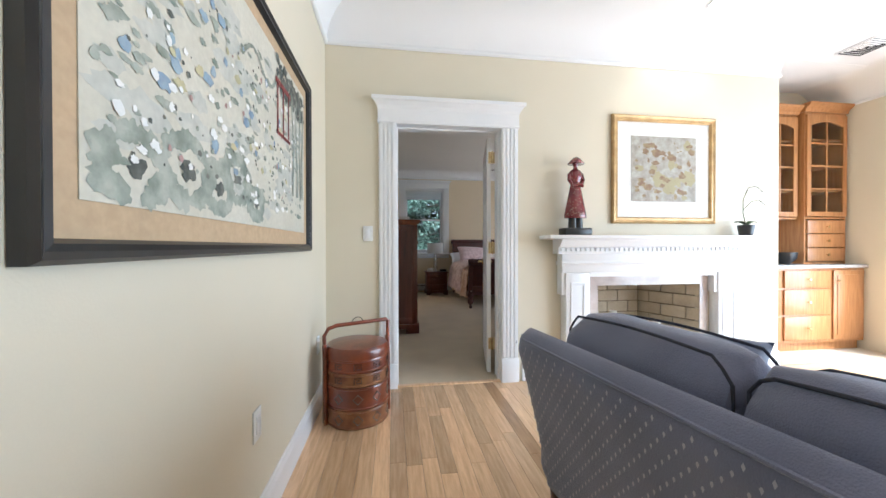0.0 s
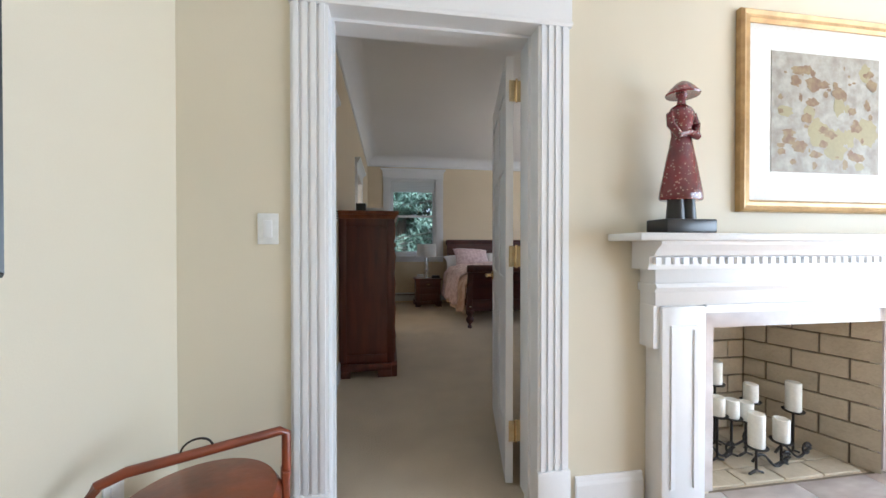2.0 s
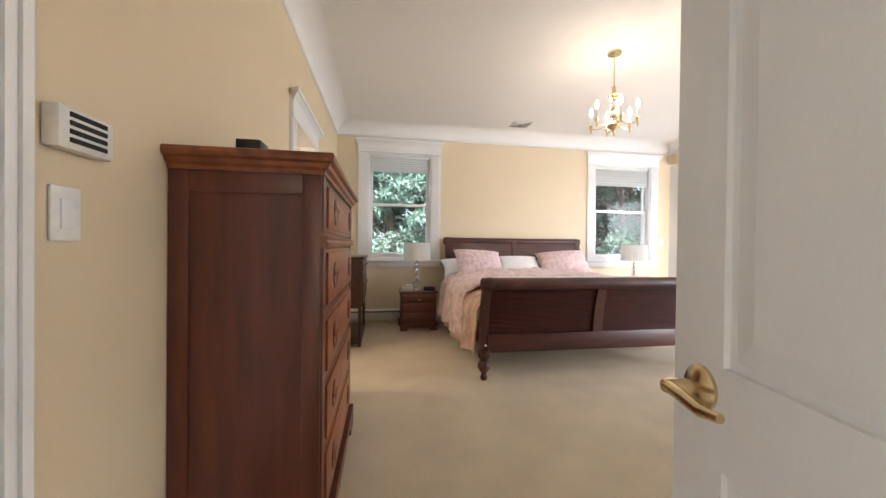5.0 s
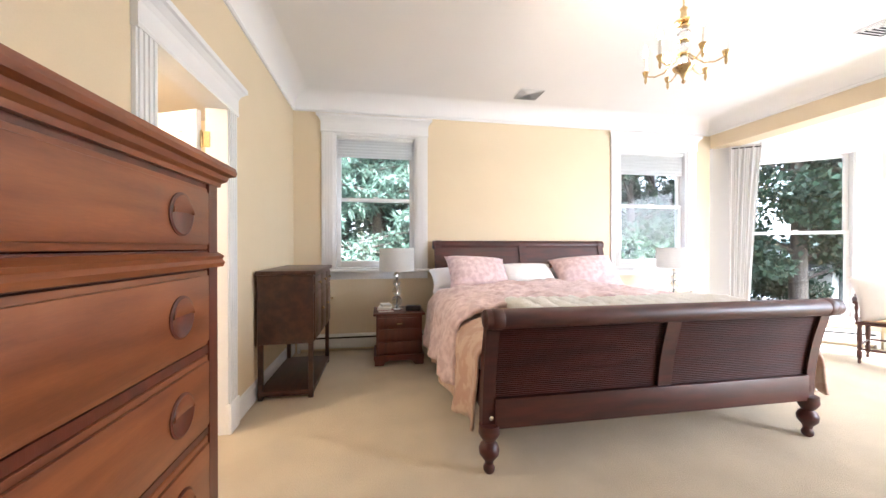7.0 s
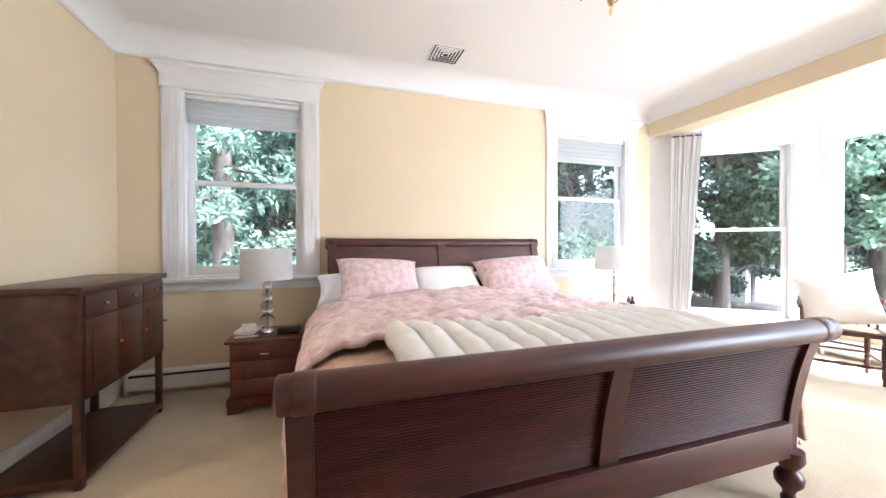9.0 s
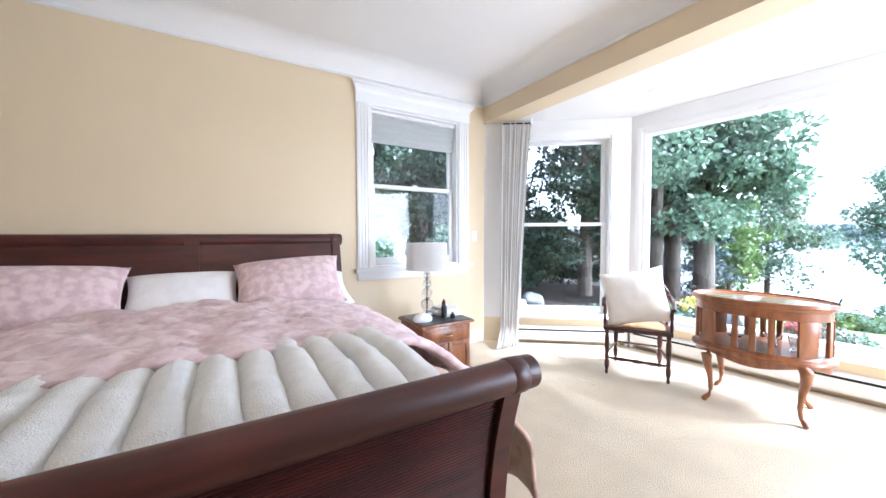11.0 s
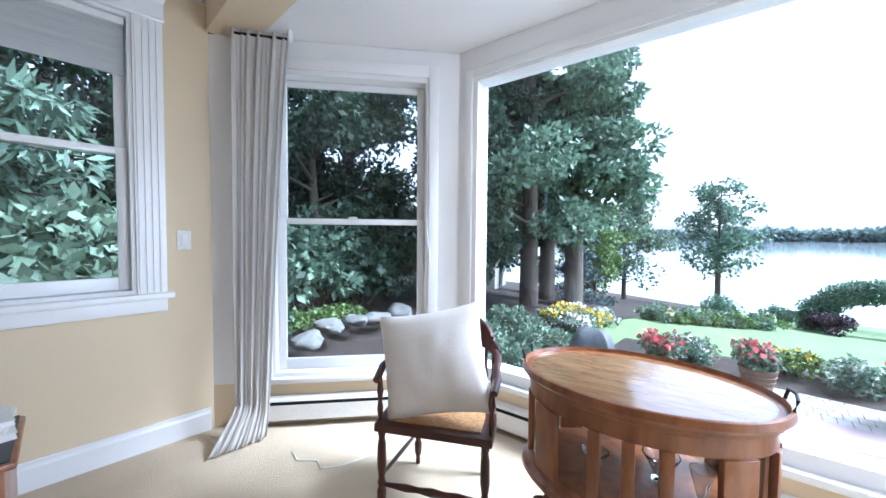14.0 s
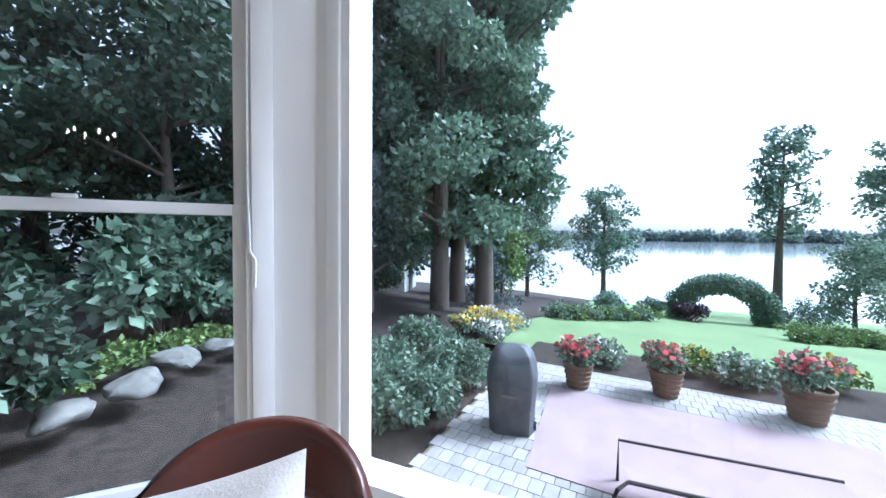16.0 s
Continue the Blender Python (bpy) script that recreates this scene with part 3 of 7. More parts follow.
# door between the rooms, standing open into the bedroom
d1 = thing("door_frame_living", along((0, LY), (1, LY)), "white fluted door casing with a flared head", "door frame", kind="structure")
casing(d1, -0.325, 0.53, 0, 2.09)
part("jamb", boxes((-0.35, -0.325, -0.001, DW + 0.02, 0, 2.115), (0.53, 0.555, -0.001, DW + 0.02, 0, 2.115), (-0.325, 0.53, -0.001, DW + 0.02, 2.09, 2.115)), M_TRIM, d1, smooth=False)
part("stop", boxes((-0.325, -0.313, 0.06, 0.1, 0, 2.09), (0.518, 0.53, 0.06, 0.1, 0, 2.09), (-0.313, 0.518, 0.06, 0.1, 2.078, 2.09)), M_TRIM, d1, smooth=False)
part("strike_plate", box(-0.326, -0.3235, 0.115, 0.15, 0.88, 0.97), M_BRASS, d1, "brass strike plate", smooth=False)
part("threshold", box(-0.325, 0.53, 0.0, 0.05, -0.01, 0.006, bevel=0.003), M_OAK, d1)
leaf = six_panel_door("door_bedroom", pose(0.497, LY + DW + 0.03, 0, 0, 0, 78), 0.80, 2.07, "white six-panel door standing open into the bedroom")
for z in (0.27, 1.11, 1.90):
    hinge(d1, 0.508, DW + 0.022, z, 0)

# closet door, shut
cl = thing("door_frame_closet", along((BX, 0), (BX, 1)), "white fluted casing round the closet door", "door frame", kind="structure")
casing(cl, 2.57, 3.315, 0, 2.05)
part("jamb", boxes((2.555, 2.57, -0.001, 0.115, 0, 2.06), (3.315, 3.33, -0.001, 0.115, 0, 2.06), (2.57, 3.315, -0.001, 0.115, 2.05, 2.062)), M_TRIM, cl, smooth=False)
six_panel_door("door_closet", pose(BX - 0.06, 2.573, 0, 0, 0, 90), 0.74, 2.045, "white six-panel closet door, shut")
solid("wall_closet_back", box(BX - 0.5, BX - 0.42, 2.3, 3.6, 0, 2.4), M_TAN, ORIGIN, "plain wall closing the closet", "wall", kind="structure", smooth=False)
# bathroom door, open
bt = thing("door_frame_bathroom", along((BX, 0), (BX, 1)), "white fluted casing round the bathroom doorway", "door frame", kind="structure")
casing(bt, 5.535, 6.265, 0, 2.10)
part("jamb", boxes((5.52, 5.535, -0.001, 0.115, 0, 2.11), (6.265, 6.28, -0.001, 0.115, 0, 2.11), (5.535, 6.265, -0.001, 0.115, 2.10, 2.112)), M_TRIM, bt, smooth=False)
bl = six_panel_door("door_bathroom", pose(BX - 0.14, 6.27, 0, 0, 0, 156), 0.72, 2.08, "white six-panel bathroom door standing open")
for z in (0.3, 1.14, 1.9):
    hinge(bl, -0.006, 0.0, z, 200)
solid("floor_bathroom", box(-3.0, BX - 0.11, 4.4, 7.6, -0.2, 0.0), M_PAVER, ORIGIN, "pale tiled bathroom floor", "floor", kind="structure", smooth=False)
for nm, b in (("wall_bath_back", (-3.1, -3.0, 4.4, 7.6)), ("wall_bath_near", (-3.0, BX - 0.11, 4.3, 4.4)), ("wall_bath_far", (-3.0, BX - 0.11, 7.6, 7.7))):
    solid(nm, box(*b, 0, 2.6), M_TAN, ORIGIN, "warm tan bathroom wall", "wall", kind="structure", smooth=False)
solid("ceiling_bathroom", box(-3.1, BX - 0.11, 4.3, 7.7, 2.45, 2.6), M_WHITE, ORIGIN, "white bathroom ceiling", "ceiling", kind="structure", smooth=False)

# windows
sash_window("window_1", (0, BY), (1, BY), W1[0], W1[1], WZ[0], WZ[1], 0.18, 1.78, 0.27, label="white double-hung window with shade partly drawn")
sash_window("window_2", (0, BY), (1, BY), W2[0], W2[1], WZ[0], WZ[1], 0.18, 1.78, 0.34, label="white double-hung window with shade partly drawn")
wb = sash_window("window_bay", BAY_A, BAY_B, BW[0], BW[1], BWZ[0], BWZ[1], 0.16, 1.40, 0, cased=False, label="tall white double-hung bay window")
part("window_sill", box(0.3, ab - 0.03, -0.05, -0.001, 0.29, 0.328, bevel=0.008), M_TRIM, wb)
part("casing", boxes((BW[0] - 0.09, BW[0], -0.02, -0.001, 0.329, 2.49), (BW[1], BW[1] + 0.07, -0.02, -0.001, 0.329, 2.49), (BW[0], BW[1], -0.02, -0.001, 2.41, 2.49), bevel=0.004), M_TRIM, wb)
part("sash_cord", tube([(BW[1] - 0.01, -0.012, 2.35), (BW[1] - 0.012, -0.012, 1.5), (BW[1] - 0.005, -0.02, 1.25), (BW[1] + 0.012, -0.024, 1.22), (BW[1] + 0.01, -0.024, 1.12)], 0.004, 6), M_PLASTIC, wb)
pw = thing("window_picture", along(BAY_B, BAY_C), "wide white-framed picture window over the garden", "window", kind="structure")
part("window_frame", boxes((PW[0], PW[0] + 0.035, 0, 0.14, *PWZ), (PW[1] - 0.035, PW[1], 0, 0.14, *PWZ), (PW[0] + 0.035, PW[1] - 0.035, 0, 0.14, PWZ[1] - 0.03, PWZ[1]), (PW[0] + 0.035, PW[1] - 0.035, 0, 0.14, PWZ[0], PWZ[0] + 0.03)), M_TRIM, pw, smooth=False)
g = part("pane", box(PW[0] + 0.03, PW[1] - 0.03, 0.06, 0.066, PWZ[0] + 0.025, PWZ[1] - 0.025), M_GLASS, pw, smooth=False)
g.visible_shadow = False
part("casing", boxes((PW[0] - 0.06, PW[0], -0.018, -0.001, 0.329, 2.45), (PW[0], PW[1], -0.018, -0.001, 2.392, 2.45), (PW[0], PW[1], -0.012, -0.001, 2.45, 2.47), bevel=0.004), M_TRIM, pw)
part("window_sill", box(0.05, PW[1] + 0.06, -0.05, -0.001, 0.29, 0.328, bevel=0.008), M_TRIM, pw)
# wide glazed opening of the living room, to the side
gd = thing("window_living", along((RX, 2.99), (RX, -4)), "wide white glazed door to the garden", "window", kind="structure")
casing(gd, 1.02, 5.4, 0, 2.1)
part("window_frame", boxes(*[(u, u + 0.06, 0.02, 0.1, 0.0, 2.1) for u in (1.02, 2.45, 3.9, 5.34)], (1.02, 5.4, 0.021, 0.099, 2.03, 2.099), (1.02, 5.4, 0.021, 0.099, 0.001, 0.1)), M_TRIM, gd, smooth=False)


# baseboard heaters
def heater(p0, p1, u0, u1):
    h = thing("baseboard_heater", along(p0, p1), "low cream enamelled baseboard heater along the wall", "heater", "baseboard heaters")
    part("back_panel", box(u0, u1, -0.012, -0.002, 0.03, 0.2), M_HEATER, h, smooth=False)
    part("front_cover", extrude([(-0.066, 0.05), (-0.06, 0.05), (-0.06, 0.15), (-0.066, 0.155)], u0, u1), M_HEATER, h, smooth=False)
    part("top_damper", extrude([(-0.012, 0.2), (-0.012, 0.192), (-0.05, 0.182), (-0.056, 0.172), (-0.06, 0.176), (-0.053, 0.19)], u0, u1), M_HEATER, h, smooth=False)
    part("fins", box(u0, u1, -0.052, -0.014, 0.06, 0.165), M_DARK, h, smooth=False)
    for a in (u0 - 0.03, u1):
        part("end_cap", box(a, a + 0.03, -0.068, -0.002, 0.002, 0.202, bevel=0.004), M_HEATER, h)


heater((BX, BY), (CX, BY), 0.08, 1.7)
heater(BAY_A, BAY_B, 0.32, ab - 0.06)
heater(BAY_B, BAY_C, 0.08, 3.2)


# ---- bedroom: tall chest of drawers ----
def shell_pull(parent, x, y, z, r=0.055):
    p = part("pull", lathe([(r, 0), (r, 0.003), (r * 0.9, 0.005), (r * 0.82, 0.003)], 24), M_CHERRYV, parent, "round carved wooden pull")
    p.matrix_local = pose(x, y, z, 0, 90, 0)
    part("grip", grid(10, 5, lambda u, v: (-0.002 - r * 0.85 * v * math.sin(u * math.pi), r * 0.85 * math.cos(u * math.pi), 0.002 + 0.007 * math.sin(v * math.pi / 1.25))), M_CHERRY, p)
    return p


def tall_dresser():
    x0, x1, y0, y1, h = -0.527, -0.055, 3.92, 4.99, 1.40
    d = thing("tall_dresser", ORIGIN, "tall cherry-stained chest of drawers against the wall", "dresser")
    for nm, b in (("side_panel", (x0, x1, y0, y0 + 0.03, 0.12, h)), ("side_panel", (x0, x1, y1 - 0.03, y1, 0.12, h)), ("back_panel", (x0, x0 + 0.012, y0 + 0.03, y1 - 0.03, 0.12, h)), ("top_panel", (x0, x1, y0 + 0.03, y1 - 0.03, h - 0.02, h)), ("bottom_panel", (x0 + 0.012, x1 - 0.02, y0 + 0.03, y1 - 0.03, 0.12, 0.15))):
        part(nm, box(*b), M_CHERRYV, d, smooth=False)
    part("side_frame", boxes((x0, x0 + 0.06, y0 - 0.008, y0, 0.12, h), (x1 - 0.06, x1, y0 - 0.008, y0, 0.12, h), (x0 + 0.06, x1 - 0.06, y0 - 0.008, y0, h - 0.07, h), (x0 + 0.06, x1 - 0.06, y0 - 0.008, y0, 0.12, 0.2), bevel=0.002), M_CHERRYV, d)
    prof = [(0, 0), (0.012, 0), (0.014, 0.012), (0.026, 0.02), (0.03, 0.034), (0.045, 0.04), (0.048, 0.052), (0.045, 0.066), (0.036, 0.07), (0, 0.07)]
    bm = bmesh.new()
    rings = [[bm.verts.new((x, y, h + z)) for x, y in ((x0, y0 - o), (x1 + o, y0 - o), (x1 + o, y1 + o), (x0, y1 + o))] for o, z in prof]
    for a, b in zip(rings, rings[1:]):
        for k in range(4):
            bm.faces.new((a[k], a[(k + 1) % 4], b[(k + 1) % 4], b[k]))
    bm.faces.new(rings[0][::-1])
    bm.faces.new(rings[-1])
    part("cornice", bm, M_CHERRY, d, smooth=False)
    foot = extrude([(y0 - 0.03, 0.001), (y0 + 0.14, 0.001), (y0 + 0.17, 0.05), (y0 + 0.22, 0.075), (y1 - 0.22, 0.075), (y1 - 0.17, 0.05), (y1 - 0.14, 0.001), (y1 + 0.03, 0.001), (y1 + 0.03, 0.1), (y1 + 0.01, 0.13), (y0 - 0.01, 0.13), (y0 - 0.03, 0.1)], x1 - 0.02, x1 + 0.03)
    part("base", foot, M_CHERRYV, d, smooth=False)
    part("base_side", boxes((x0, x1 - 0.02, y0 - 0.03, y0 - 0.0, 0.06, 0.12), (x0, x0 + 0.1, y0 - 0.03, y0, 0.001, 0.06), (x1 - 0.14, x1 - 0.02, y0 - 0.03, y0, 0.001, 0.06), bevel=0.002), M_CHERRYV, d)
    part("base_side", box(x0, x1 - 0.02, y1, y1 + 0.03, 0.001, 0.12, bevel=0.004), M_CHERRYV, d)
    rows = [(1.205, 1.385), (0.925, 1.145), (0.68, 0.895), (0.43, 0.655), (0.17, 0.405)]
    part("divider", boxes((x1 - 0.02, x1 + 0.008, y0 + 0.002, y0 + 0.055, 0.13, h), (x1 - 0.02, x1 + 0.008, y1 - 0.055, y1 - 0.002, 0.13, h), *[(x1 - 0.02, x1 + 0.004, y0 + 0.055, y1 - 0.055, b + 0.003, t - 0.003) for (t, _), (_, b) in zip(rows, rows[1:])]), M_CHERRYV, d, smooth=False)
    part("waist_moulding", extrude([(x1, 1.15), (x1 + 0.02, 1.152), (x1 + 0.026, 1.165), (x1 + 0.018, 1.175), (x1 + 0.024, 1.185), (x1, 1.2)], y0 - 0.01, y1 + 0.01, "y"), M_CHERRY, d)
    for z0, z1 in rows:
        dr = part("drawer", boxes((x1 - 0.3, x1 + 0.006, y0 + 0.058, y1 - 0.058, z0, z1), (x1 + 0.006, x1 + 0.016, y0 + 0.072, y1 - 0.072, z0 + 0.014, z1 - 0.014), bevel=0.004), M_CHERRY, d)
        for y in (y0 + 0.25, y1 - 0.22):
            shell_pull(dr, x1 + 0.016, y, (z0 + z1) / 2)
    return d


tall_dresser()
for nm, b, mt, lab in (("box", (-0.4, -0.31, 4.1, 4.2, 1.4705, 1.56), M_BLACK, "small dark box on top of the tall dresser"), ("tissue_box", (-0.32, -0.13, 4.25, 4.45, 1.4705, 1.535), M_PLASTIC, "pale tissue box on top of the tall dresser")):
    solid(nm, box(*b, bevel=0.006), mt, ORIGIN, lab, "box")


# ---- bedroom: sleigh bed ----
def curl(y, z0, z1, lean, roll, thick):
    """The side profile of a sleigh board: upright, then curling outwards to a roll at its top."""
    out = []
    n = 14
    for k in range(n + 1):
        s = k / n
        out.append((y + lean * s * s, z0 + (z1 - z0) * s))
    back = [(a - thick * (1 if lean > 0 else -1), b) for a, b in out]
    return out + back[::-1]


def sleigh_board(bed, name, x0, x1, y, z0, z1, lean, slat_z0, legs):
    s = 1 if lean > 0 else -1
    b = part(name, extrude(curl(y - 0.012 * s, z0, z1, lean, 0.05, 0.022), x0 + 0.05, x1 - 0.05), M_MAHOG, bed)
    mid = (x0 + x1) / 2
    for a, c in ((x0, x0 + 0.07), (mid - 0.045, mid + 0.045), (x1 - 0.07, x1)):
        part("stile", extrude(curl(y + 0.008 * s, z0, z1, lean, 0.05, 0.06), a, c), M_MAHOG, b)
    part("bottom_rail", box(x0 + 0.07, x1 - 0.07, y - 0.03, y + 0.012, z0, slat_z0, bevel=0.004) if s < 0 else box(x0 + 0.07, x1 - 0.07, y - 0.012, y + 0.03, z0, slat_z0, bevel=0.004), M_MAHOG, b)
    r = 0.052
    part("top_roll", tube([(x0 - 0.02, y + lean, z1), (x0 - 0.012, y + lean, z1), (x1 + 0.022, y + lean, z1), (x1 + 0.03, y + lean, z1)], [r * 0.8, r, r, r * 0.8], 20), M_MAHOG, b, "rolled top rail")
    for e in (x0 + 0.05, x1 - 0.05):
        part("collar", tube([(e - 0.03, y + lean, z1), (e - 0.024, y + lean, z1), (e + 0.024, y + lean, z1), (e + 0.03, y + lean, z1)], [r, r * 1.07, r * 1.07, r], 20), M_MAHOG, b)
    # fine reeding over both panels
    h0, h1 = (slat_z0 - z0) / (z1 - z0), 0.9
    n = 34
    for u0, u1 in ((x0 + 0.07, mid - 0.045), (mid + 0.045, x1 - 0.07)):
        bm = bmesh.new()
        for k in range(n):
            t = h0 + (h1 - h0) * (k + 0.5) / n
            yy, zz = y + lean * t * t - 0.012 * s, z0 + (z1 - z0) * t
            d = (h1 - h0) * (z1 - z0) / n * 0.42
            extrude([(yy + s * 0.006, zz), (yy, zz - d), (yy - s * 0.004, zz), (yy, zz + d)], u0 + 0.004, u1 - 0.004, "x", bm)
        tagged(part("reeded_panel", bm, M_MAHOG, b, "finely reeded wood", smooth=False), kind="stuff")
    if legs:
        for x in (x0 + 0.04, x1 - 0.04):
            part("leg", lathe([(0.022, 0), (0.03, 0.012), (0.032, 0.03), (0.022, 0.05), (0.028, 0.07), (0.052, 0.1), (0.056, 0.13), (0.046, 0.155), (0.03, 0.17), (0.045, 0.19), (0.058, 0.215), (0.055, 0.26), (0.05, z0 + 0.02)], 20, at=(x, y, 0)), M_MAHOG, bed, "turned bun leg")
            part("bolt_cover", lathe([(0.012, 0), (0.012, 0.004), (0.005, 0.008)], 12, at=(0, 0, 0)), M_CHROME, bed).matrix_local = pose(x, y - 0.04, z0 + 0.07, 90)
    else:
        for a in (x0, x1 - 0.08):
            part("leg", box(a, a + 0.08, y - 0.03, y + 0.03, 0.001, z0), M_MAHOG, bed, smooth=False)
    return b


BED = thing("sleigh_bed", ORIGIN, "dark mahogany sleigh bed with reeded footboard", "bed")
sleigh_board(BED, "footboard", 0.99, 3.20, 5.61, 0.24, 0.845, -0.10, 0.40, True)
sleigh_board(BED, "headboard", 1.09, 3.29, 7.86, 0.25, 1.24, 0.14, 0.6, False)
part("side_rail", box(1.02, 1.06, 5.6, 7.86, 0.28, 0.46, bevel=0.006), M_MAHOG, BED)
part("side_rail", box(3.15, 3.19, 5.6, 7.86, 0.28, 0.46, bevel=0.006), M_MAHOG, BED)
solid("mattress", box(1.08, 3.08, 5.66, 7.82, 0.36, 0.66, bevel=0.07), M_SHEET, ORIGIN, "thick white mattress under the covers", "mattress")


def soft(u, v, amp, seed):
    p = Vector((u * 3.1 + seed, v * 3.1, seed * 0.7))
    return amp * (noise.noise(p) + 0.5 * noise.noise(p * 2.3) + 0.3 * noise.noise(p * 5.1))


def drape(x0, x1, y0, y1, top, hem_l, hem_r, amp, seed, swell=0.05, bulge=0.05):
    """A cover laid over the bed: flat on top, falling over both long sides to its hems, with folds."""
    drop_l, drop_r, w = top - hem_l, top - hem_r, x1 - x0
    total = drop_l + w + drop_r

    def f(u, v):
        s = u * total
        y = y0 + (y1 - y0) * v
        fold = 0.03 * math.sin(y * 13 + seed + 2 * noise.noise(Vector((y * 2, seed, 0))))
        if s < drop_l:
            t = (drop_l - s) / drop_l
            x, z = x0 - 0.05 * min(1, t * 5) - 0.05 * t + fold * t * 1.3, top - drop_l * t - 0.03 * (1 - min(1, t * 6))
            z += 0.05 * t * noise.noise(Vector((y * 3, seed, 1)))
        elif s < drop_l + w:
            a = (s - drop_l) / w
            x = x0 + w * a
            e = min(a, 1 - a)
            z = top + swell * math.sin(math.pi * a) - 0.03 * max(0, 1 - e * 18)
        else:
            t = (s - drop_l - w) / drop_r
            x, z = x1 + bulge * math.sin(min(1, t * 1.6) * math.pi / 2) + 0.05 * t + fold * t * 1.3, top - drop_r * t - 0.03 * (1 - min(1, t * 6))
        return (x + soft(u * 4, v * 4, amp * 0.5, seed), y + soft(v * 4, u * 5, amp * 0.7, seed + 3), z + soft(u * 6, v * 3, amp, seed + 7))
    return grid(110, 56, f)


def sheet(name, bm, material, thick, label, category):
    ob = solid(name, bm, material, ORIGIN, label, category)
    so = ob.modifiers.new("thickness", "SOLIDIFY")
    so.thickness, so.offset = thick, 0
    return ob


sheet("quilt", drape(1.05, 3.18, 5.70, 6.95, 0.69, 0.17, 0.2, 0.02, 2.0, 0.05, 0.22), M_TANQUILT, 0.02, "tan and pink paisley quilt over the foot of the bed", "quilt")
sheet("comforter", drape(1.03, 3.20, 6.22, 7.42, 0.76, 0.24, 0.22, 0.035, 9.0, 0.07, 0.34), M_PAISLEY, 0.035, "pink paisley comforter spread over the bed, rumpled", "comforter")
solid("sheet_fold", box(1.05, 3.11, 7.2, 7.84, 0.6, 0.76, bevel=0.06), M_SHEET, ORIGIN, "white sheets turned down at the head of the bed", "sheet")


def throw():
    """Fur throw in plump channels that run towards the head of the bed."""
    n = 14
    bm = bmesh.new()
    x0, x1, y0, y1 = 1.36, 3.02, 5.64, 6.42
    for k in range(n):
        a, b = x0 + (x1 - x0) * k / n, x0 + (x1 - x0) * (k + 1) / n

        def f(u, v, a=a, b=b, k=k):
            ang = math.pi * (u * 1.0)
            x = (a + b) / 2 - (b - a) * 0.53 * math.cos(ang)
            y = y0 + (y1 - y0) * v + 0.02 * math.sin(k * 2.1) * v
            over = max(0, x - 3.1)
            z = 0.75 + 0.068 * (math.sin(ang) ** 0.7) * (min(1, v * 9, (1 - v) * 9) ** 0.5) + 0.03 * math.sin(math.pi * v) + soft(x * 3, v * 3, 0.013, 4 + k) - over * 1.9
            return (min(x, 3.1) + over * 0.35, y, z)
        grid(8, 18, f, bm)
    return bm


sheet("fur_throw", throw(), M_FUR, 0.012, "cream channelled faux-fur throw across the bed", "throw")


def pillow(name, m, w, h, t, material, label, seed=1.0, category="pillow"):
    bm = bmesh.new()
    for side in (1, -1):
        def f(u, v, side=side):
            a, b = 2 * u - 1, 2 * v - 1
            e = max(0.0, (1 - a * a) * (1 - b * b))
            pinch = 1 - 0.09 * (1 - a * a) * abs(b) ** 3 - 0.0
            pinch2 = 1 - 0.09 * (1 - b * b) * abs(a) ** 3
            z = side * t / 2 * e ** 0.42 + 0.012 * e * noise.noise(Vector((a * 3 + seed, b * 3, side)))
            return (a * w / 2 * pinch2, b * h / 2 * pinch, z)
        grid(22, 18, f, bm)
    bmesh.ops.remove_doubles(bm, verts=bm.verts, dist=0.0005)
    return solid(name, bm, material, m, label, category)


pillow("pillow", pose(1.52, 7.58, 0.92, 48, 3, 5), 0.72, 0.46, 0.27, M_PAISLEY, "pink paisley pillow propped on the bed", 2)
pillow("pillow", pose(2.82, 7.58, 0.92, 46, -4, -6), 0.76, 0.46, 0.27, M_PAISLEY, "pink paisley pillow propped on the bed", 5)
pillow("pillow", pose(1.40, 7.70, 0.84, 30, 0, 0), 0.8, 0.45, 0.2, M_SHEET, "white pillow behind the paisley one", 7)
pillow("pillow", pose(2.9, 7.70, 0.84, 30, 0, 0), 0.8, 0.45, 0.2, M_SHEET, "white pillow behind the paisley one", 8)
pillow("pillow", pose(2.16, 7.68, 0.87, 40, 0, 0), 0.66, 0.42, 0.2, M_SHEET, "white pillow in the middle of the bed", 9)


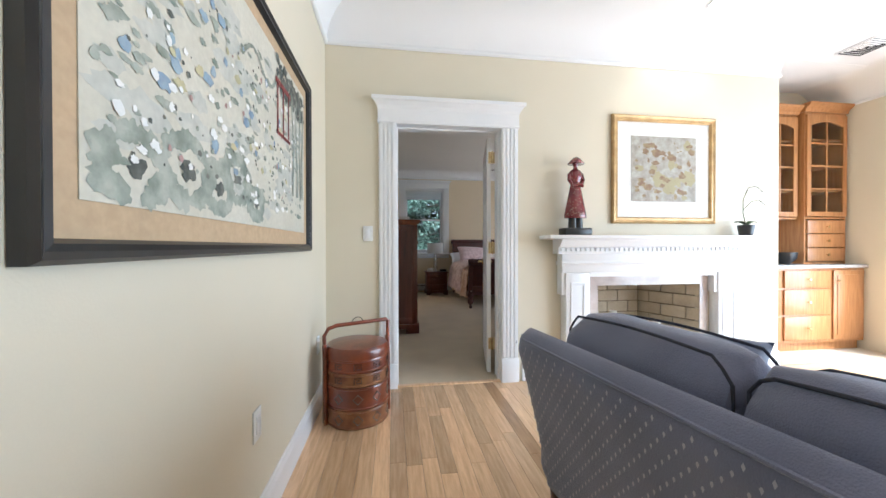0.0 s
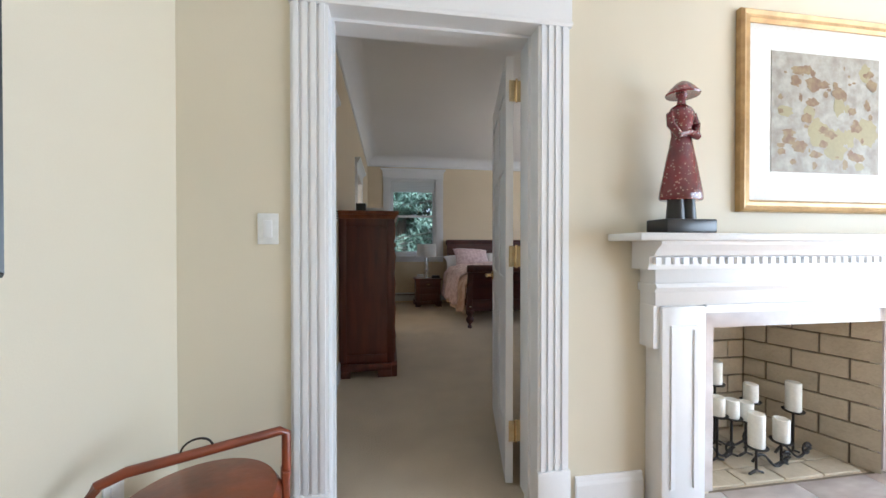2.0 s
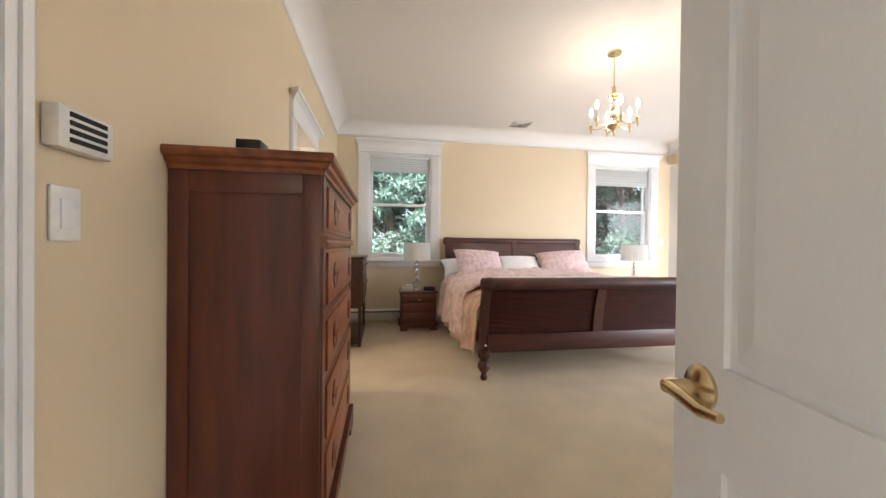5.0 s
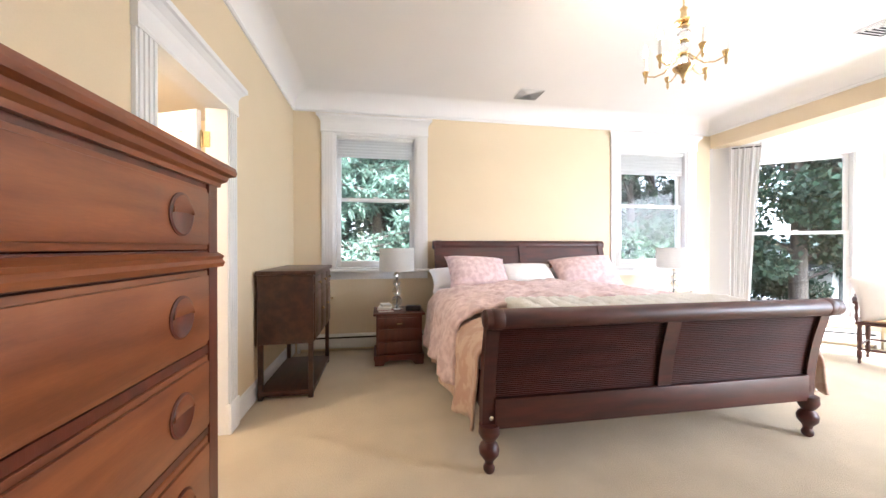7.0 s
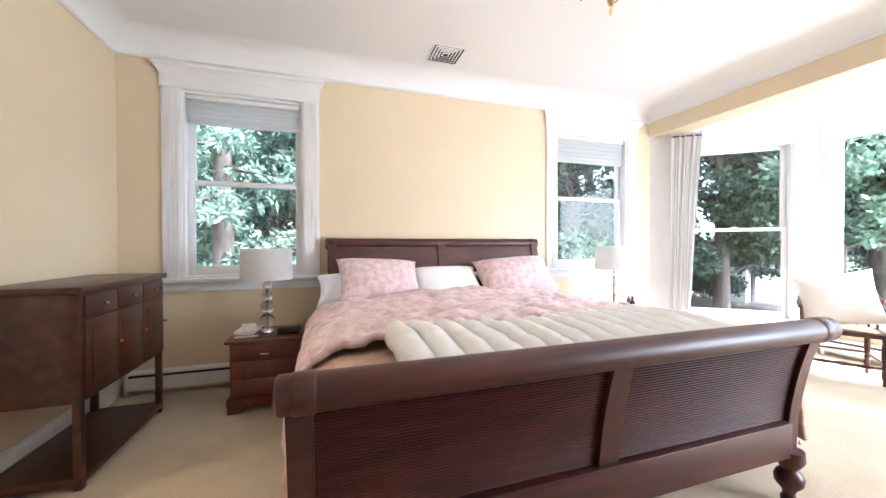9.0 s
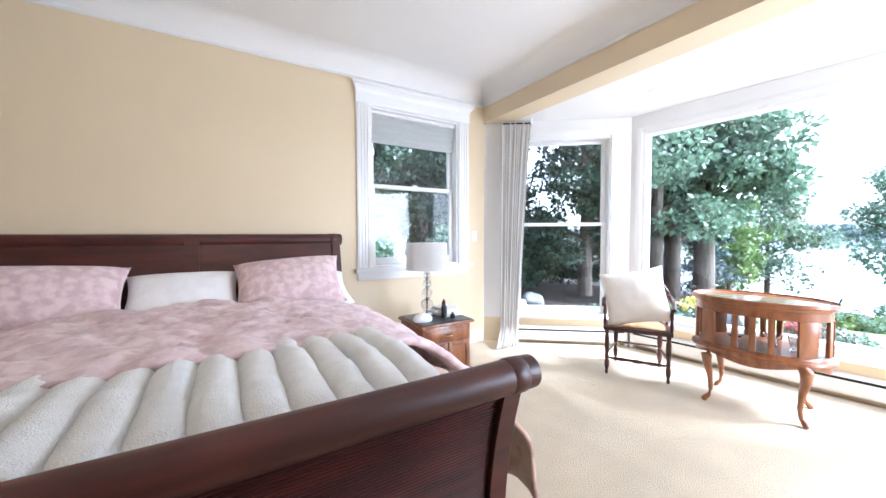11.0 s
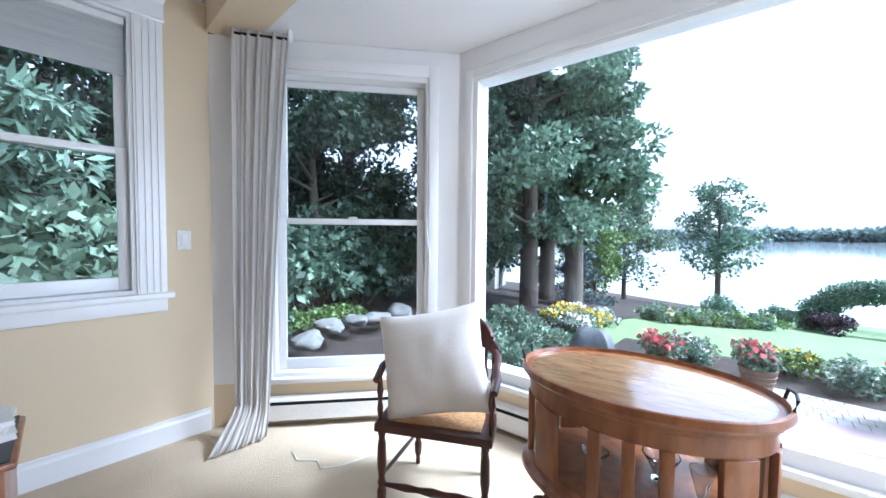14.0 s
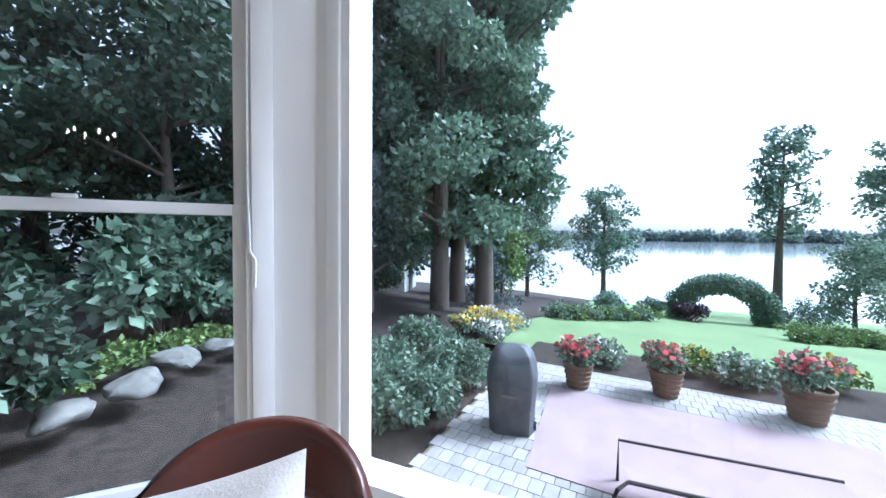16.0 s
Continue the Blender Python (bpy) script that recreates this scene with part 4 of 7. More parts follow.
# ---- bedroom: console cabinet by the wall ----
def console_cabinet():
    c = thing("console_cabinet", pose(-0.29, 7.22, 0), "dark walnut console cabinet on tall legs with low shelf", "cabinet")
    hx, hy = 0.21, 0.46
    part("body", box(-hx, hx, -hy, hy, 0.44, 0.99, bevel=0.004), M_WALNUT, c)
    part("top", box(-hx - 0.01, hx + 0.025, -hy - 0.025, hy + 0.025, 0.99, 1.025, bevel=0.008), M_WALNUT, c)
    part("shelf", box(-hx, hx, -hy, hy, 0.03, 0.07, bevel=0.005), M_WALNUT, c)
    for x in (-hx + 0.02, hx - 0.02):
        for y in (-hy + 0.02, hy - 0.02):
            part("leg", box(x - 0.018, x + 0.018, y - 0.018, y + 0.018, 0.001, 0.44, bevel=0.003), M_WALNUT, c)
    for k in range(3):
        y0 = -hy + 0.02 + k * (2 * hy - 0.04) / 3
        d = part("drawer", box(hx, hx + 0.012, y0 + 0.006, y0 + 0.294, 0.86, 0.975, bevel=0.004), M_WALNUT, c)
        part("knob", lathe([(0.006, 0), (0.006, 0.012), (0.012, 0.018), (0.01, 0.026)], 12), M_BRASS, d).matrix_local = pose(hx + 0.012, y0 + 0.15, 0.918, 0, 90)
        e = part("cabinet_door", boxes((hx, hx + 0.012, y0 + 0.006, y0 + 0.294, 0.46, 0.85), (hx + 0.012, hx + 0.017, y0 + 0.05, y0 + 0.25, 0.51, 0.8), bevel=0.004), M_WALNUT, c)
        part("knob", lathe([(0.006, 0), (0.006, 0.012), (0.012, 0.018), (0.01, 0.026)], 12), M_BRASS, e).matrix_local = pose(hx + 0.017, y0 + 0.27, 0.68, 0, 90)


console_cabinet()


def nightstand(m, material, label, doors):
    n = thing("nightstand", m, label, "nightstand", "nightstands by the bed")
    w, dp, h = 0.25, 0.22, 0.53
    part("body", box(-w + 0.015, w - 0.015, -dp + 0.01, dp, 0.1, h - 0.02, bevel=0.003), material, n)
    part("top", box(-w - 0.015, w + 0.015, -dp - 0.02, dp, h - 0.02, h + 0.005, bevel=0.008), material, n)
    part("base", extrude([(-w, 0.001), (-w + 0.09, 0.001), (-w + 0.11, 0.035), (-w + 0.14, 0.05), (w - 0.14, 0.05), (w - 0.11, 0.035), (w - 0.09, 0.001), (w, 0.001), (w, 0.085), (w - 0.012, 0.105), (-w + 0.012, 0.105), (-w, 0.085)], -dp - 0.008, -dp + 0.012, "y"), material, n, smooth=False)
    for s in (-1, 1):
        part("side_base", boxes((s * w - 0.01, s * w + 0.01, -dp + 0.013, dp, 0.05, 0.1), (s * w - 0.01, s * w + 0.01, dp - 0.09, dp, 0.001, 0.05)), material, n, smooth=False)
    f = -dp + 0.01
    d = part("drawer", boxes((-w + 0.035, w - 0.035, f - 0.012, f, 0.38, 0.485), (-w + 0.055, w - 0.055, f - 0.017, f - 0.012, 0.395, 0.47), bevel=0.003), material, n)
    part("pull", tube([(-0.035, f - 0.018, 0.432), (-0.025, f - 0.034, 0.428), (0.025, f - 0.034, 0.428), (0.035, f - 0.018, 0.432)], 0.005, 8), M_BRASS, d)
    if doors:
        for s in (-1, 1):
            x0, x1 = (-w + 0.035, -0.004) if s < 0 else (0.004, w - 0.035)
            e = part("cabinet_door", boxes((x0, x1, f - 0.010, f, 0.12, 0.365), (x0, x0 + 0.035, f - 0.018, f - 0.010, 0.12, 0.365), (x1 - 0.035, x1, f - 0.018, f - 0.010, 0.12, 0.365), (x0 + 0.035, x1 - 0.035, f - 0.018, f - 0.010, 0.12, 0.155), (x0 + 0.035, x1 - 0.035, f - 0.018, f - 0.010, 0.33, 0.365), bevel=0.002), material, n)
            part("pull", lathe([(0.004, -0.025), (0.008, -0.015), (0.005, 0), (0.008, 0.015), (0.004, 0.025)], 10, at=(s * 0.022, f - 0.026, 0.25)), M_BRASS, e)
    else:
        for z0, z1 in ((0.25, 0.37), (0.12, 0.24)):
            part("drawer", box(-w + 0.035, w - 0.035, f - 0.012, f, z0, z1, bevel=0.004), material, n)
    return n


nightstand(pose(0.645, 7.66, 0), M_CHERRYV, "red-brown wooden nightstand beside the bed", False)
# lighter wood than the first nightstand: bright window light put into its colour
NS2 = nightstand(pose(4.0, 7.44, 0), M_TEAK, "nightstand with drawer and two doors, bright light in its brown", True)
part("glass_top", box(-0.25, 0.25, -0.225, 0.21, 0.5355, 0.5415), M_BLACK, NS2, "dark reflective glass top", smooth=False)


def table_lamp(m, s=1.0):
    t = thing("table_lamp", m, "white drum-shade lamp with stacked crystal balls", "lamp", "bedside lamps")
    part("base", lathe([(0.06, 0), (0.062, 0.006), (0.055, 0.02), (0.02, 0.026), (0.012, 0.035)], 24), M_CHROME, t)
    z = 0.035
    for r in (0.058, 0.05, 0.042, 0.036):
        part("crystal_ball", lathe([(0.004, z)] + [(r * math.sin(a), z + r - r * math.cos(a)) for a in [k * math.pi / 12 for k in range(1, 12)]] + [(0.004, z + 2 * r)], 24), M_CRYSTAL, t, "clear crystal ball")
        z += 2 * r
    part("rod", lathe([(0.006, 0.03), (0.006, 0.5)], 8), M_CHROME, t)
    sh = part("shade", lathe([(0.19, 0.42), (0.186, 0.665)], 40), M_LINEN, t, "white linen drum shade")
    return t


table_lamp(pose(0.63, 7.66, 0.536))
table_lamp(pose(3.98, 7.55, 0.5425))


def book(m, w, d, h, cover, label):
    b = thing("book", m, label, "book", "books on the nightstands")
    part("pages", box(-w / 2 + 0.004, w / 2 - 0.004, -d / 2 + 0.004, d / 2 - 0.002, 0.003, h - 0.003), M_PAPER, b, smooth=False)
    part("cover", boxes((-w / 2, w / 2, -d / 2, d / 2, 0, 0.003), (-w / 2, w / 2, -d / 2, d / 2, h - 0.003, h), (-w / 2, w / 2, d / 2 - 0.002, d / 2, 0.003, h - 0.003)), cover, b, smooth=False)


book(pose(0.50, 7.6, 0.536, 0, 0, 6), 0.16, 0.22, 0.022, M_MAROON, "maroon book lying on the nightstand")
book(pose(0.50, 7.6, 0.559, 0, 0, -6), 0.14, 0.2, 0.02, M_PAPER, "pale book on a stack by the lamp")
book(pose(0.51, 7.6, 0.58, 0, 0, 12), 0.1, 0.13, 0.03, M_PLASTIC, "small white book on a stack")
book(pose(4.14, 7.5, 0.5425, 0, 0, 8), 0.2, 0.25, 0.025, M_PAPER, "pale hardback on the nightstand's glass top")
book(pose(4.14, 7.5, 0.568, 0, 0, -4), 0.19, 0.24, 0.022, M_PLASTIC, "white hardback in a stack beside the lamp")
book(pose(4.15, 7.5, 0.591, 0, 0, 10), 0.17, 0.22, 0.018, M_PAPER, "thin pale book on top of a stack")


def bottle(m, r, h, material, label):
    solid("bottle", lathe([(r * 0.9, 0), (r, 0.005), (r, h * 0.6), (r * 0.8, h * 0.68), (r * 0.42, h * 0.75), (r * 0.42, h * 0.86), (r * 0.5, h * 0.87), (r * 0.5, h)], 18), material, m, label, "bottle", "bedside bottles")


bottle(pose(4.065, 7.39, 0.5425), 0.026, 0.15, M_BLACK, "small dark bottle on the nightstand")
bottle(pose(4.11, 7.32, 0.5425), 0.022, 0.05, M_BLACK, "squat dark bottle on the nightstand")
bottle(pose(4.13, 7.5, 0.6095), 0.018, 0.07, M_MAROON, "small maroon bottle standing on the books")
ck = thing("alarm_clock", pose(0.80, 7.56, 0.536, 0, 0, -8), "black alarm clock radio on the nightstand", "clock")
part("case", box(-0.08, 0.08, -0.05, 0.05, 0, 0.055, bevel=0.012), M_BLACK, ck)
part("dial", lathe([(0.02, 0), (0.02, 0.006)], 16, at=(0.04, 0, 0.055)), M_CHROME, ck)
part("display", box(-0.06, 0.01, -0.052, -0.05, 0.012, 0.042), M_DARK, ck)
sm = thing("sound_machine", pose(3.83, 7.36, 0.5425), "white rounded sound machine on the nightstand", "sound machine")
part("case", lathe([(0.08, 0), (0.088, 0.012), (0.085, 0.03), (0.065, 0.05), (0.03, 0.062), (0.004, 0.064)], 28, sy=0.8), M_PLASTIC, sm)
part("speaker", lathe([(0.03, 0.062), (0.028, 0.068), (0.01, 0.07)], 18, sy=0.8), M_HEATER, sm)
hm = thing("humidifier", pose(3.56, 7.62, 0), "white and blue water bottle dispenser beside the bed", "humidifier")
part("tank", lathe([(0.07, 0.001), (0.08, 0.02), (0.08, 0.3), (0.06, 0.36)], 20), M_PLASTIC, hm)
part("cap", lathe([(0.05, 0.36), (0.05, 0.42), (0.03, 0.44)], 18), M_PLASTIC, hm)


# ---- bedroom: ceiling and wall fixtures ----
def ceiling_vent(m, s=0.3):
    v = thing("ceiling_vent", m, "square white louvred ceiling vent", "vent", "ceiling vents")
    # dark sheet gives the shade between the louvres by colour
    part("backing", box(-s / 2 + 0.01, s / 2 - 0.01, -s / 2 + 0.01, s / 2 - 0.01, -0.004, 0), M_DARK, v, smooth=False)
    for k in range(5):
        a = s / 2 - k * s * 0.095
        b = a - 0.012
        bm = bmesh.new()
        ring = lambda r, z: [bm.verts.new((x * r, y * r, z)) for x, y in ((-1, -1), (1, -1), (1, 1), (-1, 1))]
        o, i = ring(a, -0.005), ring(b, -0.010)
        o2, i2 = ring(a - 0.003, -0.0045), ring(b - 0.003, -0.009)
        for p, q in ((o, i), (i, i2), (i2, o2)):
            for j in range(4):
                bm.faces.new((p[j], p[(j + 1) % 4], q[(j + 1) % 4], q[j]))
        part("frame" if k == 0 else "louvre", bm, M_TRIM, v, smooth=False)


ceiling_vent(pose(2.13, 7.62, CEIL - 0.001))
ceiling_vent(pose(4.42, 5.92, CEIL - 0.001))
ceiling_vent(pose(4.0, 2.05, CEIL - 0.001))


def chandelier(m, top):
    c = thing("chandelier", m, "brass and crystal chandelier with six candle arms, lit", "chandelier")
    part("finial", lathe([(0.004, -0.075), (0.012, -0.062), (0.006, -0.05), (0.014, -0.03), (0.02, -0.012), (0.052, 0.01), (0.058, 0.024), (0.03, 0.032), (0.012, 0.036)], 20), M_BRASS, c)
    for z, r in ((0.036, 0.026), (0.115, 0.03), (0.2, 0.034)):
        part("crystal_body", lathe([(0.01, z), (r * 0.8, z + 0.012), (r, z + 0.03), (r * 0.75, z + 0.05), (0.01, z + 0.058)], 12), M_CRYSTAL, c, "cut clear crystal")
        part("collar", lathe([(0.012, z + 0.058), (0.03, z + 0.062), (0.033, z + 0.07), (0.014, z + 0.079)], 18), M_BRASS, c)
    part("crown_cup", lathe([(0.012, 0.279), (0.045, 0.29), (0.05, 0.3), (0.02, 0.315), (0.014, 0.36), (0.022, 0.375), (0.008, 0.39)], 18), M_BRASS, c)
    part("chain", tube([(0, 0, 0.39), (0, 0, top)], 0.006, 8), M_BRASS, c)
    part("canopy", lathe([(0.06, top - 0.02), (0.062, top - 0.001)], 24), M_BRASS, c)
    for k in range(6):
        a = k * math.pi / 3 + 0.2
        ca, sa = math.cos(a), math.sin(a)
        arm = part("arm", tube([(r * ca, r * sa, z) for r, z in ((0.02, 0.105), (0.06, 0.06), (0.10, 0.02), (0.15, 0.01), (0.18, 0.02), (0.2, 0.03))], 0.0045, 8), M_BRASS, c)
        part("candle_cup", lathe([(0.004, -0.02), (0.009, 0.0), (0.007, 0.02), (0.012, 0.03), (0.02, 0.055), (0.012, 0.06)], 14, at=(0.2 * ca, 0.2 * sa, 0.0)), M_BRASS, arm)
        part("candle_sleeve", lathe([(0.010, 0.06), (0.010, 0.15)], 12, at=(0.2 * ca, 0.2 * sa, 0.0)), M_PLASTIC, arm)
        part("bulb", lathe([(0.006, 0.15), (0.013, 0.17), (0.011, 0.19), (0.003, 0.22)], 12, at=(0.2 * ca, 0.2 * sa, 0.0)), M_BULB, arm)


chandelier(pose(2.25, 5.63, 2.27), CEIL - 2.27)


def downlight(m):
    d = thing("downlight", m, "round recessed ceiling downlight, lit", "downlight", "recessed downlights")
    part("trim_ring", lathe([(0.085, -0.001), (0.085, -0.006), (0.065, -0.008), (0.062, -0.003)], 28), M_TRIM, d)
    part("lens", lathe([(0.061, -0.002), (0.061, -0.005)], 28), M_DOWN, d, "glowing lens")


downlight(pose(5.84, 6.5, BAYC))
downlight(pose(2.11, 1.72, CEIL))


def plate(name, m, w, h, label, toggles):
    p = thing(name, m, label, "switch" if "switch" in name else "outlet", "wall plates")
    part("plate", box(-w / 2, w / 2, -0.007, -0.001, -h / 2, h / 2, bevel=0.002), M_PLASTIC, p)
    for k in range(toggles):
        x = (k - (toggles - 1) / 2) * 0.045
        part("rocker", box(x - 0.016, x + 0.016, -0.011, -0.006, -0.033, 0.033, bevel=0.002), M_TRIM, p)


plate("light_switch", pose(-0.55, LY, 1.225), 0.075, 0.118, "white rocker light switch on the cream wall", 1)
plate("light_switch", pose(4.91, BY, 1.265), 0.075, 0.118, "white light switch beside the window", 1)
plate("light_switch", pose(BX, 3.54, 1.22, 0, 0, 90), 0.075, 0.118, "white light switch beside the closet", 1)
plate("outlet", pose(LX, 0.75, 0.45, 0, 0, 90), 0.075, 0.118, "white wall outlet low on the wall", 1)
plate("outlet", pose(LX, 1.85, 0.45, 0, 0, 90), 0.075, 0.118, "white wall outlet behind the basket", 1)
ic = thing("wall_keypad", pose(BX, 3.56, 1.40, 0, 0, 90), "beige alarm keypad on the tan wall", "keypad")
part("case", box(-0.075, 0.075, -0.035, -0.001, -0.045, 0.045, bevel=0.006), M_HEATER, ic)
for k in range(4):
    part("button_row", box(-0.05, 0.05, -0.038, -0.034, -0.03 + k * 0.018, -0.02 + k * 0.018), M_DARK, ic)


# ---- bay: curtain, chair, table ----
def curtain():
    a, b = Vector((5.15, 7.885)), Vector((5.43, 7.69))
    d = (b - a).normalized()
    nrm = Vector((-d.y, d.x)) * -1

    def f(u, v):
        z = 2.575 - 2.565 * v
        gather = 1 - 0.42 * v ** 0.8
        w = (b - a).length * gather
        fold = 0.008 * math.sin(u * 2 * math.pi * 7 + 0.8 * math.sin(v * 3)) + 0.007 * math.sin(u * 27 + v * 4) + 0.006 * math.sin(u * 71)
        if v < 0.05:
            fold *= 0.55
        p = a + d * (u * w) + nrm * (fold + 0.05 + 0.015 * v)
        spread = max(0, v - 0.93) / 0.07
        p = p + nrm * (0.05 * spread) + Vector((-0.16, -0.10)) * spread * (1 - u)
        return (p.x, p.y, max(0.012, z + 0.012 * math.sin(u * 40) * spread))
    ob = solid("curtain", grid(120, 50, f), M_CURTAIN, ORIGIN, "long white pleated linen curtain puddling on carpet", "curtain")
    so = ob.modifiers.new("thickness", "SOLIDIFY")
    so.thickness = 0.003
    rod = thing("curtain_rod", ORIGIN, "short curtain rod hidden in the curtain's heading", "curtain rod")
    part("rod", tube([(a.x + nrm.x * 0.05, a.y + nrm.y * 0.05, 2.545), (b.x + nrm.x * 0.05, b.y + nrm.y * 0.05, 2.545)], 0.009, 10), M_IRON, rod)
    part("finial", lathe([(0.006, 0), (0.016, 0.012), (0.016, 0.03), (0.006, 0.04)], 12, at=(b.x + nrm.x * 0.05, b.y + nrm.y * 0.05, 2.525)), M_TRIM, rod)
    part("bracket", box(b.x + nrm.x * 0.05 - 0.012, b.x + nrm.x * 0.05 + 0.012, b.y + nrm.y * 0.05 - 0.01, b.y + nrm.y * 0.05 + 0.01, 2.545, BAYC), M_TRIM, rod)


curtain()

M_CHAIR = mat("dark_red_brown_wood", (0.07, 0.016, 0.009), (0.038, 0.010, 0.006), scale=6, rough=0.36, bump=0.04, bscale=60, coat=0.15)
TURN = [(0.011, 0), (0.014, 0.02), (0.011, 0.04), (0.02, 0.07), (0.022, 0.12), (0.014, 0.14), (0.021, 0.16), (0.014, 0.18), (0.022, 0.24), (0.02, 0.34), (0.014, 0.37), (0.02, 0.39), (0.016, 0.41)]


def armchair(m):
    """A captain's chair: turned legs, cane seat, a bowed back rail on turned spindles. It faces -y."""
    c = thing("captains_chair", m, "red-brown turned wooden chair with cane seat", "chair")
    for x, y in ((-0.24, -0.2), (0.24, -0.2), (-0.19, 0.2), (0.19, 0.2)):
        part("leg", lathe(TURN, 14, at=(x, y, 0.001)), M_CHAIR, c)
    part("stretcher", tube([(-0.24 + 0.48 * k / 8, -0.2, 0.15) for k in range(9)], [0.009, 0.012, 0.017, 0.012, 0.019, 0.012, 0.017, 0.012, 0.009], 10), M_CHAIR, c)
    for s in (-1, 1):
        part("stretcher", tube([(s * 0.24, -0.2, 0.19), (s * 0.215, 0, 0.19), (s * 0.19, 0.2, 0.19)], [0.008, 0.012, 0.008], 8), M_CHAIR, c)
    part("stretcher", tube([(-0.19, 0.2, 0.2), (0, 0.2, 0.2), (0.19, 0.2, 0.2)], [0.008, 0.012, 0.008], 8), M_CHAIR, c)
    out = [(0.27, -0.22), (0.275, -0.05), (0.25, 0.14), (0.19, 0.23), (0, 0.245), (-0.19, 0.23), (-0.25, 0.14), (-0.275, -0.05), (-0.27, -0.22)]
    seat = part("seat_frame", extrude(out, 0.405, 0.44, "z"), M_CHAIR, c, smooth=False)
    part("cane_panel", extrude([(x * 0.8, y * 0.8 - 0.0) for x, y in out], 0.4405, 0.446, "z"), M_CANE, seat, "woven cane seat", smooth=False)
    arc = [(0.27 * math.cos(t), 0.03 + 0.24 * math.sin(t)) for t in [math.radians(a) for a in range(-10, 191, 10)]]
    pts = [(0.272, -0.19, 0.63), (0.28, -0.1, 0.665)] + [(x, y, 0.68 + 0.05 * max(0, math.sin((k) / 20 * math.pi))) for k, (x, y) in enumerate(arc)] + [(-0.28, -0.1, 0.665), (-0.272, -0.19, 0.63)]
    part("arm_rail", tube(pts, 0.018, 10), M_CHAIR, c)
    crest = grid(24, 6, lambda u, v: (0.275 * math.cos(math.radians(25 + 130 * u)), 0.035 + 0.25 * math.sin(math.radians(25 + 130 * u)) + 0.02 * v, 0.71 + 0.165 * v * math.sin(math.pi * u) ** 0.45))
    cr = part("crest", crest, M_CHAIR, c, "broad curved crest rail")
    so = cr.modifiers.new("thickness", "SOLIDIFY")
    so.thickness = 0.026
    for k in range(3, 18, 2):
        x, y = arc[k]
        part("spindle", lathe([(0.008, 0), (0.012, 0.06), (0.007, 0.09), (0.014, 0.13), (0.007, 0.17), (0.01, 0.24), (0.007, 0.275)], 8, at=(x * 0.94, y * 0.94, 0.44)), M_CHAIR, c)
    for s in (-1, 1):
        part("arm_post", lathe([(0.01, 0), (0.015, 0.05), (0.009, 0.09), (0.016, 0.13), (0.01, 0.2)], 10, at=(s * 0.262, -0.17, 0.44)), M_CHAIR, c)


armchair(pose(5.665, 6.545, 0, 0, 0, -61))
pillow("cushion", pose(5.57, 6.52, 0.71, 76, -12, -61), 0.53, 0.50, 0.2, M_CUSHION, "ivory square cushion propped on the chair", 3, "cushion")


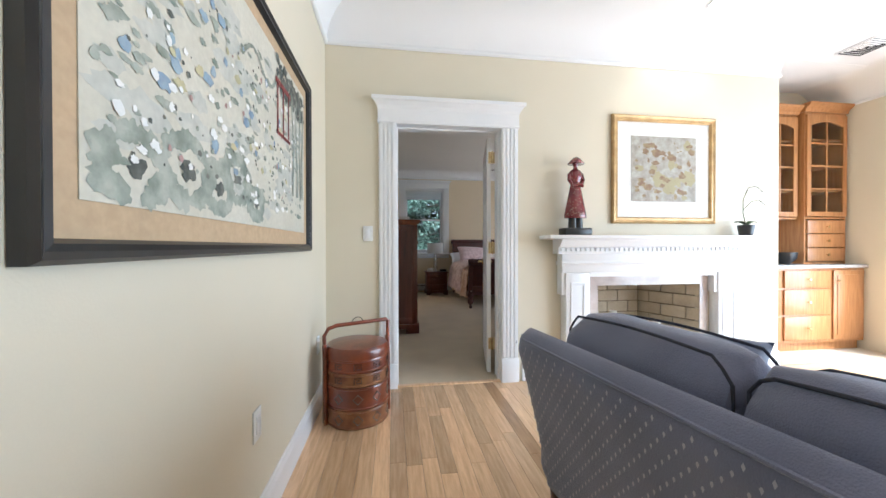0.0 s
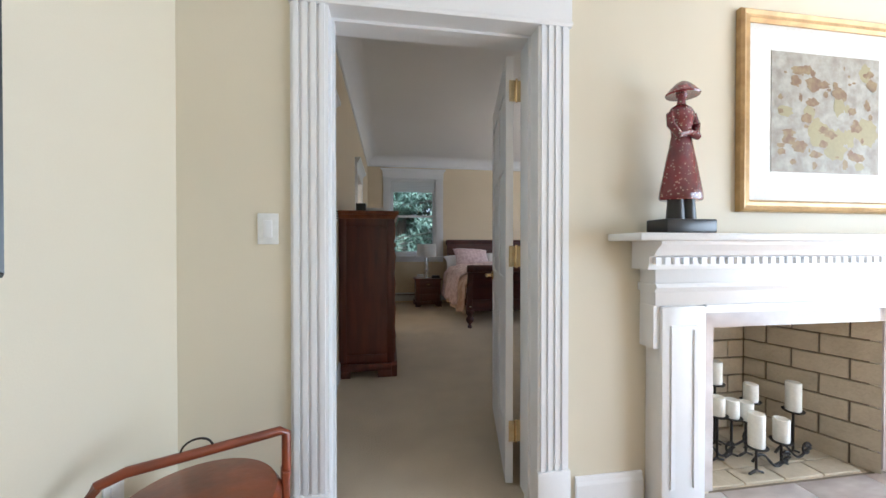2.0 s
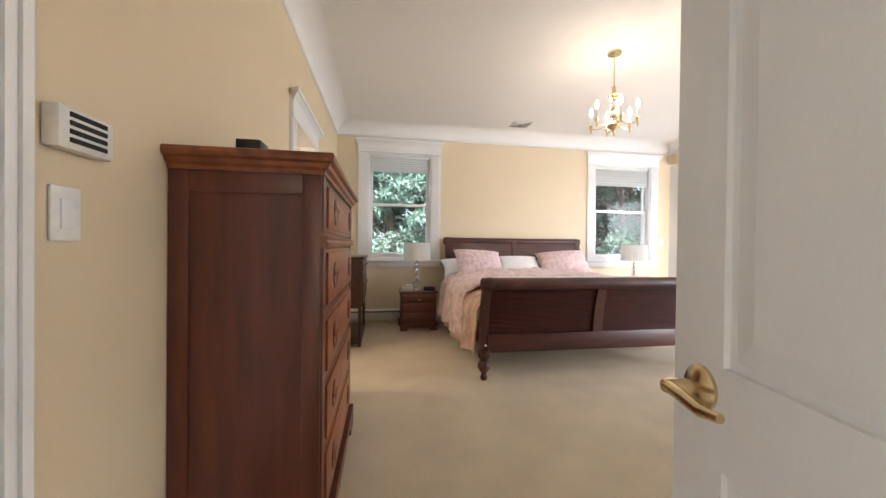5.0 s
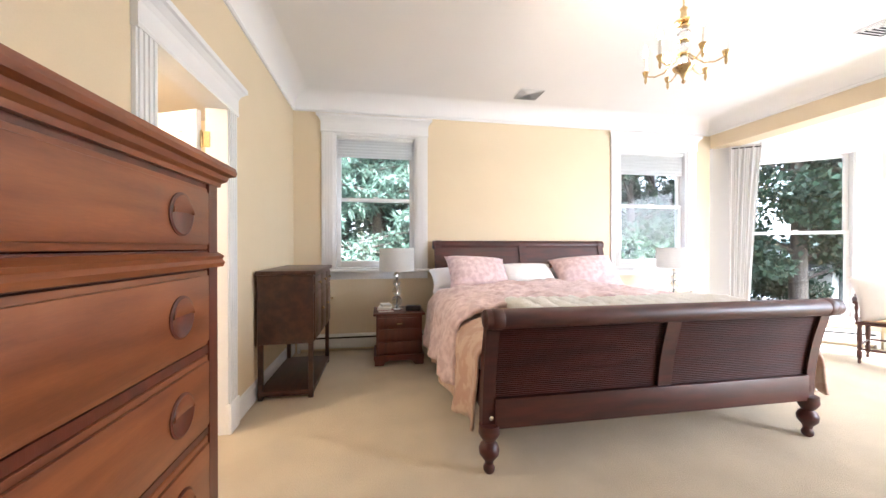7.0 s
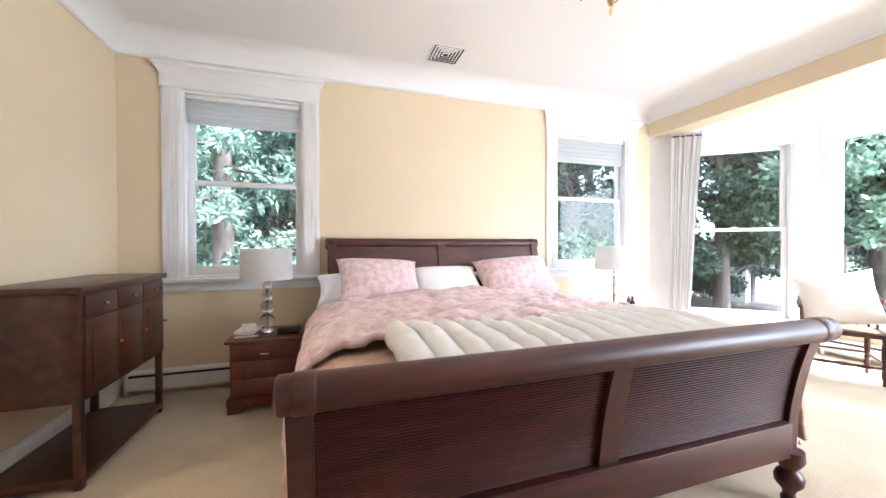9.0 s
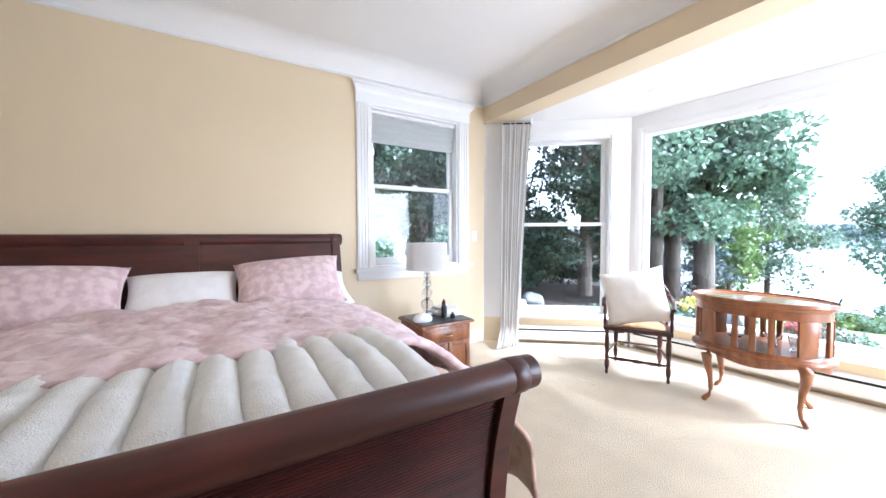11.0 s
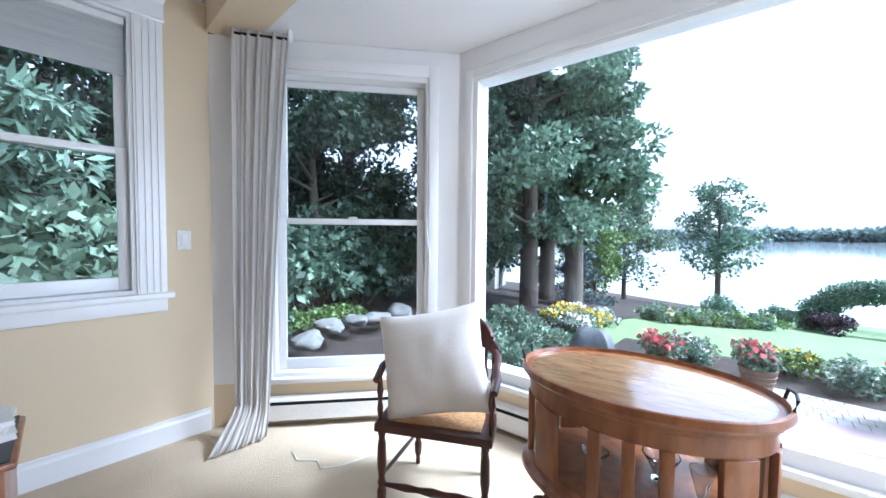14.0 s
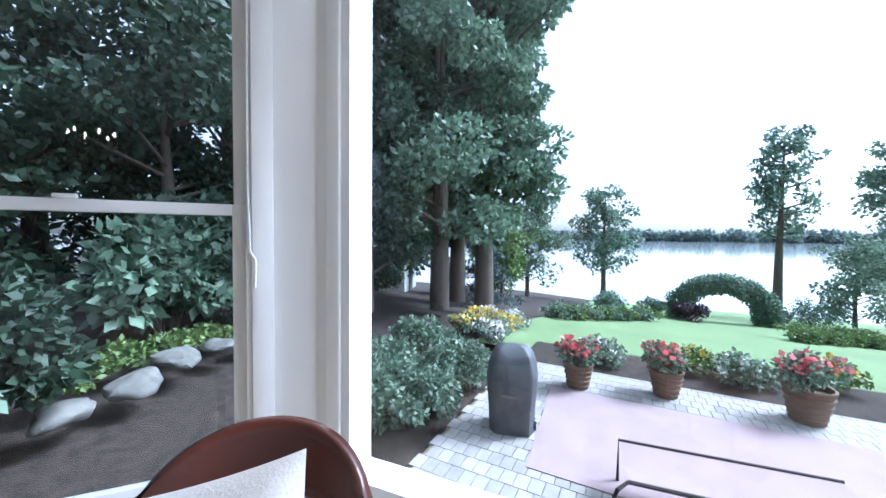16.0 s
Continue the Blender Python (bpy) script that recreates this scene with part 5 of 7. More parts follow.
def tea_table(m):
    """An oval glazed display table with a tray top on cabriole legs; its long axis is x."""
    t = thing("display_table", m, "oval brown wooden display table with glazed sides", "table")
    A, B = 0.38, 0.265
    ell = lambda s, n=48: [(A * s * math.cos(2 * math.pi * k / n), B * s * math.sin(2 * math.pi * k / n)) for k in range(n)]
    part("bottom", lathe([(0.9, 0.40), (1.05, 0.402), (1.08, 0.415), (1.07, 0.43), (1.0, 0.44), (0.97, 0.46), (0.4, 0.461)], 56, sx=A, sy=B), M_TEAK, t)
    skirt = grid(72, 3, lambda u, v: (A * 1.0 * math.cos(2 * math.pi * u), B * math.sin(2 * math.pi * u), 0.40 - v * (0.035 + 0.018 * math.cos(8 * math.pi * u))))
    part("apron", skirt, M_TEAK, t)
    part("upper_rail", lathe([(0.97, 0.70), (1.0, 0.70), (1.0, 0.755), (1.03, 0.76), (1.04, 0.775), (0.97, 0.776)], 56, sx=A, sy=B), M_TEAK, t)
    n = 24
    for k in range(n):
        a = 2 * math.pi * k / n
        wide = 0.05 if k % 6 == 3 else 0.018
        x, y = A * 0.985 * math.cos(a), B * 0.985 * math.sin(a)
        tx = math.degrees(math.atan2(B * math.cos(a), -A * math.sin(a)))
        if k % 2 == 1 or k % 6 == 0:
            p = part("post", box(-wide, wide, -0.011, 0.011, 0.461, 0.70, bevel=0.002), M_TEAK, t)
            p.matrix_local = pose(x, y, 0, 0, 0, tx)
    g = part("glazing", grid(56, 1, lambda u, v: (A * 0.975 * math.cos(2 * math.pi * u), B * 0.975 * math.sin(2 * math.pi * u), 0.461 + 0.239 * v)), M_GLASS, t, "curved clear glass")
    g.visible_shadow = False
    tray = part("tray", lathe([(0.9, 0.777), (1.06, 0.777), (1.09, 0.79), (1.08, 0.812), (1.055, 0.815), (1.04, 0.80), (0.9, 0.795)], 56, sx=A, sy=B), M_TEAK, t)
    part("tray_floor", lathe([(1.0, 0.795), (1.0, 0.798)], 56, sx=A, sy=B), mat("veneer_under_glass", (0.33, 0.19, 0.09), (0.22, 0.11, 0.05), scale=8, rough=0.06, stretch=(1, 5, 1), coat=1.0), tray, "polished veneer under glass", smooth=False)
    for s in (-1, 1):
        part("handle", tube([(s * A * 1.05, -0.05, 0.812), (s * A * 1.07, -0.05, 0.845), (s * A * 1.09, 0, 0.85), (s * A * 1.07, 0.05, 0.845), (s * A * 1.05, 0.05, 0.812)], 0.005, 8), M_IRON, tray, "dark metal tray handle")
    for sx in (-1, 1):
        for sy in (-1, 1):
            x, y = sx * 0.25, sy * 0.185
            o = Vector((sx * 0.8, sy * 0.6, 0))
            part("leg", tube([Vector((x, y, z)) + o * d for z, d in ((0.40, 0.0), (0.36, 0.025), (0.30, 0.02), (0.2, -0.002), (0.1, -0.01), (0.05, 0.0), (0.02, 0.03), (0.004, 0.04))], [0.034, 0.036, 0.028, 0.02, 0.015, 0.014, 0.02, 0.016], 12), M_TEAK, t, "curved cabriole leg")
    return t


tea_table(pose(5.775, 5.70, 0, 0, 0, -80))
for k, (x, y, r, h) in enumerate(((5.72, 5.82, 0.05, 0.05), (5.79, 5.62, 0.06, 0.09), (5.75, 5.5, 0.035, 0.11))):
    solid("glass_bowl", lathe([(r * 0.5, 0), (r * 0.5, 0.006), (r * 0.3, 0.015), (r, h), (r * 0.92, h), (r * 0.2, 0.02)], 20), M_CRYSTAL, pose(x, y, 0.462), "small clear crystal bowl inside the display table", "bowl", "crystal bowls")
solid("cord", tube([(5.30, 7.42, 0.004), (5.28, 7.33, 0.004), (5.36, 7.24, 0.004), (5.34, 7.16, 0.004), (5.44, 7.10, 0.004), (5.62, 7.05, 0.004)], 0.004, 6), M_PLASTIC, ORIGIN, "thin white cord lying on the carpet", "cord")


# ---- living room: fireplace ----
def mantel():
    m = thing("mantelpiece", ORIGIN, "white painted mantelpiece with dentil moulding", "mantelpiece")
    y = LY - 0.001
    for x0, x1 in ((1.02, 1.26), (2.44, 2.68)):
        leg = part("pilaster", box(x0 + 0.03, x1, y - 0.10, y, 0.001, 0.90, bevel=0.003), M_TRIM, m)
        part("recessed_panel", boxes((x0 + 0.07, x0 + 0.09, y - 0.106, y - 0.0995, 0.12, 0.82), (x1 - 0.06, x1 - 0.04, y - 0.106, y - 0.0995, 0.12, 0.82), (x0 + 0.09, x1 - 0.06, y - 0.106, y - 0.0995, 0.80, 0.82)), M_TRIM, leg, smooth=False)
        part("ear", box(x0, x1 + 0.0, y - 0.085, y, 0.72, 0.905), M_TRIM, leg, smooth=False)
    part("frieze", box(1.02, 2.68, y - 0.095, y, 0.905, 1.06, bevel=0.003), M_TRIM, m)
    part("frieze_moulding", extrude([(y, 0.965), (y - 0.10, 0.965), (y - 0.115, 0.985), (y - 0.11, 1.0), (y, 1.0)], 1.01, 2.69), M_TRIM, m)
    part("lintel", box(1.26, 2.44, y - 0.10, y - 0.02, 0.87, 0.905), M_TRIM, m, smooth=False)
    cr = part("cornice", extrude([(y, 1.06), (y - 0.10, 1.06), (y - 0.105, 1.075), (y - 0.11, 1.115), (y - 0.135, 1.12), (y - 0.15, 1.14), (y - 0.175, 1.165), (y - 0.18, 1.18), (y, 1.18)], 0.98, 2.72), M_TRIM, m, smooth=False)
    n = 40
    tooth = mesh_from("dentil", box(-0.012, 0.012, -0.016, 0, 0, 0.028), M_TRIM)
    for k in range(n):
        d = new("dentil", tooth)
        d.parent = cr
        d.location = (1.01 + k * 1.68 / (n - 1), y - 0.109, 1.083)
    part("shelf", box(0.86, 2.84, y - 0.215, y, 1.181, 1.212, bevel=0.007), M_TRIM, m)
    sl = thing("fireplace_surround", ORIGIN, "polished pinkish grey marble fireplace surround", "surround")
    part("marble_slab", box(1.261, FB[0], y - 0.02, y, 0.03, 0.87), M_MARBLE, sl, smooth=False)
    part("marble_slab", box(FB[1], 2.439, y - 0.02, y, 0.03, 0.87), M_MARBLE, sl, smooth=False)
    part("marble_slab", box(FB[0], FB[1], y - 0.02, y, FB[3], 0.87), M_MARBLE, sl, smooth=False)
    h = thing("hearth", ORIGIN, "polished marble hearth slabs set in the floor", "hearth")
    for k in range(4):
        part("marble_slab", box(1.03 + k * 0.415, 1.442 + k * 0.415, 1.52, LY - 0.002, -0.02, 0.008, bevel=0.003), M_MARBLE, h)
    part("border", boxes((0.985, 1.027, 1.478, LY - 0.002, -0.02, 0.006), (1.027, 2.70, 1.478, 1.517, -0.02, 0.006)), M_OAK, h, smooth=False)


mantel()


def firebox():
    f = thing("firebox", ORIGIN, "firebox lined with buff firebricks", "firebox", kind="structure")
    x0, x1, y0, y1, z1 = FB[0], FB[1], LY + 0.002, LY + 0.52, FB[3]
    bx0, bx1 = x0 + 0.2, x1 - 0.2
    part("firebox_shell", boxes((x0 - 0.1, x1 + 0.1, LY + 0.17, y1 + 0.08, z1 + 0.001, z1 + 0.05), (bx0 - 0.2, bx1 + 0.2, y1 + 0.012, y1 + 0.08, 0, z1), (x0 - 0.1, x1 + 0.1, y0, y1 + 0.08, -0.1, -0.002)), M_MORTAR, f, smooth=False)
    part("mortar", extrude([(x0 - 0.012, y0), (bx0 - 0.012, y1), (bx0 - 0.1, y1 + 0.01), (x0 - 0.1, y0)], 0, z1, "z"), M_MORTAR, f, smooth=False)
    part("mortar", extrude([(x1 + 0.012, y0), (bx1 + 0.012, y1), (bx1 + 0.1, y1 + 0.01), (x1 + 0.1, y0)], 0, z1, "z"), M_MORTAR, f, smooth=False)
    full, half = (mesh_from("brick", box(0.004, w - 0.004, -0.006, 0.02, 0.004, 0.108, bevel=0.003), M_BRICK) for w in (0.23, 0.115))
    def course(px, py, ang, length):
        for r in range(7):
            x = 0.0
            first = r % 2
            while x < length - 0.02:
                w = 0.115 if first else 0.23
                first = 0
                me = full if w > 0.2 else half
                if x + w > length + 0.03:
                    me, w = half, 0.115
                b = new("brick", me)
                b.parent = f
                b.matrix_local = pose(px, py, r * 0.1125, 0, 0, ang) @ pose(x, 0, 0)
                x += w
    side = math.hypot(bx0 - x0, y1 - y0)
    a = math.degrees(math.atan2(y1 - y0, bx0 - x0))
    course(x0, y0, a, side)
    course(bx0, y1, 0, bx1 - bx0)
    course(bx1, y1, -a, side)
    tile = mesh_from("brick", box(0.004, 0.226, 0.004, 0.109, 0, 0.012, bevel=0.003), M_BRICK)
    for r in range(4):
        for k in range(4):
            b = new("brick", tile)
            b.parent = f
            b.location = (x0 + 0.02 + k * 0.23 + (r % 2) * 0.05 - 0.02, y0 + 0.02 + r * 0.113, 0.0)


firebox()


def candelabra(m):
    c = thing("fireplace_candelabra", m, "black iron scrolled stand holding ten white candles", "candelabra")
    spots = [(-0.28, 0.12, 0.36, 0.13), (-0.19, 0.1, 0.33, 0.13), (-0.08, 0.13, 0.36, 0.13), (-0.2, 0.0, 0.25, 0.1), (-0.09, 0.02, 0.22, 0.1), (0.0, 0.02, 0.2, 0.1), (0.1, 0.08, 0.27, 0.1), (-0.1, -0.12, 0.14, 0.17), (0.1, -0.08, 0.13, 0.12), (0.28, 0.0, 0.24, 0.16)]
    for x, y, z, h in spots:
        p = part("stem", tube([(x, y, 0.02), (x, y, z)], 0.006, 8), M_IRON, c)
        part("saucer", lathe([(0.006, z - 0.01), (0.045, z - 0.004), (0.05, z + 0.004), (0.01, z + 0.002)], 18, at=(x, y, 0)), M_IRON, p)
        part("candle", lathe([(0.034, z + 0.003), (0.035, z + 0.01), (0.035, z + h - 0.004), (0.03, z + h), (0.01, z + h - 0.008)], 18, at=(x, y, 0)), M_WAX, p, "white pillar candle")
        part("foot", tube([(x - 0.04, y, 0.006), (x, y, 0.022), (x + 0.04, y, 0.006)], 0.006, 6), M_IRON, p)
    for x0, x1, y in ((-0.1, 0.1, -0.1), (0.1, 0.3, -0.05), (-0.28, -0.1, 0.02), (-0.28, 0.1, 0.1)):
        pts = [(x0 + (x1 - x0) * t, y, 0.05 + 0.035 * math.sin(t * 2 * math.pi)) for t in [k / 16 for k in range(17)]]
        sp = [(x1 + 0.03 * math.cos(a) * (1 - a / 14), y, 0.055 + 0.035 * math.sin(a) * (1 - a / 14)) for a in [k * 0.5 for k in range(18)]]
        part("scroll", tube(pts + sp, 0.006, 8), M_IRON, c)


candelabra(pose(1.83, 2.36, 0.012))

st = box(-0.115, 0.115, -0.06, 0.06, 0, 0.058, bevel=0.006)
for side in (-1, 1):
    lathe([(0.036, 0.058), (0.034, 0.09), (0.03, 0.15)], 14, st, at=(side * 0.026, 0, 0))
for f in st.faces:
    f.material_index = 1
body = [(0.088, 0.138), (0.094, 0.145), (0.092, 0.17), (0.08, 0.23), (0.066, 0.3), (0.052, 0.36), (0.043, 0.41), (0.046, 0.44), (0.055, 0.475), (0.056, 0.505), (0.045, 0.525), (0.02, 0.54), (0.017, 0.56), (0.024, 0.575), (0.026, 0.59)]
lathe(body, 28, st, sy=0.62)
lathe([(0.02, 0.582), (0.066, 0.578), (0.069, 0.584), (0.05, 0.608), (0.026, 0.63), (0.006, 0.64)], 28, st, at=(0.006, 0, 0), sy=0.85)
for side in (-1, 1):
    tube([(side * 0.052, 0, 0.5), (side * 0.058, -0.012, 0.45), (side * 0.04, -0.036, 0.4), (-side * 0.008, -0.042, 0.415)], [0.016, 0.017, 0.016, 0.012], 10, st)
M_STATUE = mat("oxblood_glaze_pale_sprigs", (0.17, 0.012, 0.016), (0.10, 0.008, 0.012), scale=8, rough=0.22, coat=0.5)
n, l = M_STATUE.node_tree.nodes, M_STATUE.node_tree.links
vor, mixc, ramp, tc = n.new("ShaderNodeTexVoronoi"), n.new("ShaderNodeMixRGB"), n.new("ShaderNodeValToRGB"), n.new("ShaderNodeTexCoord")
vor.inputs["Scale"].default_value = 75
ramp.color_ramp.elements[0].position, ramp.color_ramp.elements[1].position = 0.22, 0.27
ramp.color_ramp.elements[0].color, ramp.color_ramp.elements[1].color = (0.55, 0.55, 0.55, 1), (0, 0, 0, 1)
l.new(tc.outputs["Object"], vor.inputs["Vector"])
l.new(vor.outputs["Distance"], ramp.inputs["Fac"])
l.new(ramp.outputs[0], mixc.inputs[0])
b = n["Principled BSDF"]
l.new(b.inputs["Base Color"].links[0].from_socket, mixc.inputs[1])
mixc.inputs[2].default_value = (0.55, 0.36, 0.28, 1)
l.new(mixc.outputs[0], b.inputs["Base Color"])
sob = solid("statuette", st, M_STATUE, pose(1.122, LY - 0.115, 1.2125), "oxblood-glazed statuette in a wide hat on black block", "statuette")
sob.data.materials.append(M_BLACK)


def framed(name, m, w, h, fw, fmat, mount, mmat, pmat, label, depth=0.035):
    """A picture on a wall: mitred frame, mount and sheet; x along the wall, -y into the room."""
    p = thing(name, m, label, "picture")
    prof = [(0, 0), (0, depth * 0.7), (fw * 0.2, depth), (fw * 0.5, depth * 0.8), (fw * 0.8, depth * 0.85), (fw, depth * 0.45), (fw, 0)]
    bm = bmesh.new()
    rings = [[bm.verts.new((sx * (w / 2 - o), -0.002 - d, sz * (h / 2 - o))) for sx, sz in ((-1, -1), (1, -1), (1, 1), (-1, 1))] for o, d in prof]
    for a, b in zip(rings, rings[1:]):
        for k in range(4):
            bm.faces.new((a[k], a[(k + 1) % 4], b[(k + 1) % 4], b[k]))
    part("frame", bm, fmat, p, smooth=False)
    part("mount", box(-w / 2 + fw * 0.9, w / 2 - fw * 0.9, -0.01, -0.003, -h / 2 + fw * 0.9, h / 2 - fw * 0.9), mmat, p, smooth=False)
    part("sheet", box(-w / 2 + mount, w / 2 - mount, -0.0125, -0.0105, -h / 2 + mount * 1.05, h / 2 - mount * 0.95), pmat, p, smooth=False)
    return p


def blots(parent, rows, material, y, seed):
    """Irregular flat patches of paint: centre, size, stretch."""
    rnd = random.Random(seed)
    bm = bmesh.new()
    for x, z, r, s in rows:
        n = 17
        vs = [bm.verts.new((x + s * r * rnd.uniform(0.65, 1.2) * math.cos(2 * math.pi * k / n), y - 0.0002 * rnd.random(), z + r * rnd.uniform(0.65, 1.2) * math.sin(2 * math.pi * k / n))) for k in range(n)]
        bm.faces.new(vs)
    ob = part("brushwork", bm, material, parent, smooth=False)
    return tagged(ob, kind="stuff")


pr = framed("framed_print", pose(2.01, LY, 1.79), 1.0, 0.94, 0.055, M_GILT, 0.185, M_MATBOARD, M_PRINT, "abstract grey-green print in a gilt frame above mantel")
rnd = random.Random(5)
blots(pr, [(rnd.uniform(-0.27, 0.27), rnd.uniform(-0.26, 0.24), rnd.uniform(0.006, 0.03), rnd.uniform(0.5, 2)) for _ in range(60)], M_PRINTD, -0.0135, 1)
blots(pr, [(rnd.uniform(-0.25, 0.25), rnd.uniform(-0.24, 0.24), rnd.uniform(0.02, 0.06), rnd.uniform(0.6, 1.6)) for _ in range(16)], mat("olive_print_marks", (0.36, 0.32, 0.18), rough=0.6), -0.0130, 2)

pt = framed("silk_painting", pose(LX, 0.71, 1.582, 0, 0, 90), 1.66, 0.97, 0.04, M_BLACK, 0.10, M_TANMAT, M_SILK, "large pale silk garden painting with dark lacquer frame")
rnd = random.Random(8)
M_INK = mat("grey_green_ink", (0.22, 0.25, 0.20), (0.42, 0.43, 0.36), scale=18, rough=0.7, detail=6)
M_INKD = mat("dark_ink", (0.07, 0.075, 0.065), (0.18, 0.18, 0.15), scale=25, rough=0.7)
M_INKP = mat("pale_ink_wash", (0.47, 0.47, 0.41), (0.55, 0.54, 0.47), scale=14, rough=0.7, detail=6)
blots(pt, [(rnd.uniform(-0.68, 0.66), rnd.uniform(-0.34, 0.3), rnd.uniform(0.012, 0.045), rnd.uniform(1.2, 3.0)) for _ in range(60)], M_INKP, -0.0129, 2)
# garden rocks: rings of wash with dark hollows along the lower edge
for cx, cz, rr in ((-0.60, -0.30, 0.09), (-0.42, -0.27, 0.10), (-0.26, -0.29, 0.08), (-0.14, -0.24, 0.09), (0.02, -0.3, 0.06)):
    ring = [(cx + rr * math.cos(a) * rnd.uniform(0.8, 1.1), cz + rr * 0.75 * math.sin(a), rnd.uniform(0.016, 0.032), rnd.uniform(0.9, 1.6)) for a in [k * math.pi / 9 for k in range(18)] if cz + rr * 0.75 * math.sin(a) > -0.36]
    blots(pt, ring, M_INK, -0.0133 - 0.0001 * abs(cx), int(rr * 1000 + cx * 100) + 90)
    blots(pt, [(cx, cz, rr * 0.28, 1.2)], M_INKD, -0.0138, int(abs(cx) * 100))
blots(pt, [(rnd.uniform(-0.7, 0.66), rnd.uniform(-0.3, 0.3), rnd.uniform(0.004, 0.013), rnd.uniform(0.8, 3.0)) for _ in range(230)], M_INK, -0.0141, 4)
blots(pt, [(rnd.uniform(-0.66, 0.5), rnd.uniform(-0.3, 0.25), rnd.uniform(0.003, 0.009), rnd.uniform(0.6, 1.6)) for _ in range(90)], M_INKD, -0.0143, 14)
blots(pt, [(0.28 + 0.42 * q + rnd.uniform(-0.05, 0.05), 0.36 - 0.03 * q + rnd.uniform(-0.11, 0.02), rnd.uniform(0.006, 0.024), rnd.uniform(0.7, 1.8)) for q in [k / 150 for k in range(150)]], M_INKD, -0.0145, 5)
blots(pt, [(-0.1 + 0.4 * q, 0.20 + 0.05 * math.sin(q * 7) + 0.08 * q, 0.006, 2.5) for q in [k / 40 for k in range(40)]], M_INK, -0.0146, 15)
blots(pt, [(rnd.uniform(-0.68, 0.3), rnd.uniform(-0.22, 0.27), rnd.uniform(0.008, 0.02), rnd.uniform(0.7, 1.8)) for _ in range(26)], mat("blue_pigment", (0.33, 0.41, 0.46), (0.22, 0.29, 0.38), scale=20, rough=0.7), -0.0148, 6)
blots(pt, [(rnd.uniform(-0.6, 0.4), rnd.uniform(-0.25, 0.2), rnd.uniform(0.007, 0.016), rnd.uniform(0.7, 1.8)) for _ in range(26)], mat("ochre_pigment", (0.52, 0.47, 0.28), rough=0.7), -0.0151, 7)
blots(pt, [(rnd.uniform(-0.5, 0.6), rnd.uniform(-0.25, 0.2), rnd.uniform(0.005, 0.012), rnd.uniform(0.7, 1.2)) for _ in range(18)], mat("rose_pigment", (0.45, 0.28, 0.25), rough=0.7), -0.0153, 8)
blots(pt, [(rnd.uniform(-0.66, 0.6), rnd.uniform(-0.3, 0.2), rnd.uniform(0.006, 0.014), rnd.uniform(0.8, 2)) for _ in range(70)], M_MATBOARD, -0.0154, 18)
for k, x in enumerate((0.50, 0.57, 0.64, 0.69)):
    part("painted_trunk", grid(1, 12, lambda u, v, x=x, k=k: (x + 0.012 * math.sin(v * 5 + k) + (u - 0.5) * (0.026 - 0.012 * v), -0.0156, -0.2 + 0.5 * v)), M_INK, pt, smooth=False)
for b in ((0.26, 0.275, 0.05, 0.27), (0.34, 0.355, 0.05, 0.27), (0.42, 0.435, 0.05, 0.27), (0.24, 0.46, 0.26, 0.285), (0.25, 0.45, 0.04, 0.055)):
    part("painted_pavilion", box(b[0], b[1], -0.0162, -0.0157, b[2], b[3]), M_MAROON, pt, smooth=False)


def basket(m):
    b = thing("wedding_basket", m, "round lacquered tiered basket with bamboo handle, on floor", "basket")
    z = 0.001
    for k, h in enumerate((0.115, 0.14, 0.085, 0.085)):
        t = part("tier", lathe([(0.19, z), (0.2, z + 0.004), (0.203, z + 0.012), (0.197, z + 0.018), (0.197, z + h - 0.014), (0.203, z + h - 0.01), (0.2, z + h - 0.001)], 40), M_LACQG if k in (0, 2) else M_LACQ, b)
        n = 10
        for j in range(n):
            a = 2 * math.pi * j / n
            o = 0.03 if k < 2 else 0.022
            zz = z + h / 2
            if k < 2:
                pts = [(0.0, -o), (o, 0.0), (0.0, o), (-o, 0.0), (0.0, -o)]
            else:
                pts = [(-o, -0.018), (-o, 0.018), (o, 0.018), (o, -0.012), (-0.3 * o, -0.012), (-0.3 * o, 0.006), (0.4 * o, 0.006)]
            d = part("fret", tube([(0.199 * math.cos(a + p / 0.199), 0.199 * math.sin(a + p / 0.199), zz + q) for p, q in pts], 0.003, 5), M_INKD if k < 2 else M_BLACK, t)
        z += h
    part("lid", lathe([(0.201, z), (0.203, z + 0.01), (0.203, z + 0.045), (0.19, z + 0.066), (0.12, z + 0.076), (0.004, z + 0.08)], 40), M_LACQ, b)
    for s in (-1, 1):
        part("side_bar", box(s * 0.213 - 0.01, s * 0.213 + 0.01, -0.025, 0.025, 0.001, z + 0.08, bevel=0.004), M_LACQ, b)
    hd = part("handle", tube([(-0.214, 0, z + 0.06), (-0.216, 0, z + 0.13), (-0.19, 0, z + 0.175), (-0.14, 0, z + 0.19), (0.2, 0, z + 0.195), (0.216, 0, z + 0.185), (0.216, 0, z + 0.06)], 0.013, 10), M_LACQ, b)
    part("ring", tube([(0.035 * math.cos(a) + 0.0, 0, z + 0.2 + 0.03 * math.sin(a)) for a in [k * math.pi / 10 for k in range(11)]], 0.003, 6), M_IRON, hd)


basket(pose(-0.59, 1.73, 0.0, 0, 0, 24))


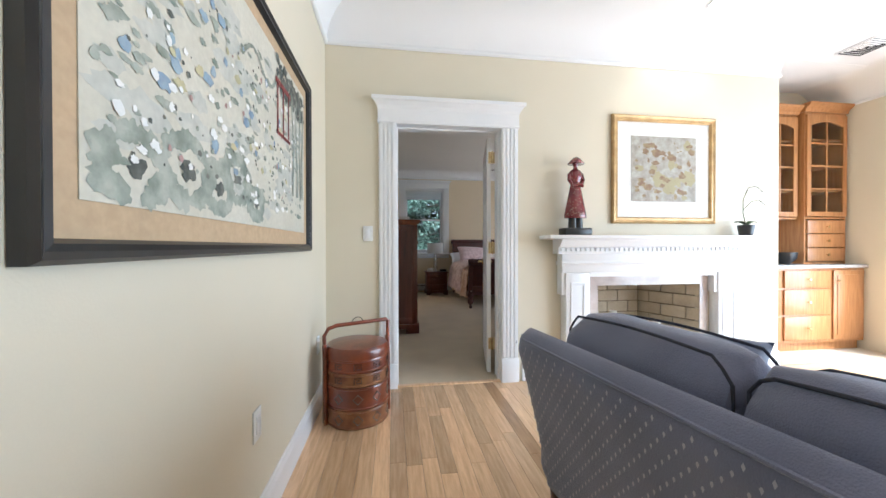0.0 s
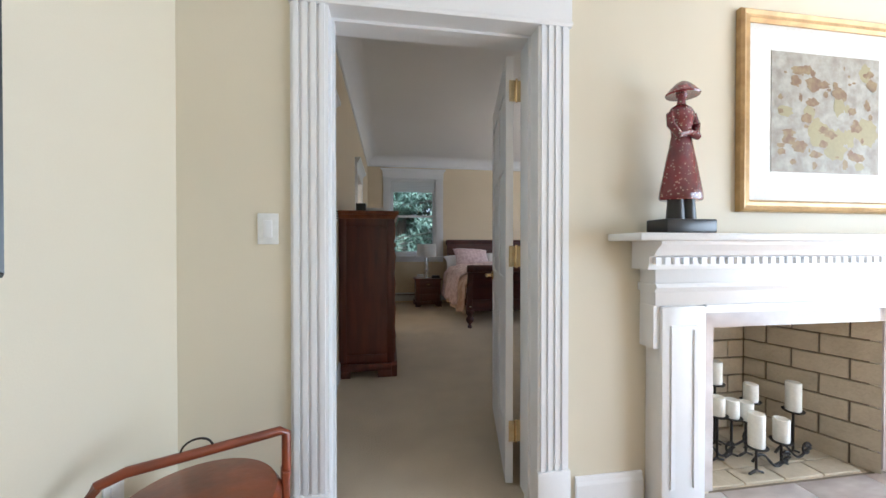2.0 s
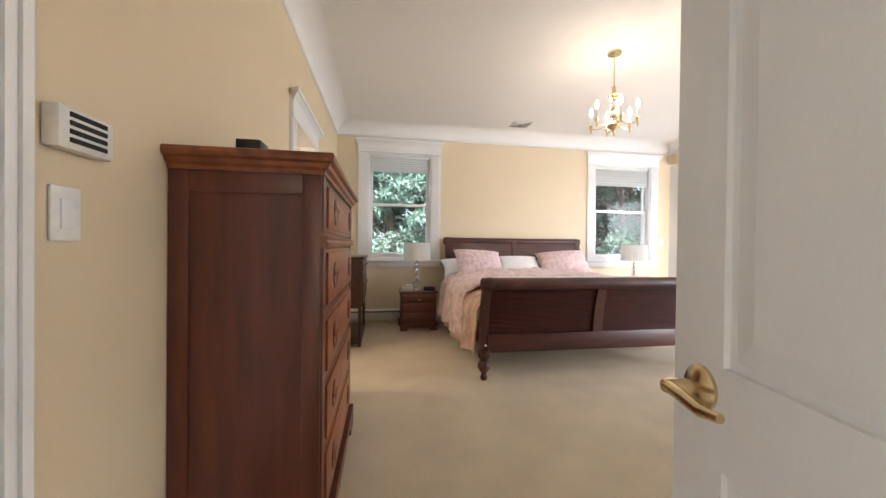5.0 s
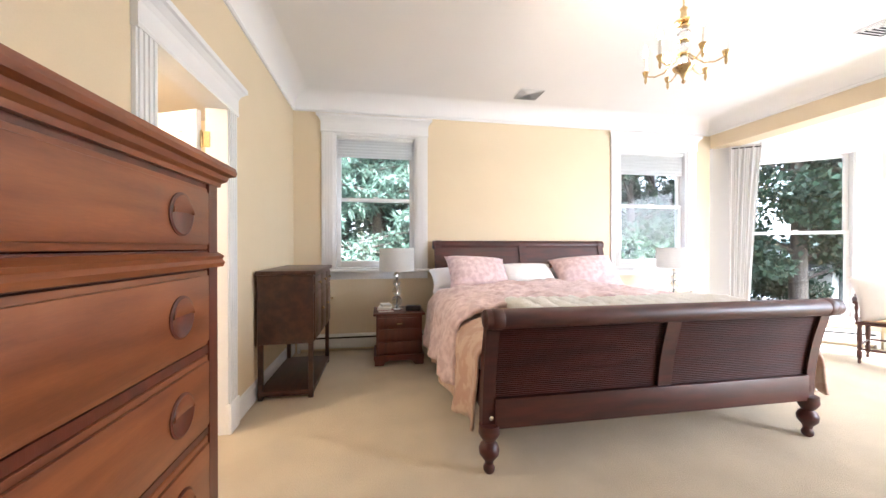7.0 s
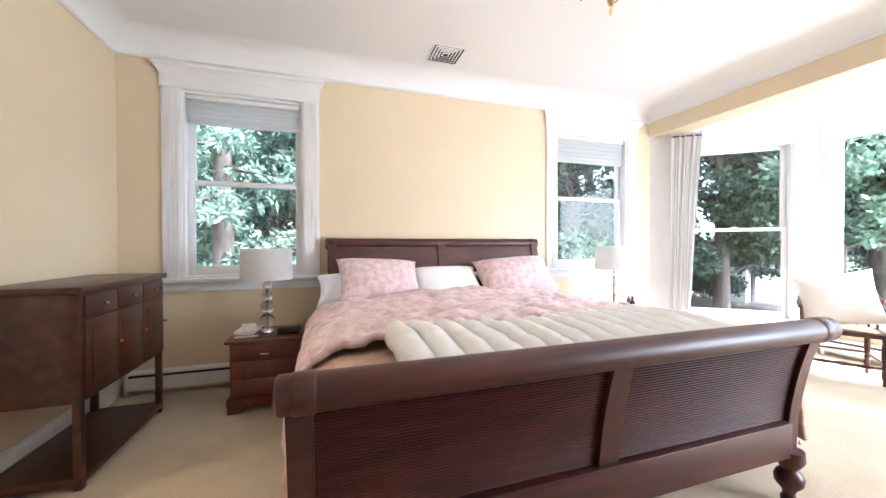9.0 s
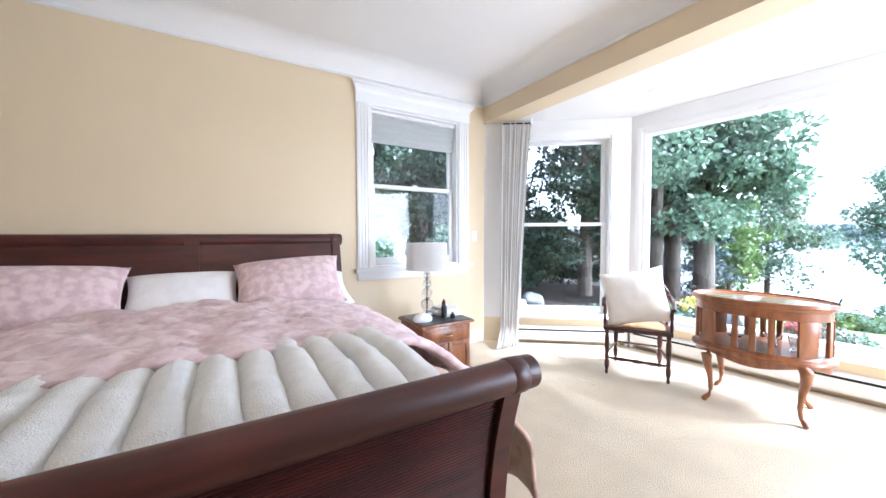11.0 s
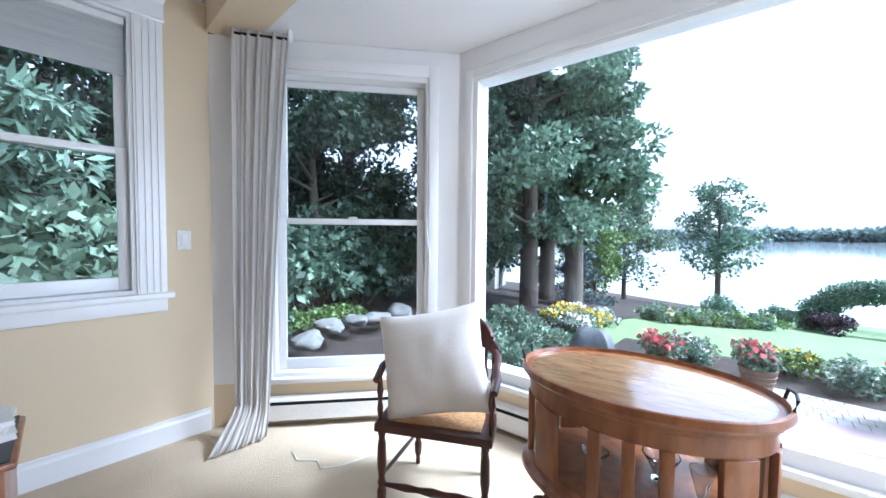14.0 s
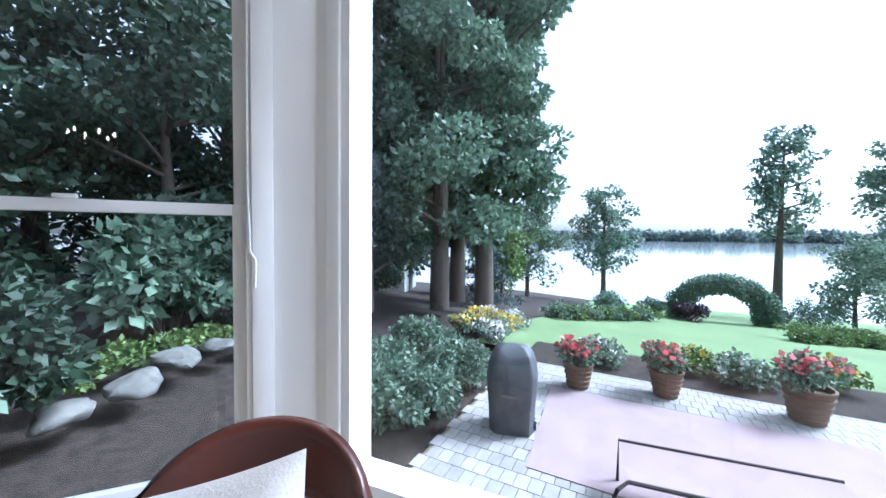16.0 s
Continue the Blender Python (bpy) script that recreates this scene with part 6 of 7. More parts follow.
def orchid(m):
    o = thing("orchid", m, "white orchid in a small black pot on mantel", "plant")
    part("pot", lathe([(0.045, 0), (0.05, 0.004), (0.065, 0.09), (0.062, 0.095), (0.056, 0.085)], 20), M_BLACK, o)
    for k, a in enumerate((0.2, 1.9, 3.3, 4.8)):
        part("leaf", grid(8, 3, lambda u, v, a=a: (math.cos(a) * 0.15 * u - math.sin(a) * (v - 0.5) * 0.055 * math.sin(math.pi * min(1, u + 0.1)), math.sin(a) * 0.07 * u + math.cos(a) * (v - 0.5) * 0.05 * math.sin(math.pi * min(1, u + 0.1)), 0.09 + 0.05 * math.sin(u * 2.4) - 0.02 * u)), M_STEM, o)
    for s, top in ((0.0, 0.42), (0.03, 0.3)):
        stem = part("stem", tube([(0, 0, 0.08), (-0.03, 0, 0.2), (-0.03, 0, top * 0.75), (0.02 + s, 0, top), (0.1 + s, 0, top + 0.02), (0.17 + s, 0, top - 0.03)], 0.004, 6), M_STEM, o)
        for k in range(6):
            x, z = 0.03 + s + k * 0.026, top + 0.015 - 0.0025 * k * k * 0.5
            bm = bmesh.new()
            for j in range(5):
                a = 2 * math.pi * j / 5 + k
                lathe([(0.001, -0.002), (0.02, 0.0), (0.001, 0.002)], 8, bm, at=(x + 0.02 * math.cos(a), -0.01 + 0.01 * math.cos(k), z - 0.01 + 0.02 * math.sin(a)), sy=0.4)
            part("flower", bm, M_ORCHID, stem, "white orchid flower")


orchid(pose(2.73, LY - 0.11, 1.2125))


# ---- living room: oak cabinets in the alcove ----
def knob(parent, x, y, z):
    part("knob", lathe([(0.006, 0), (0.005, 0.012), (0.013, 0.02), (0.011, 0.028)], 12), M_BRASS, parent).matrix_local = pose(x, y, z, 90)


def panel_front(name, parent, x0, x1, z0, z1, y):
    d = part(name, boxes((x0, x1, y - 0.018, y, z0, z1), (x0 + 0.045, x1 - 0.045, y - 0.024, y - 0.018, z0 + 0.045, z1 - 0.045), bevel=0.004), M_OAKCAB, parent)
    return d


def base_cabinet(x0, x1, drawers, label):
    c = thing("oak_base_cabinet", ORIGIN, label, "cabinet", "oak cabinets")
    part("body", box(x0, x1, 2.50, 2.985, 0.1, 0.885), M_OAKCAB, c, smooth=False)
    part("toe_kick", box(x0, x1, 2.55, 2.98, 0.001, 0.1), M_OAKCAB, c, smooth=False)
    if drawers:
        for z0, z1 in ((0.13, 0.38), (0.40, 0.66), (0.68, 0.86)):
            d = part("drawer", box(x0 + 0.02, x1 - 0.02, 2.482, 2.50, z0, z1, bevel=0.005), M_OAKCAB, c)
            knob(d, (x0 + x1) / 2, 2.482, (z0 + z1) / 2)
    else:
        d = panel_front("cabinet_door", c, x0 + 0.02, x1 - 0.02, 0.13, 0.86, 2.50)
        knob(d, x0 + 0.05, 2.476, 0.75)


base_cabinet(3.21, 3.66, True, "golden oak base cabinet with three drawers")
base_cabinet(3.66, 4.27, True, "wide golden oak base cabinet with three drawers")
base_cabinet(4.27, 4.70, False, "golden oak base cabinet with a panelled door")
solid("counter", box(3.205, 4.712, 2.465, 2.985, 0.886, 0.92, bevel=0.006), mat("grey_counter", (0.45, 0.44, 0.43), (0.36, 0.35, 0.34), scale=30, rough=0.25), ORIGIN, "grey stone counter on the oak cabinets", "counter")


def upper_cabinet(x0, x1, y0, z0, z1, drawers, label):
    c = thing("oak_upper_cabinet", ORIGIN, label, "cabinet", "oak cabinets")
    part("body", boxes((x0, x0 + 0.02, y0, 2.985, z0, z1), (x1 - 0.02, x1, y0, 2.985, z0, z1), (x0 + 0.02, x1 - 0.02, 2.97, 2.985, z0, z1), (x0 + 0.02, x1 - 0.02, y0, 2.97, z0, z0 + 0.02), (x0 + 0.02, x1 - 0.02, y0, 2.97, z1 - 0.02, z1)), M_OAKCAB, c, smooth=False)
    zs = z0 + 0.02
    if drawers:
        for k in range(3):
            d = part("drawer", box(x0 + 0.03, x1 - 0.03, y0 - 0.016, y0 + 0.2, zs + 0.01 + k * 0.155, zs + 0.155 + k * 0.155, bevel=0.004), M_OAKCAB, c)
            knob(d, (x0 + x1) / 2, y0 - 0.016, zs + 0.083 + k * 0.155)
        zs += 0.48
        part("rail", box(x0 + 0.02, x1 - 0.02, y0, 2.97, zs, zs + 0.02), M_OAKCAB, c, smooth=False)
        zs += 0.02
    for k in range(1, 4):
        part("shelf", box(x0 + 0.02, x1 - 0.02, y0 + 0.04, 2.97, zs + k * (z1 - zs) / 4, zs + k * (z1 - zs) / 4 + 0.015), M_OAKCAB, c, smooth=False)
    a, b, e, f = x0 + 0.012, x1 - 0.012, zs + 0.01, z1 - 0.03
    rows = [(a, a + 0.05, y0 - 0.02, y0, e, f), (b - 0.05, b, y0 - 0.02, y0, e, f), (a + 0.05, b - 0.05, y0 - 0.02, y0, e, e + 0.05), (a + 0.05, b - 0.05, y0 - 0.02, y0, f - 0.06, f)]
    m = (a + b) / 2
    rows.append((m - 0.008, m + 0.008, y0 - 0.016, y0 - 0.004, e + 0.05, f - 0.06))
    for k in range(1, 4):
        z = e + 0.05 + k * (f - e - 0.11) / 4
        rows.append((a + 0.05, b - 0.05, y0 - 0.015, y0 - 0.005, z - 0.008, z + 0.008))
    d = part("glass_door", boxes(*rows), M_OAKCAB, c, smooth=False)
    part("arch", extrude([(a + 0.05, f - 0.06), (a + 0.05, f - 0.12)] + [(a + 0.05 + (b - a - 0.1) * t, f - 0.12 + 0.05 * math.sin(math.pi * t)) for t in (0.15, 0.3, 0.5, 0.7, 0.85)] + [(b - 0.05, f - 0.12), (b - 0.05, f - 0.06)], y0 - 0.019, y0 - 0.003, "y"), M_OAKCAB, d, smooth=False)
    part("pane", box(a + 0.045, b - 0.045, y0 - 0.011, y0 - 0.008, e + 0.045, f - 0.055), M_GLASS, d, smooth=False).visible_shadow = False
    part("cornice", extrude([(2.985, z1), (y0 - 0.02, z1), (y0 - 0.03, z1 + 0.03), (y0 - 0.075, z1 + 0.07), (y0 - 0.08, z1 + 0.09), (2.985, z1 + 0.09)], x0 - 0.02 if drawers else x0, x1), M_OAKCAB, c, smooth=False)


upper_cabinet(3.66, 4.13, 2.72, 1.42, 2.58, False, "golden oak wall cabinet with a glazed arched door")
upper_cabinet(3.215, 3.655, 2.72, 1.42, 2.58, False, "golden oak wall cabinet with a glazed arched door")
upper_cabinet(4.15, 4.70, 2.66, 0.921, 2.60, True, "golden oak tower with glazed door over three drawers")
solid("bowl", lathe([(0.05, 0), (0.055, 0.01), (0.1, 0.06), (0.11, 0.13), (0.1, 0.13), (0.02, 0.02)], 20), M_BLACK, pose(3.95, 2.7, 0.921), "dark bowl on the grey counter", "bowl")


# ---- living room: sofa seen from behind ----
def sofa(m):
    s = thing("sofa", m, "slate blue flecked sofa with loose back cushions", "sofa")
    L, H = 2.2, 0.79
    bm = bmesh.new()
    # the back: leans outwards to its top, rounded along its upper edge and at its far end
    def back(u, v):
        y = L * u
        a = v * 2.0
        if a < 1:
            z, x = 0.12 + (H - 0.16) * a, -0.15 + 0.15 * a ** 1.2
        else:
            t = (a - 1)
            z, x = H - 0.04 + 0.04 * math.sin(min(1, t * 2) * math.pi / 2 if t < 0.5 else math.pi / 2), -0.02 - 0.11 * t
            if t > 0.5:
                z = H - (t - 0.5) * 0.5
        end = max(0, 1 - u * 22)
        return (x - 0.06 * end * end, y + 0.0, z - 0.03 * end * end)
    grid(60, 30, back, bm)
    bk = part("back", bm, M_SOFA, s)
    so = bk.modifiers.new("thickness", "SOLIDIFY")
    so.thickness = 0.05
    part("seat_base", box(-0.95, -0.16, 0.02, L, 0.12, 0.4, bevel=0.03), M_SOFA, s)
    part("arm", box(-0.93, -0.14, 0.0, 0.17, 0.12, 0.62, bevel=0.06), M_SOFA, s)
    part("arm", box(-0.93, -0.14, L - 0.17, L, 0.12, 0.62, bevel=0.06), M_SOFA, s)
    for k in range(2):
        y0 = 0.18 + k * 0.92
        part("seat_cushion", box(-0.95, -0.3, y0, y0 + 0.91, 0.4, 0.54, bevel=0.05), M_SOFA, s)
    for x in (-0.9, -0.2):
        for y in (0.08, L - 0.08):
            part("leg", lathe([(0.025, 0.001), (0.035, 0.12)], 12, at=(x, y, 0)), M_WALNUT, s)
    part("piping", tube([(-0.012, 0.12 + (L - 0.15) * k / 30, H - 0.036) for k in range(31)], 0.006, 6), M_SOFA, s)
    # woven flecks in slanting rows over the back
    fl = bmesh.new()
    for i in range(24):
        for j in range(46):
            z = 0.16 + i * 0.027
            y = 0.03 + j * 0.048 + (i % 2) * 0.024
            a = (z - 0.12) / (H - 0.16)
            if z > H - 0.06:
                continue
            x = -0.15 + 0.15 * a ** 1.2 - 0.06 * max(0, 1 - y / L * 22) ** 2 + 0.0015
            vs = [fl.verts.new((x + 0.0, y + p, z + q)) for p, q in ((-0.004, 0), (0, -0.009), (0.004, 0), (0, 0.009))]
            fl.faces.new(vs)
    tagged(part("woven_flecks", fl, M_SOFADOT, s, smooth=False), kind="stuff")
    return s


SOFA = pose(0.125, 0.785, 0, 0, 0, 188.6)
sofa(SOFA)
for k, y in enumerate((0.17, 0.80, 1.43)):
    cw = 0.62
    bm = box(-0.40, -0.14, y, y + cw, 0.545, 0.86)
    bmesh.ops.subdivide_edges(bm, edges=bm.edges[:], cuts=11, use_grid_fill=True)
    mid = Vector((-0.27, y + cw / 2, 0.70))
    for v in bm.verts:
        d = v.co - mid
        a, b, c = abs(d.x) / 0.13, abs(d.y) / (cw / 2), abs(d.z) / 0.1575
        r = 1 - 0.12 * max(0, a + b - 1.35) * 0.6
        v.co = mid + Vector((d.x * (1.1 - 0.5 * c ** 3 - 0.3 * b ** 4), d.y * r * (1 - 0.05 * c ** 4), d.z * (1.03 - 0.10 * b ** 4 - 0.12 * a ** 3)))
        v.co += Vector((0.01, 0, 0.014)) * noise.noise(v.co * 7 + Vector((k, 0, 0)))
        v.co.z += 0.012 * (k == 0)
    cu = thing("back_cushion", SOFA, "plump slate blue back cushion with dark piping on sofa", "cushion", "sofa cushions")
    part("cover", bm, M_SOFA, cu)
    for fx in (-0.365, -0.185):
        loop = [(fx, y + 0.012, 0.60), (fx, y + 0.012, 0.80), (fx, y + 0.035, 0.832)] + [(fx, y + 0.06 + (cw - 0.12) * q / 8, 0.845 + 0.012 * math.sin(math.pi * q / 8) + 0.012 * (k == 0)) for q in range(9)] + [(fx, y + cw - 0.035, 0.832), (fx, y + cw - 0.012, 0.80), (fx, y + cw - 0.012, 0.60)]
        part("piping", tube(loop, 0.0045, 6), M_PIPING, cu, "dark corded piping")
pillow("throw_pillow", SOFA @ pose(-0.54, 0.42, 0.66, 0, 50, 24), 0.36, 0.38, 0.16, M_PILLOWB, "blue satin throw pillow on the sofa", 20, "cushion")

# ---- living room: oak strip floor ----
SW = 0.083
boards = {}
M_OAKDARK = mat("brown_oak_strip", (0.40, 0.25, 0.13), (0.30, 0.17, 0.08), scale=7, rough=0.3, bump=0.05, bscale=40, stretch=(9, 0.7, 9), detail=6, rand=0.15, coat=0.25)
rnd = random.Random(3)
rest = bmesh.new()
oak_group = thing("oak_floor", ORIGIN, "honey oak strip floor with a satin finish", "floor", kind="structure")
x = LX
while x < RX:
    y = -4.0 - rnd.uniform(0, 0.9)
    while y < LY - 0.02:
        ln = rnd.choice((0.6, 0.9, 1.2, 1.5))
        y0, y1 = max(y, -4.0), min(y + ln, LY - 0.001)
        if x < 0.95 and y1 > -0.7 and y1 - y0 > 0.02:
            dark = x < 0.43 < x + SW
            key = (round(y1 - y0, 2), dark)
            if key not in boards:
                boards[key] = mesh_from("plank", box(0.0006, SW - 0.0006, 0.0006, y1 - y0 - 0.0006, -0.012, 0, bevel=0.0012), M_OAKDARK if dark else M_OAK)
            b = new("plank", boards[key])
            b.parent = oak_group
            b.location = (x, y0, 0)
        elif y1 - y0 > 0.02:
            bm_box(rest, x + 0.0006, x + SW - 0.0006, y0 + 0.0006, y1 - 0.0006, -0.012, 0)
        y += ln
    x += SW
tagged(part("planks", rest, M_OAK, oak_group, smooth=False), kind="stuff")


# ---- garden ----
def ground_z(x, y):
    z = -1.25
    if y > 9:
        z += 0.45 * min(1, (y - 9) / 3)
    if x > 14:
        z -= 0.125 * min(x - 14, 30)
    if 4 < x < 9 and y > 9:
        z += 0.1
    return z


def strip(name, f, nx, ny, material, label):
    return solid(name, grid(nx, ny, f), material, ORIGIN, label, "ground", kind="structure")


def gmap(x0, x1, y0, y1, up):
    return lambda u, v: (x0 + (x1 - x0) * u, y0 + (y1 - y0) * v, ground_z(x0 + (x1 - x0) * u, y0 + (y1 - y0) * v) + up)


far = grid(60, 60, lambda u, v: (-300 + 344 * u ** 0.7, -250 + 500 * v, ground_z(-300 + 344 * u ** 0.7, -250 + 500 * v) - 0.06))
solid("ground", far, M_SOIL, ORIGIN, "dark mulch ground around the house", "ground", kind="structure")
strip("lawn", gmap(13.2, 44, -40, 9.3, 0.0), 40, 30, M_GRASS, "mown green lawn that falls to the lake")
strip("mulch_bed", gmap(12.6, 14.1, -8, 8.0, 0.012), 8, 40, M_SOIL, "dark mulch bed along the patio's edge")
solid("water", box(43.5, 3000, -2500, 2500, -5.6, -5.2), M_WATER, ORIGIN, "pale still lake beyond the garden", "water", kind="structure", smooth=False)
solid("backdrop_far_bank", box(900, 3000, -2500, 2500, -5.3, -4.4), M_FARHAZE, ORIGIN, "low far shore across the lake", "shore", kind="structure", smooth=False)

# patio: pavers, rug
solid("patio", box(6.95, 12.75, -6, 8.1, -1.4, -1.262), M_MORTAR, ORIGIN, "sandy bed under the patio pavers", "patio", kind="structure", smooth=False)
pav = thing("paving", ORIGIN, "pale grey patio pavers in staggered rows", "paving", kind="structure")
pm = mesh_from("paver", box(0.004, 0.226, 0.004, 0.146, -0.03, 0, bevel=0.004), M_PAVER)
rest = bmesh.new()
cnt = 0
for i in range(25):
    for j in range(93):
        px, py = 7.0 + i * 0.23, -5.9 + j * 0.15 + (i % 2) * 0.075
        if 8.6 < px < 11.9 and 4.6 < py < 7.9 and not (9.6 < px < 11.0 and py < 6.6) and cnt < 290:
            b = new("paver", pm)
            b.parent = pav
            b.location = (px, py, -1.24)
            cnt += 1
        else:
            bm_box(rest, px + 0.004, px + 0.226, py + 0.004, py + 0.146, -1.27, -1.24)
tagged(part("pavers", rest, M_PAVER, pav, smooth=False), kind="stuff")
solid("outdoor_rug", extrude([(9.2, 6.95), (11.5, 7.15), (11.75, -1.5), (9.2, -1.5)], -1.238, -1.228, "z"), M_RUG, ORIGIN, "faded pink outdoor rug on the patio", "rug", smooth=False)


def foliage(centres, n, leaf, seed, squash=1.0, droop=0.3, aspect=0.6):
    """Many small leaves scattered over clumps: each row is x, y, z and a radius."""
    rng = np.random.default_rng(seed)
    c = np.array(centres, float)
    w = c[:, 3] ** 2
    pick = rng.choice(len(c), n, p=w / w.sum())
    d = rng.normal(size=(n, 3))
    d /= np.linalg.norm(d, axis=1)[:, None]
    r = c[pick, 3] * rng.uniform(0.35, 1.0, n) ** 0.45
    p = c[pick, :3] + d * r[:, None] * np.array([1, 1, squash])
    t = rng.normal(size=(n, 3)) + d * 0.8
    t[:, 2] -= droop
    t /= np.linalg.norm(t, axis=1)[:, None]
    s = np.cross(t, rng.normal(size=(n, 3)))
    s /= np.linalg.norm(s, axis=1)[:, None]
    ln = leaf * rng.uniform(0.6, 1.3, n)[:, None]
    v = np.stack([p, p + t * ln * 0.45 + s * ln * aspect * 0.5, p + t * ln, p + t * ln * 0.45 - s * ln * aspect * 0.5], 1).reshape(-1, 3)
    return v, np.arange(4 * n).reshape(n, 4)


def leaf_part(name, vf, material, parent):
    me = bpy.data.meshes.new(name)
    me.from_pydata(vf[0].tolist(), [], vf[1].tolist())
    me.materials.append(material)
    ob = new(name, me)
    ob.parent = parent
    return ob


def broad_tree(x, y, h, spread, n, leaf, seed, material, label, low=0.25, lean=0.0):
    rnd = random.Random(seed)
    z0 = ground_z(x, y) - 0.05
    t = thing("tree", pose(x, y, z0), label, "tree", "garden trees")
    bm = tube([(0, 0, 0), (0.05, 0.03, h * 0.3), (-0.05 + lean * 0.5, 0.05, h * 0.6), (lean, 0, h * 0.92)], [0.024 * h, 0.018 * h, 0.011 * h, 0.003 * h], 10)
    cs = []
    for k in range(34):
        f = low + (0.98 - low) * (k + rnd.random()) / 34
        a = rnd.uniform(0, 2 * math.pi)
        reach = spread * (0.35 + 0.65 * math.sin(math.pi * min(1, (f - low) / (1 - low) * 0.85 + 0.15))) * rnd.uniform(0.45, 1.0)
        e = Vector((reach * math.cos(a) + lean * f, reach * math.sin(a), h * f + reach * 0.12))
        tube([(lean * f * 0.8, 0, h * f - reach * 0.25), e * 0.6 + Vector((lean * f * 0.4, 0, h * f * 0.36)), e], [0.006 * h, 0.004 * h, 0.001 * h], 5, bm)
        for j in range(4):
            rnd.random()  # keeps the sequence of the crowns
            cs.append((e.x * rnd.uniform(0.45, 1.05) + rnd.uniform(-0.3, 0.3), e.y * rnd.uniform(0.45, 1.05) + rnd.uniform(-0.3, 0.3), e.z + rnd.uniform(-0.5, 0.4), spread * rnd.uniform(0.09, 0.24)))
    part("trunk", bm, M_BARK, t)
    leaf_part("crown", foliage(cs, n, leaf, seed, 0.75), material, t)
    return t


def conifer(x, y, h, spread, n, leaf, seed, material, label, low=0.1):
    rnd = random.Random(seed)
    z0 = ground_z(x, y) - 0.05
    t = thing("conifer", pose(x, y, z0), label, "tree", "garden trees")
    bm = tube([(0, 0, 0), (0, 0, h * 0.5), (0, 0, h)], [0.02 * h, 0.012 * h, 0.002 * h], 10)
    cs = []
    for k in range(70):
        f = low + (1 - low) * (k + rnd.random()) / 70
        a, reach = rnd.uniform(0, 2 * math.pi), spread * (1.02 - f) ** 0.8 * rnd.uniform(0.7, 1.1)
        e = Vector((reach * math.cos(a), reach * math.sin(a), h * f - reach * 0.18))
        tube([(0, 0, h * f), e], [0.004 * h, 0.001 * h], 4, bm)
        for j in range(1, 5):
            q = j / 4.2
            cs.append((e.x * q, e.y * q, h * f + (e.z - h * f) * q, 0.12 * spread * (1.25 - q * 0.5)))
    part("trunk", bm, M_BARK, t)
    leaf_part("crown", foliage(cs, n, leaf, seed, 0.4, 0.5, 0.28), material, t)
    return t


def shrub(x, y, w, h, n, leaf, seed, material, label, flowers=None, nf=0, name="shrub", z=None, wy=None):
    rnd = random.Random(seed)
    wy = wy or w
    t = thing(name, pose(x, y, ground_z(x, y) - 0.02 if z is None else z), label, "shrub", "garden shrubs")
    cs = []
    for k in range(22):
        a, r = rnd.uniform(0, 2 * math.pi), rnd.random() ** 0.5
        hh = h * (0.25 + 0.6 * rnd.random() * (1.1 - 0.6 * r))
        cs.append((w * 0.42 * r * math.cos(a), wy * 0.42 * r * math.sin(a), hh, min(w, h) * rnd.uniform(0.14, 0.26)))
    bm = bmesh.new()
    for c in cs[:9]:
        tube([(c[0] * 0.2, c[1] * 0.2, 0), (c[0] * 0.6, c[1] * 0.6, c[2] * 0.6), (c[0], c[1], c[2])], [0.02, 0.012, 0.004], 5, bm)
    part("stems", bm, M_BARK, t)
    leaf_part("leaves", foliage(cs, n, leaf, seed, 0.8), material, t)
    if nf:
        top = [(c[0], c[1], c[2] + c[3] * 0.5, c[3] * 0.9) for c in cs]
        leaf_part("flowers", foliage(top, nf, leaf * 1.1, seed + 1, 0.6, -0.4, 0.95), flowers, t)
    return t


def boulder(x, y, r, seed, sx=1.4, sz=0.6):
    bm = bmesh.new()
    bmesh.ops.create_icosphere(bm, subdivisions=3, radius=r)
    for v in bm.verts:
        v.co *= 1 + 0.55 * noise.noise(v.co * (1.6 / r) * 0.6 + Vector((seed, 0, 0))) + 0.08 * noise.noise(v.co * 5 / r)
        v.co.x *= sx
        v.co.z *= sz
    solid("boulder", bm, M_STONE, pose(x, y, ground_z(x, y) + r * sz * 0.45, 0, 0, seed * 40), "grey weathered boulder at the bed's edge", "boulder", "garden boulders")


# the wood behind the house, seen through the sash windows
broad_tree(9.6, 15.5, 8.0, 3.2, 15000, 0.2, 1, M_LEAFD, "leafy tree at the wood's edge, darkened as shaded", 0.08)
broad_tree(6.5, 17.0, 9.0, 3.6, 14000, 0.2, 2, M_LEAFD, "leafy tree at the wood's edge, darkened as shaded", 0.08)
broad_tree(12.2, 17.5, 10.0, 3.8, 14000, 0.2, 3, M_LEAFD, "leafy tree at the wood's edge, darkened as shaded", 0.08)
broad_tree(8.6, 20.5, 13.0, 5.0, 12000, 0.3, 4, M_LEAFD, "tall tree in the wood, darkened as shaded", 0.05)
broad_tree(14.5, 21.5, 14.0, 5.5, 12000, 0.3, 5, M_LEAFD, "tall tree in the wood, darkened as shaded", 0.05)
broad_tree(3.5, 20.0, 13.0, 5.0, 12000, 0.3, 6, M_LEAFD, "tall tree in the wood, darkened as shaded", 0.05)
conifer(-0.9, 12.6, 11.0, 2.9, 22000, 0.17, 207, M_NEEDLE, "feathery hemlock behind the house", 0.12)
conifer(1.6, 13.4, 12.0, 2.8, 20000, 0.17, 208, M_NEEDLE, "feathery hemlock behind the house", 0.12)
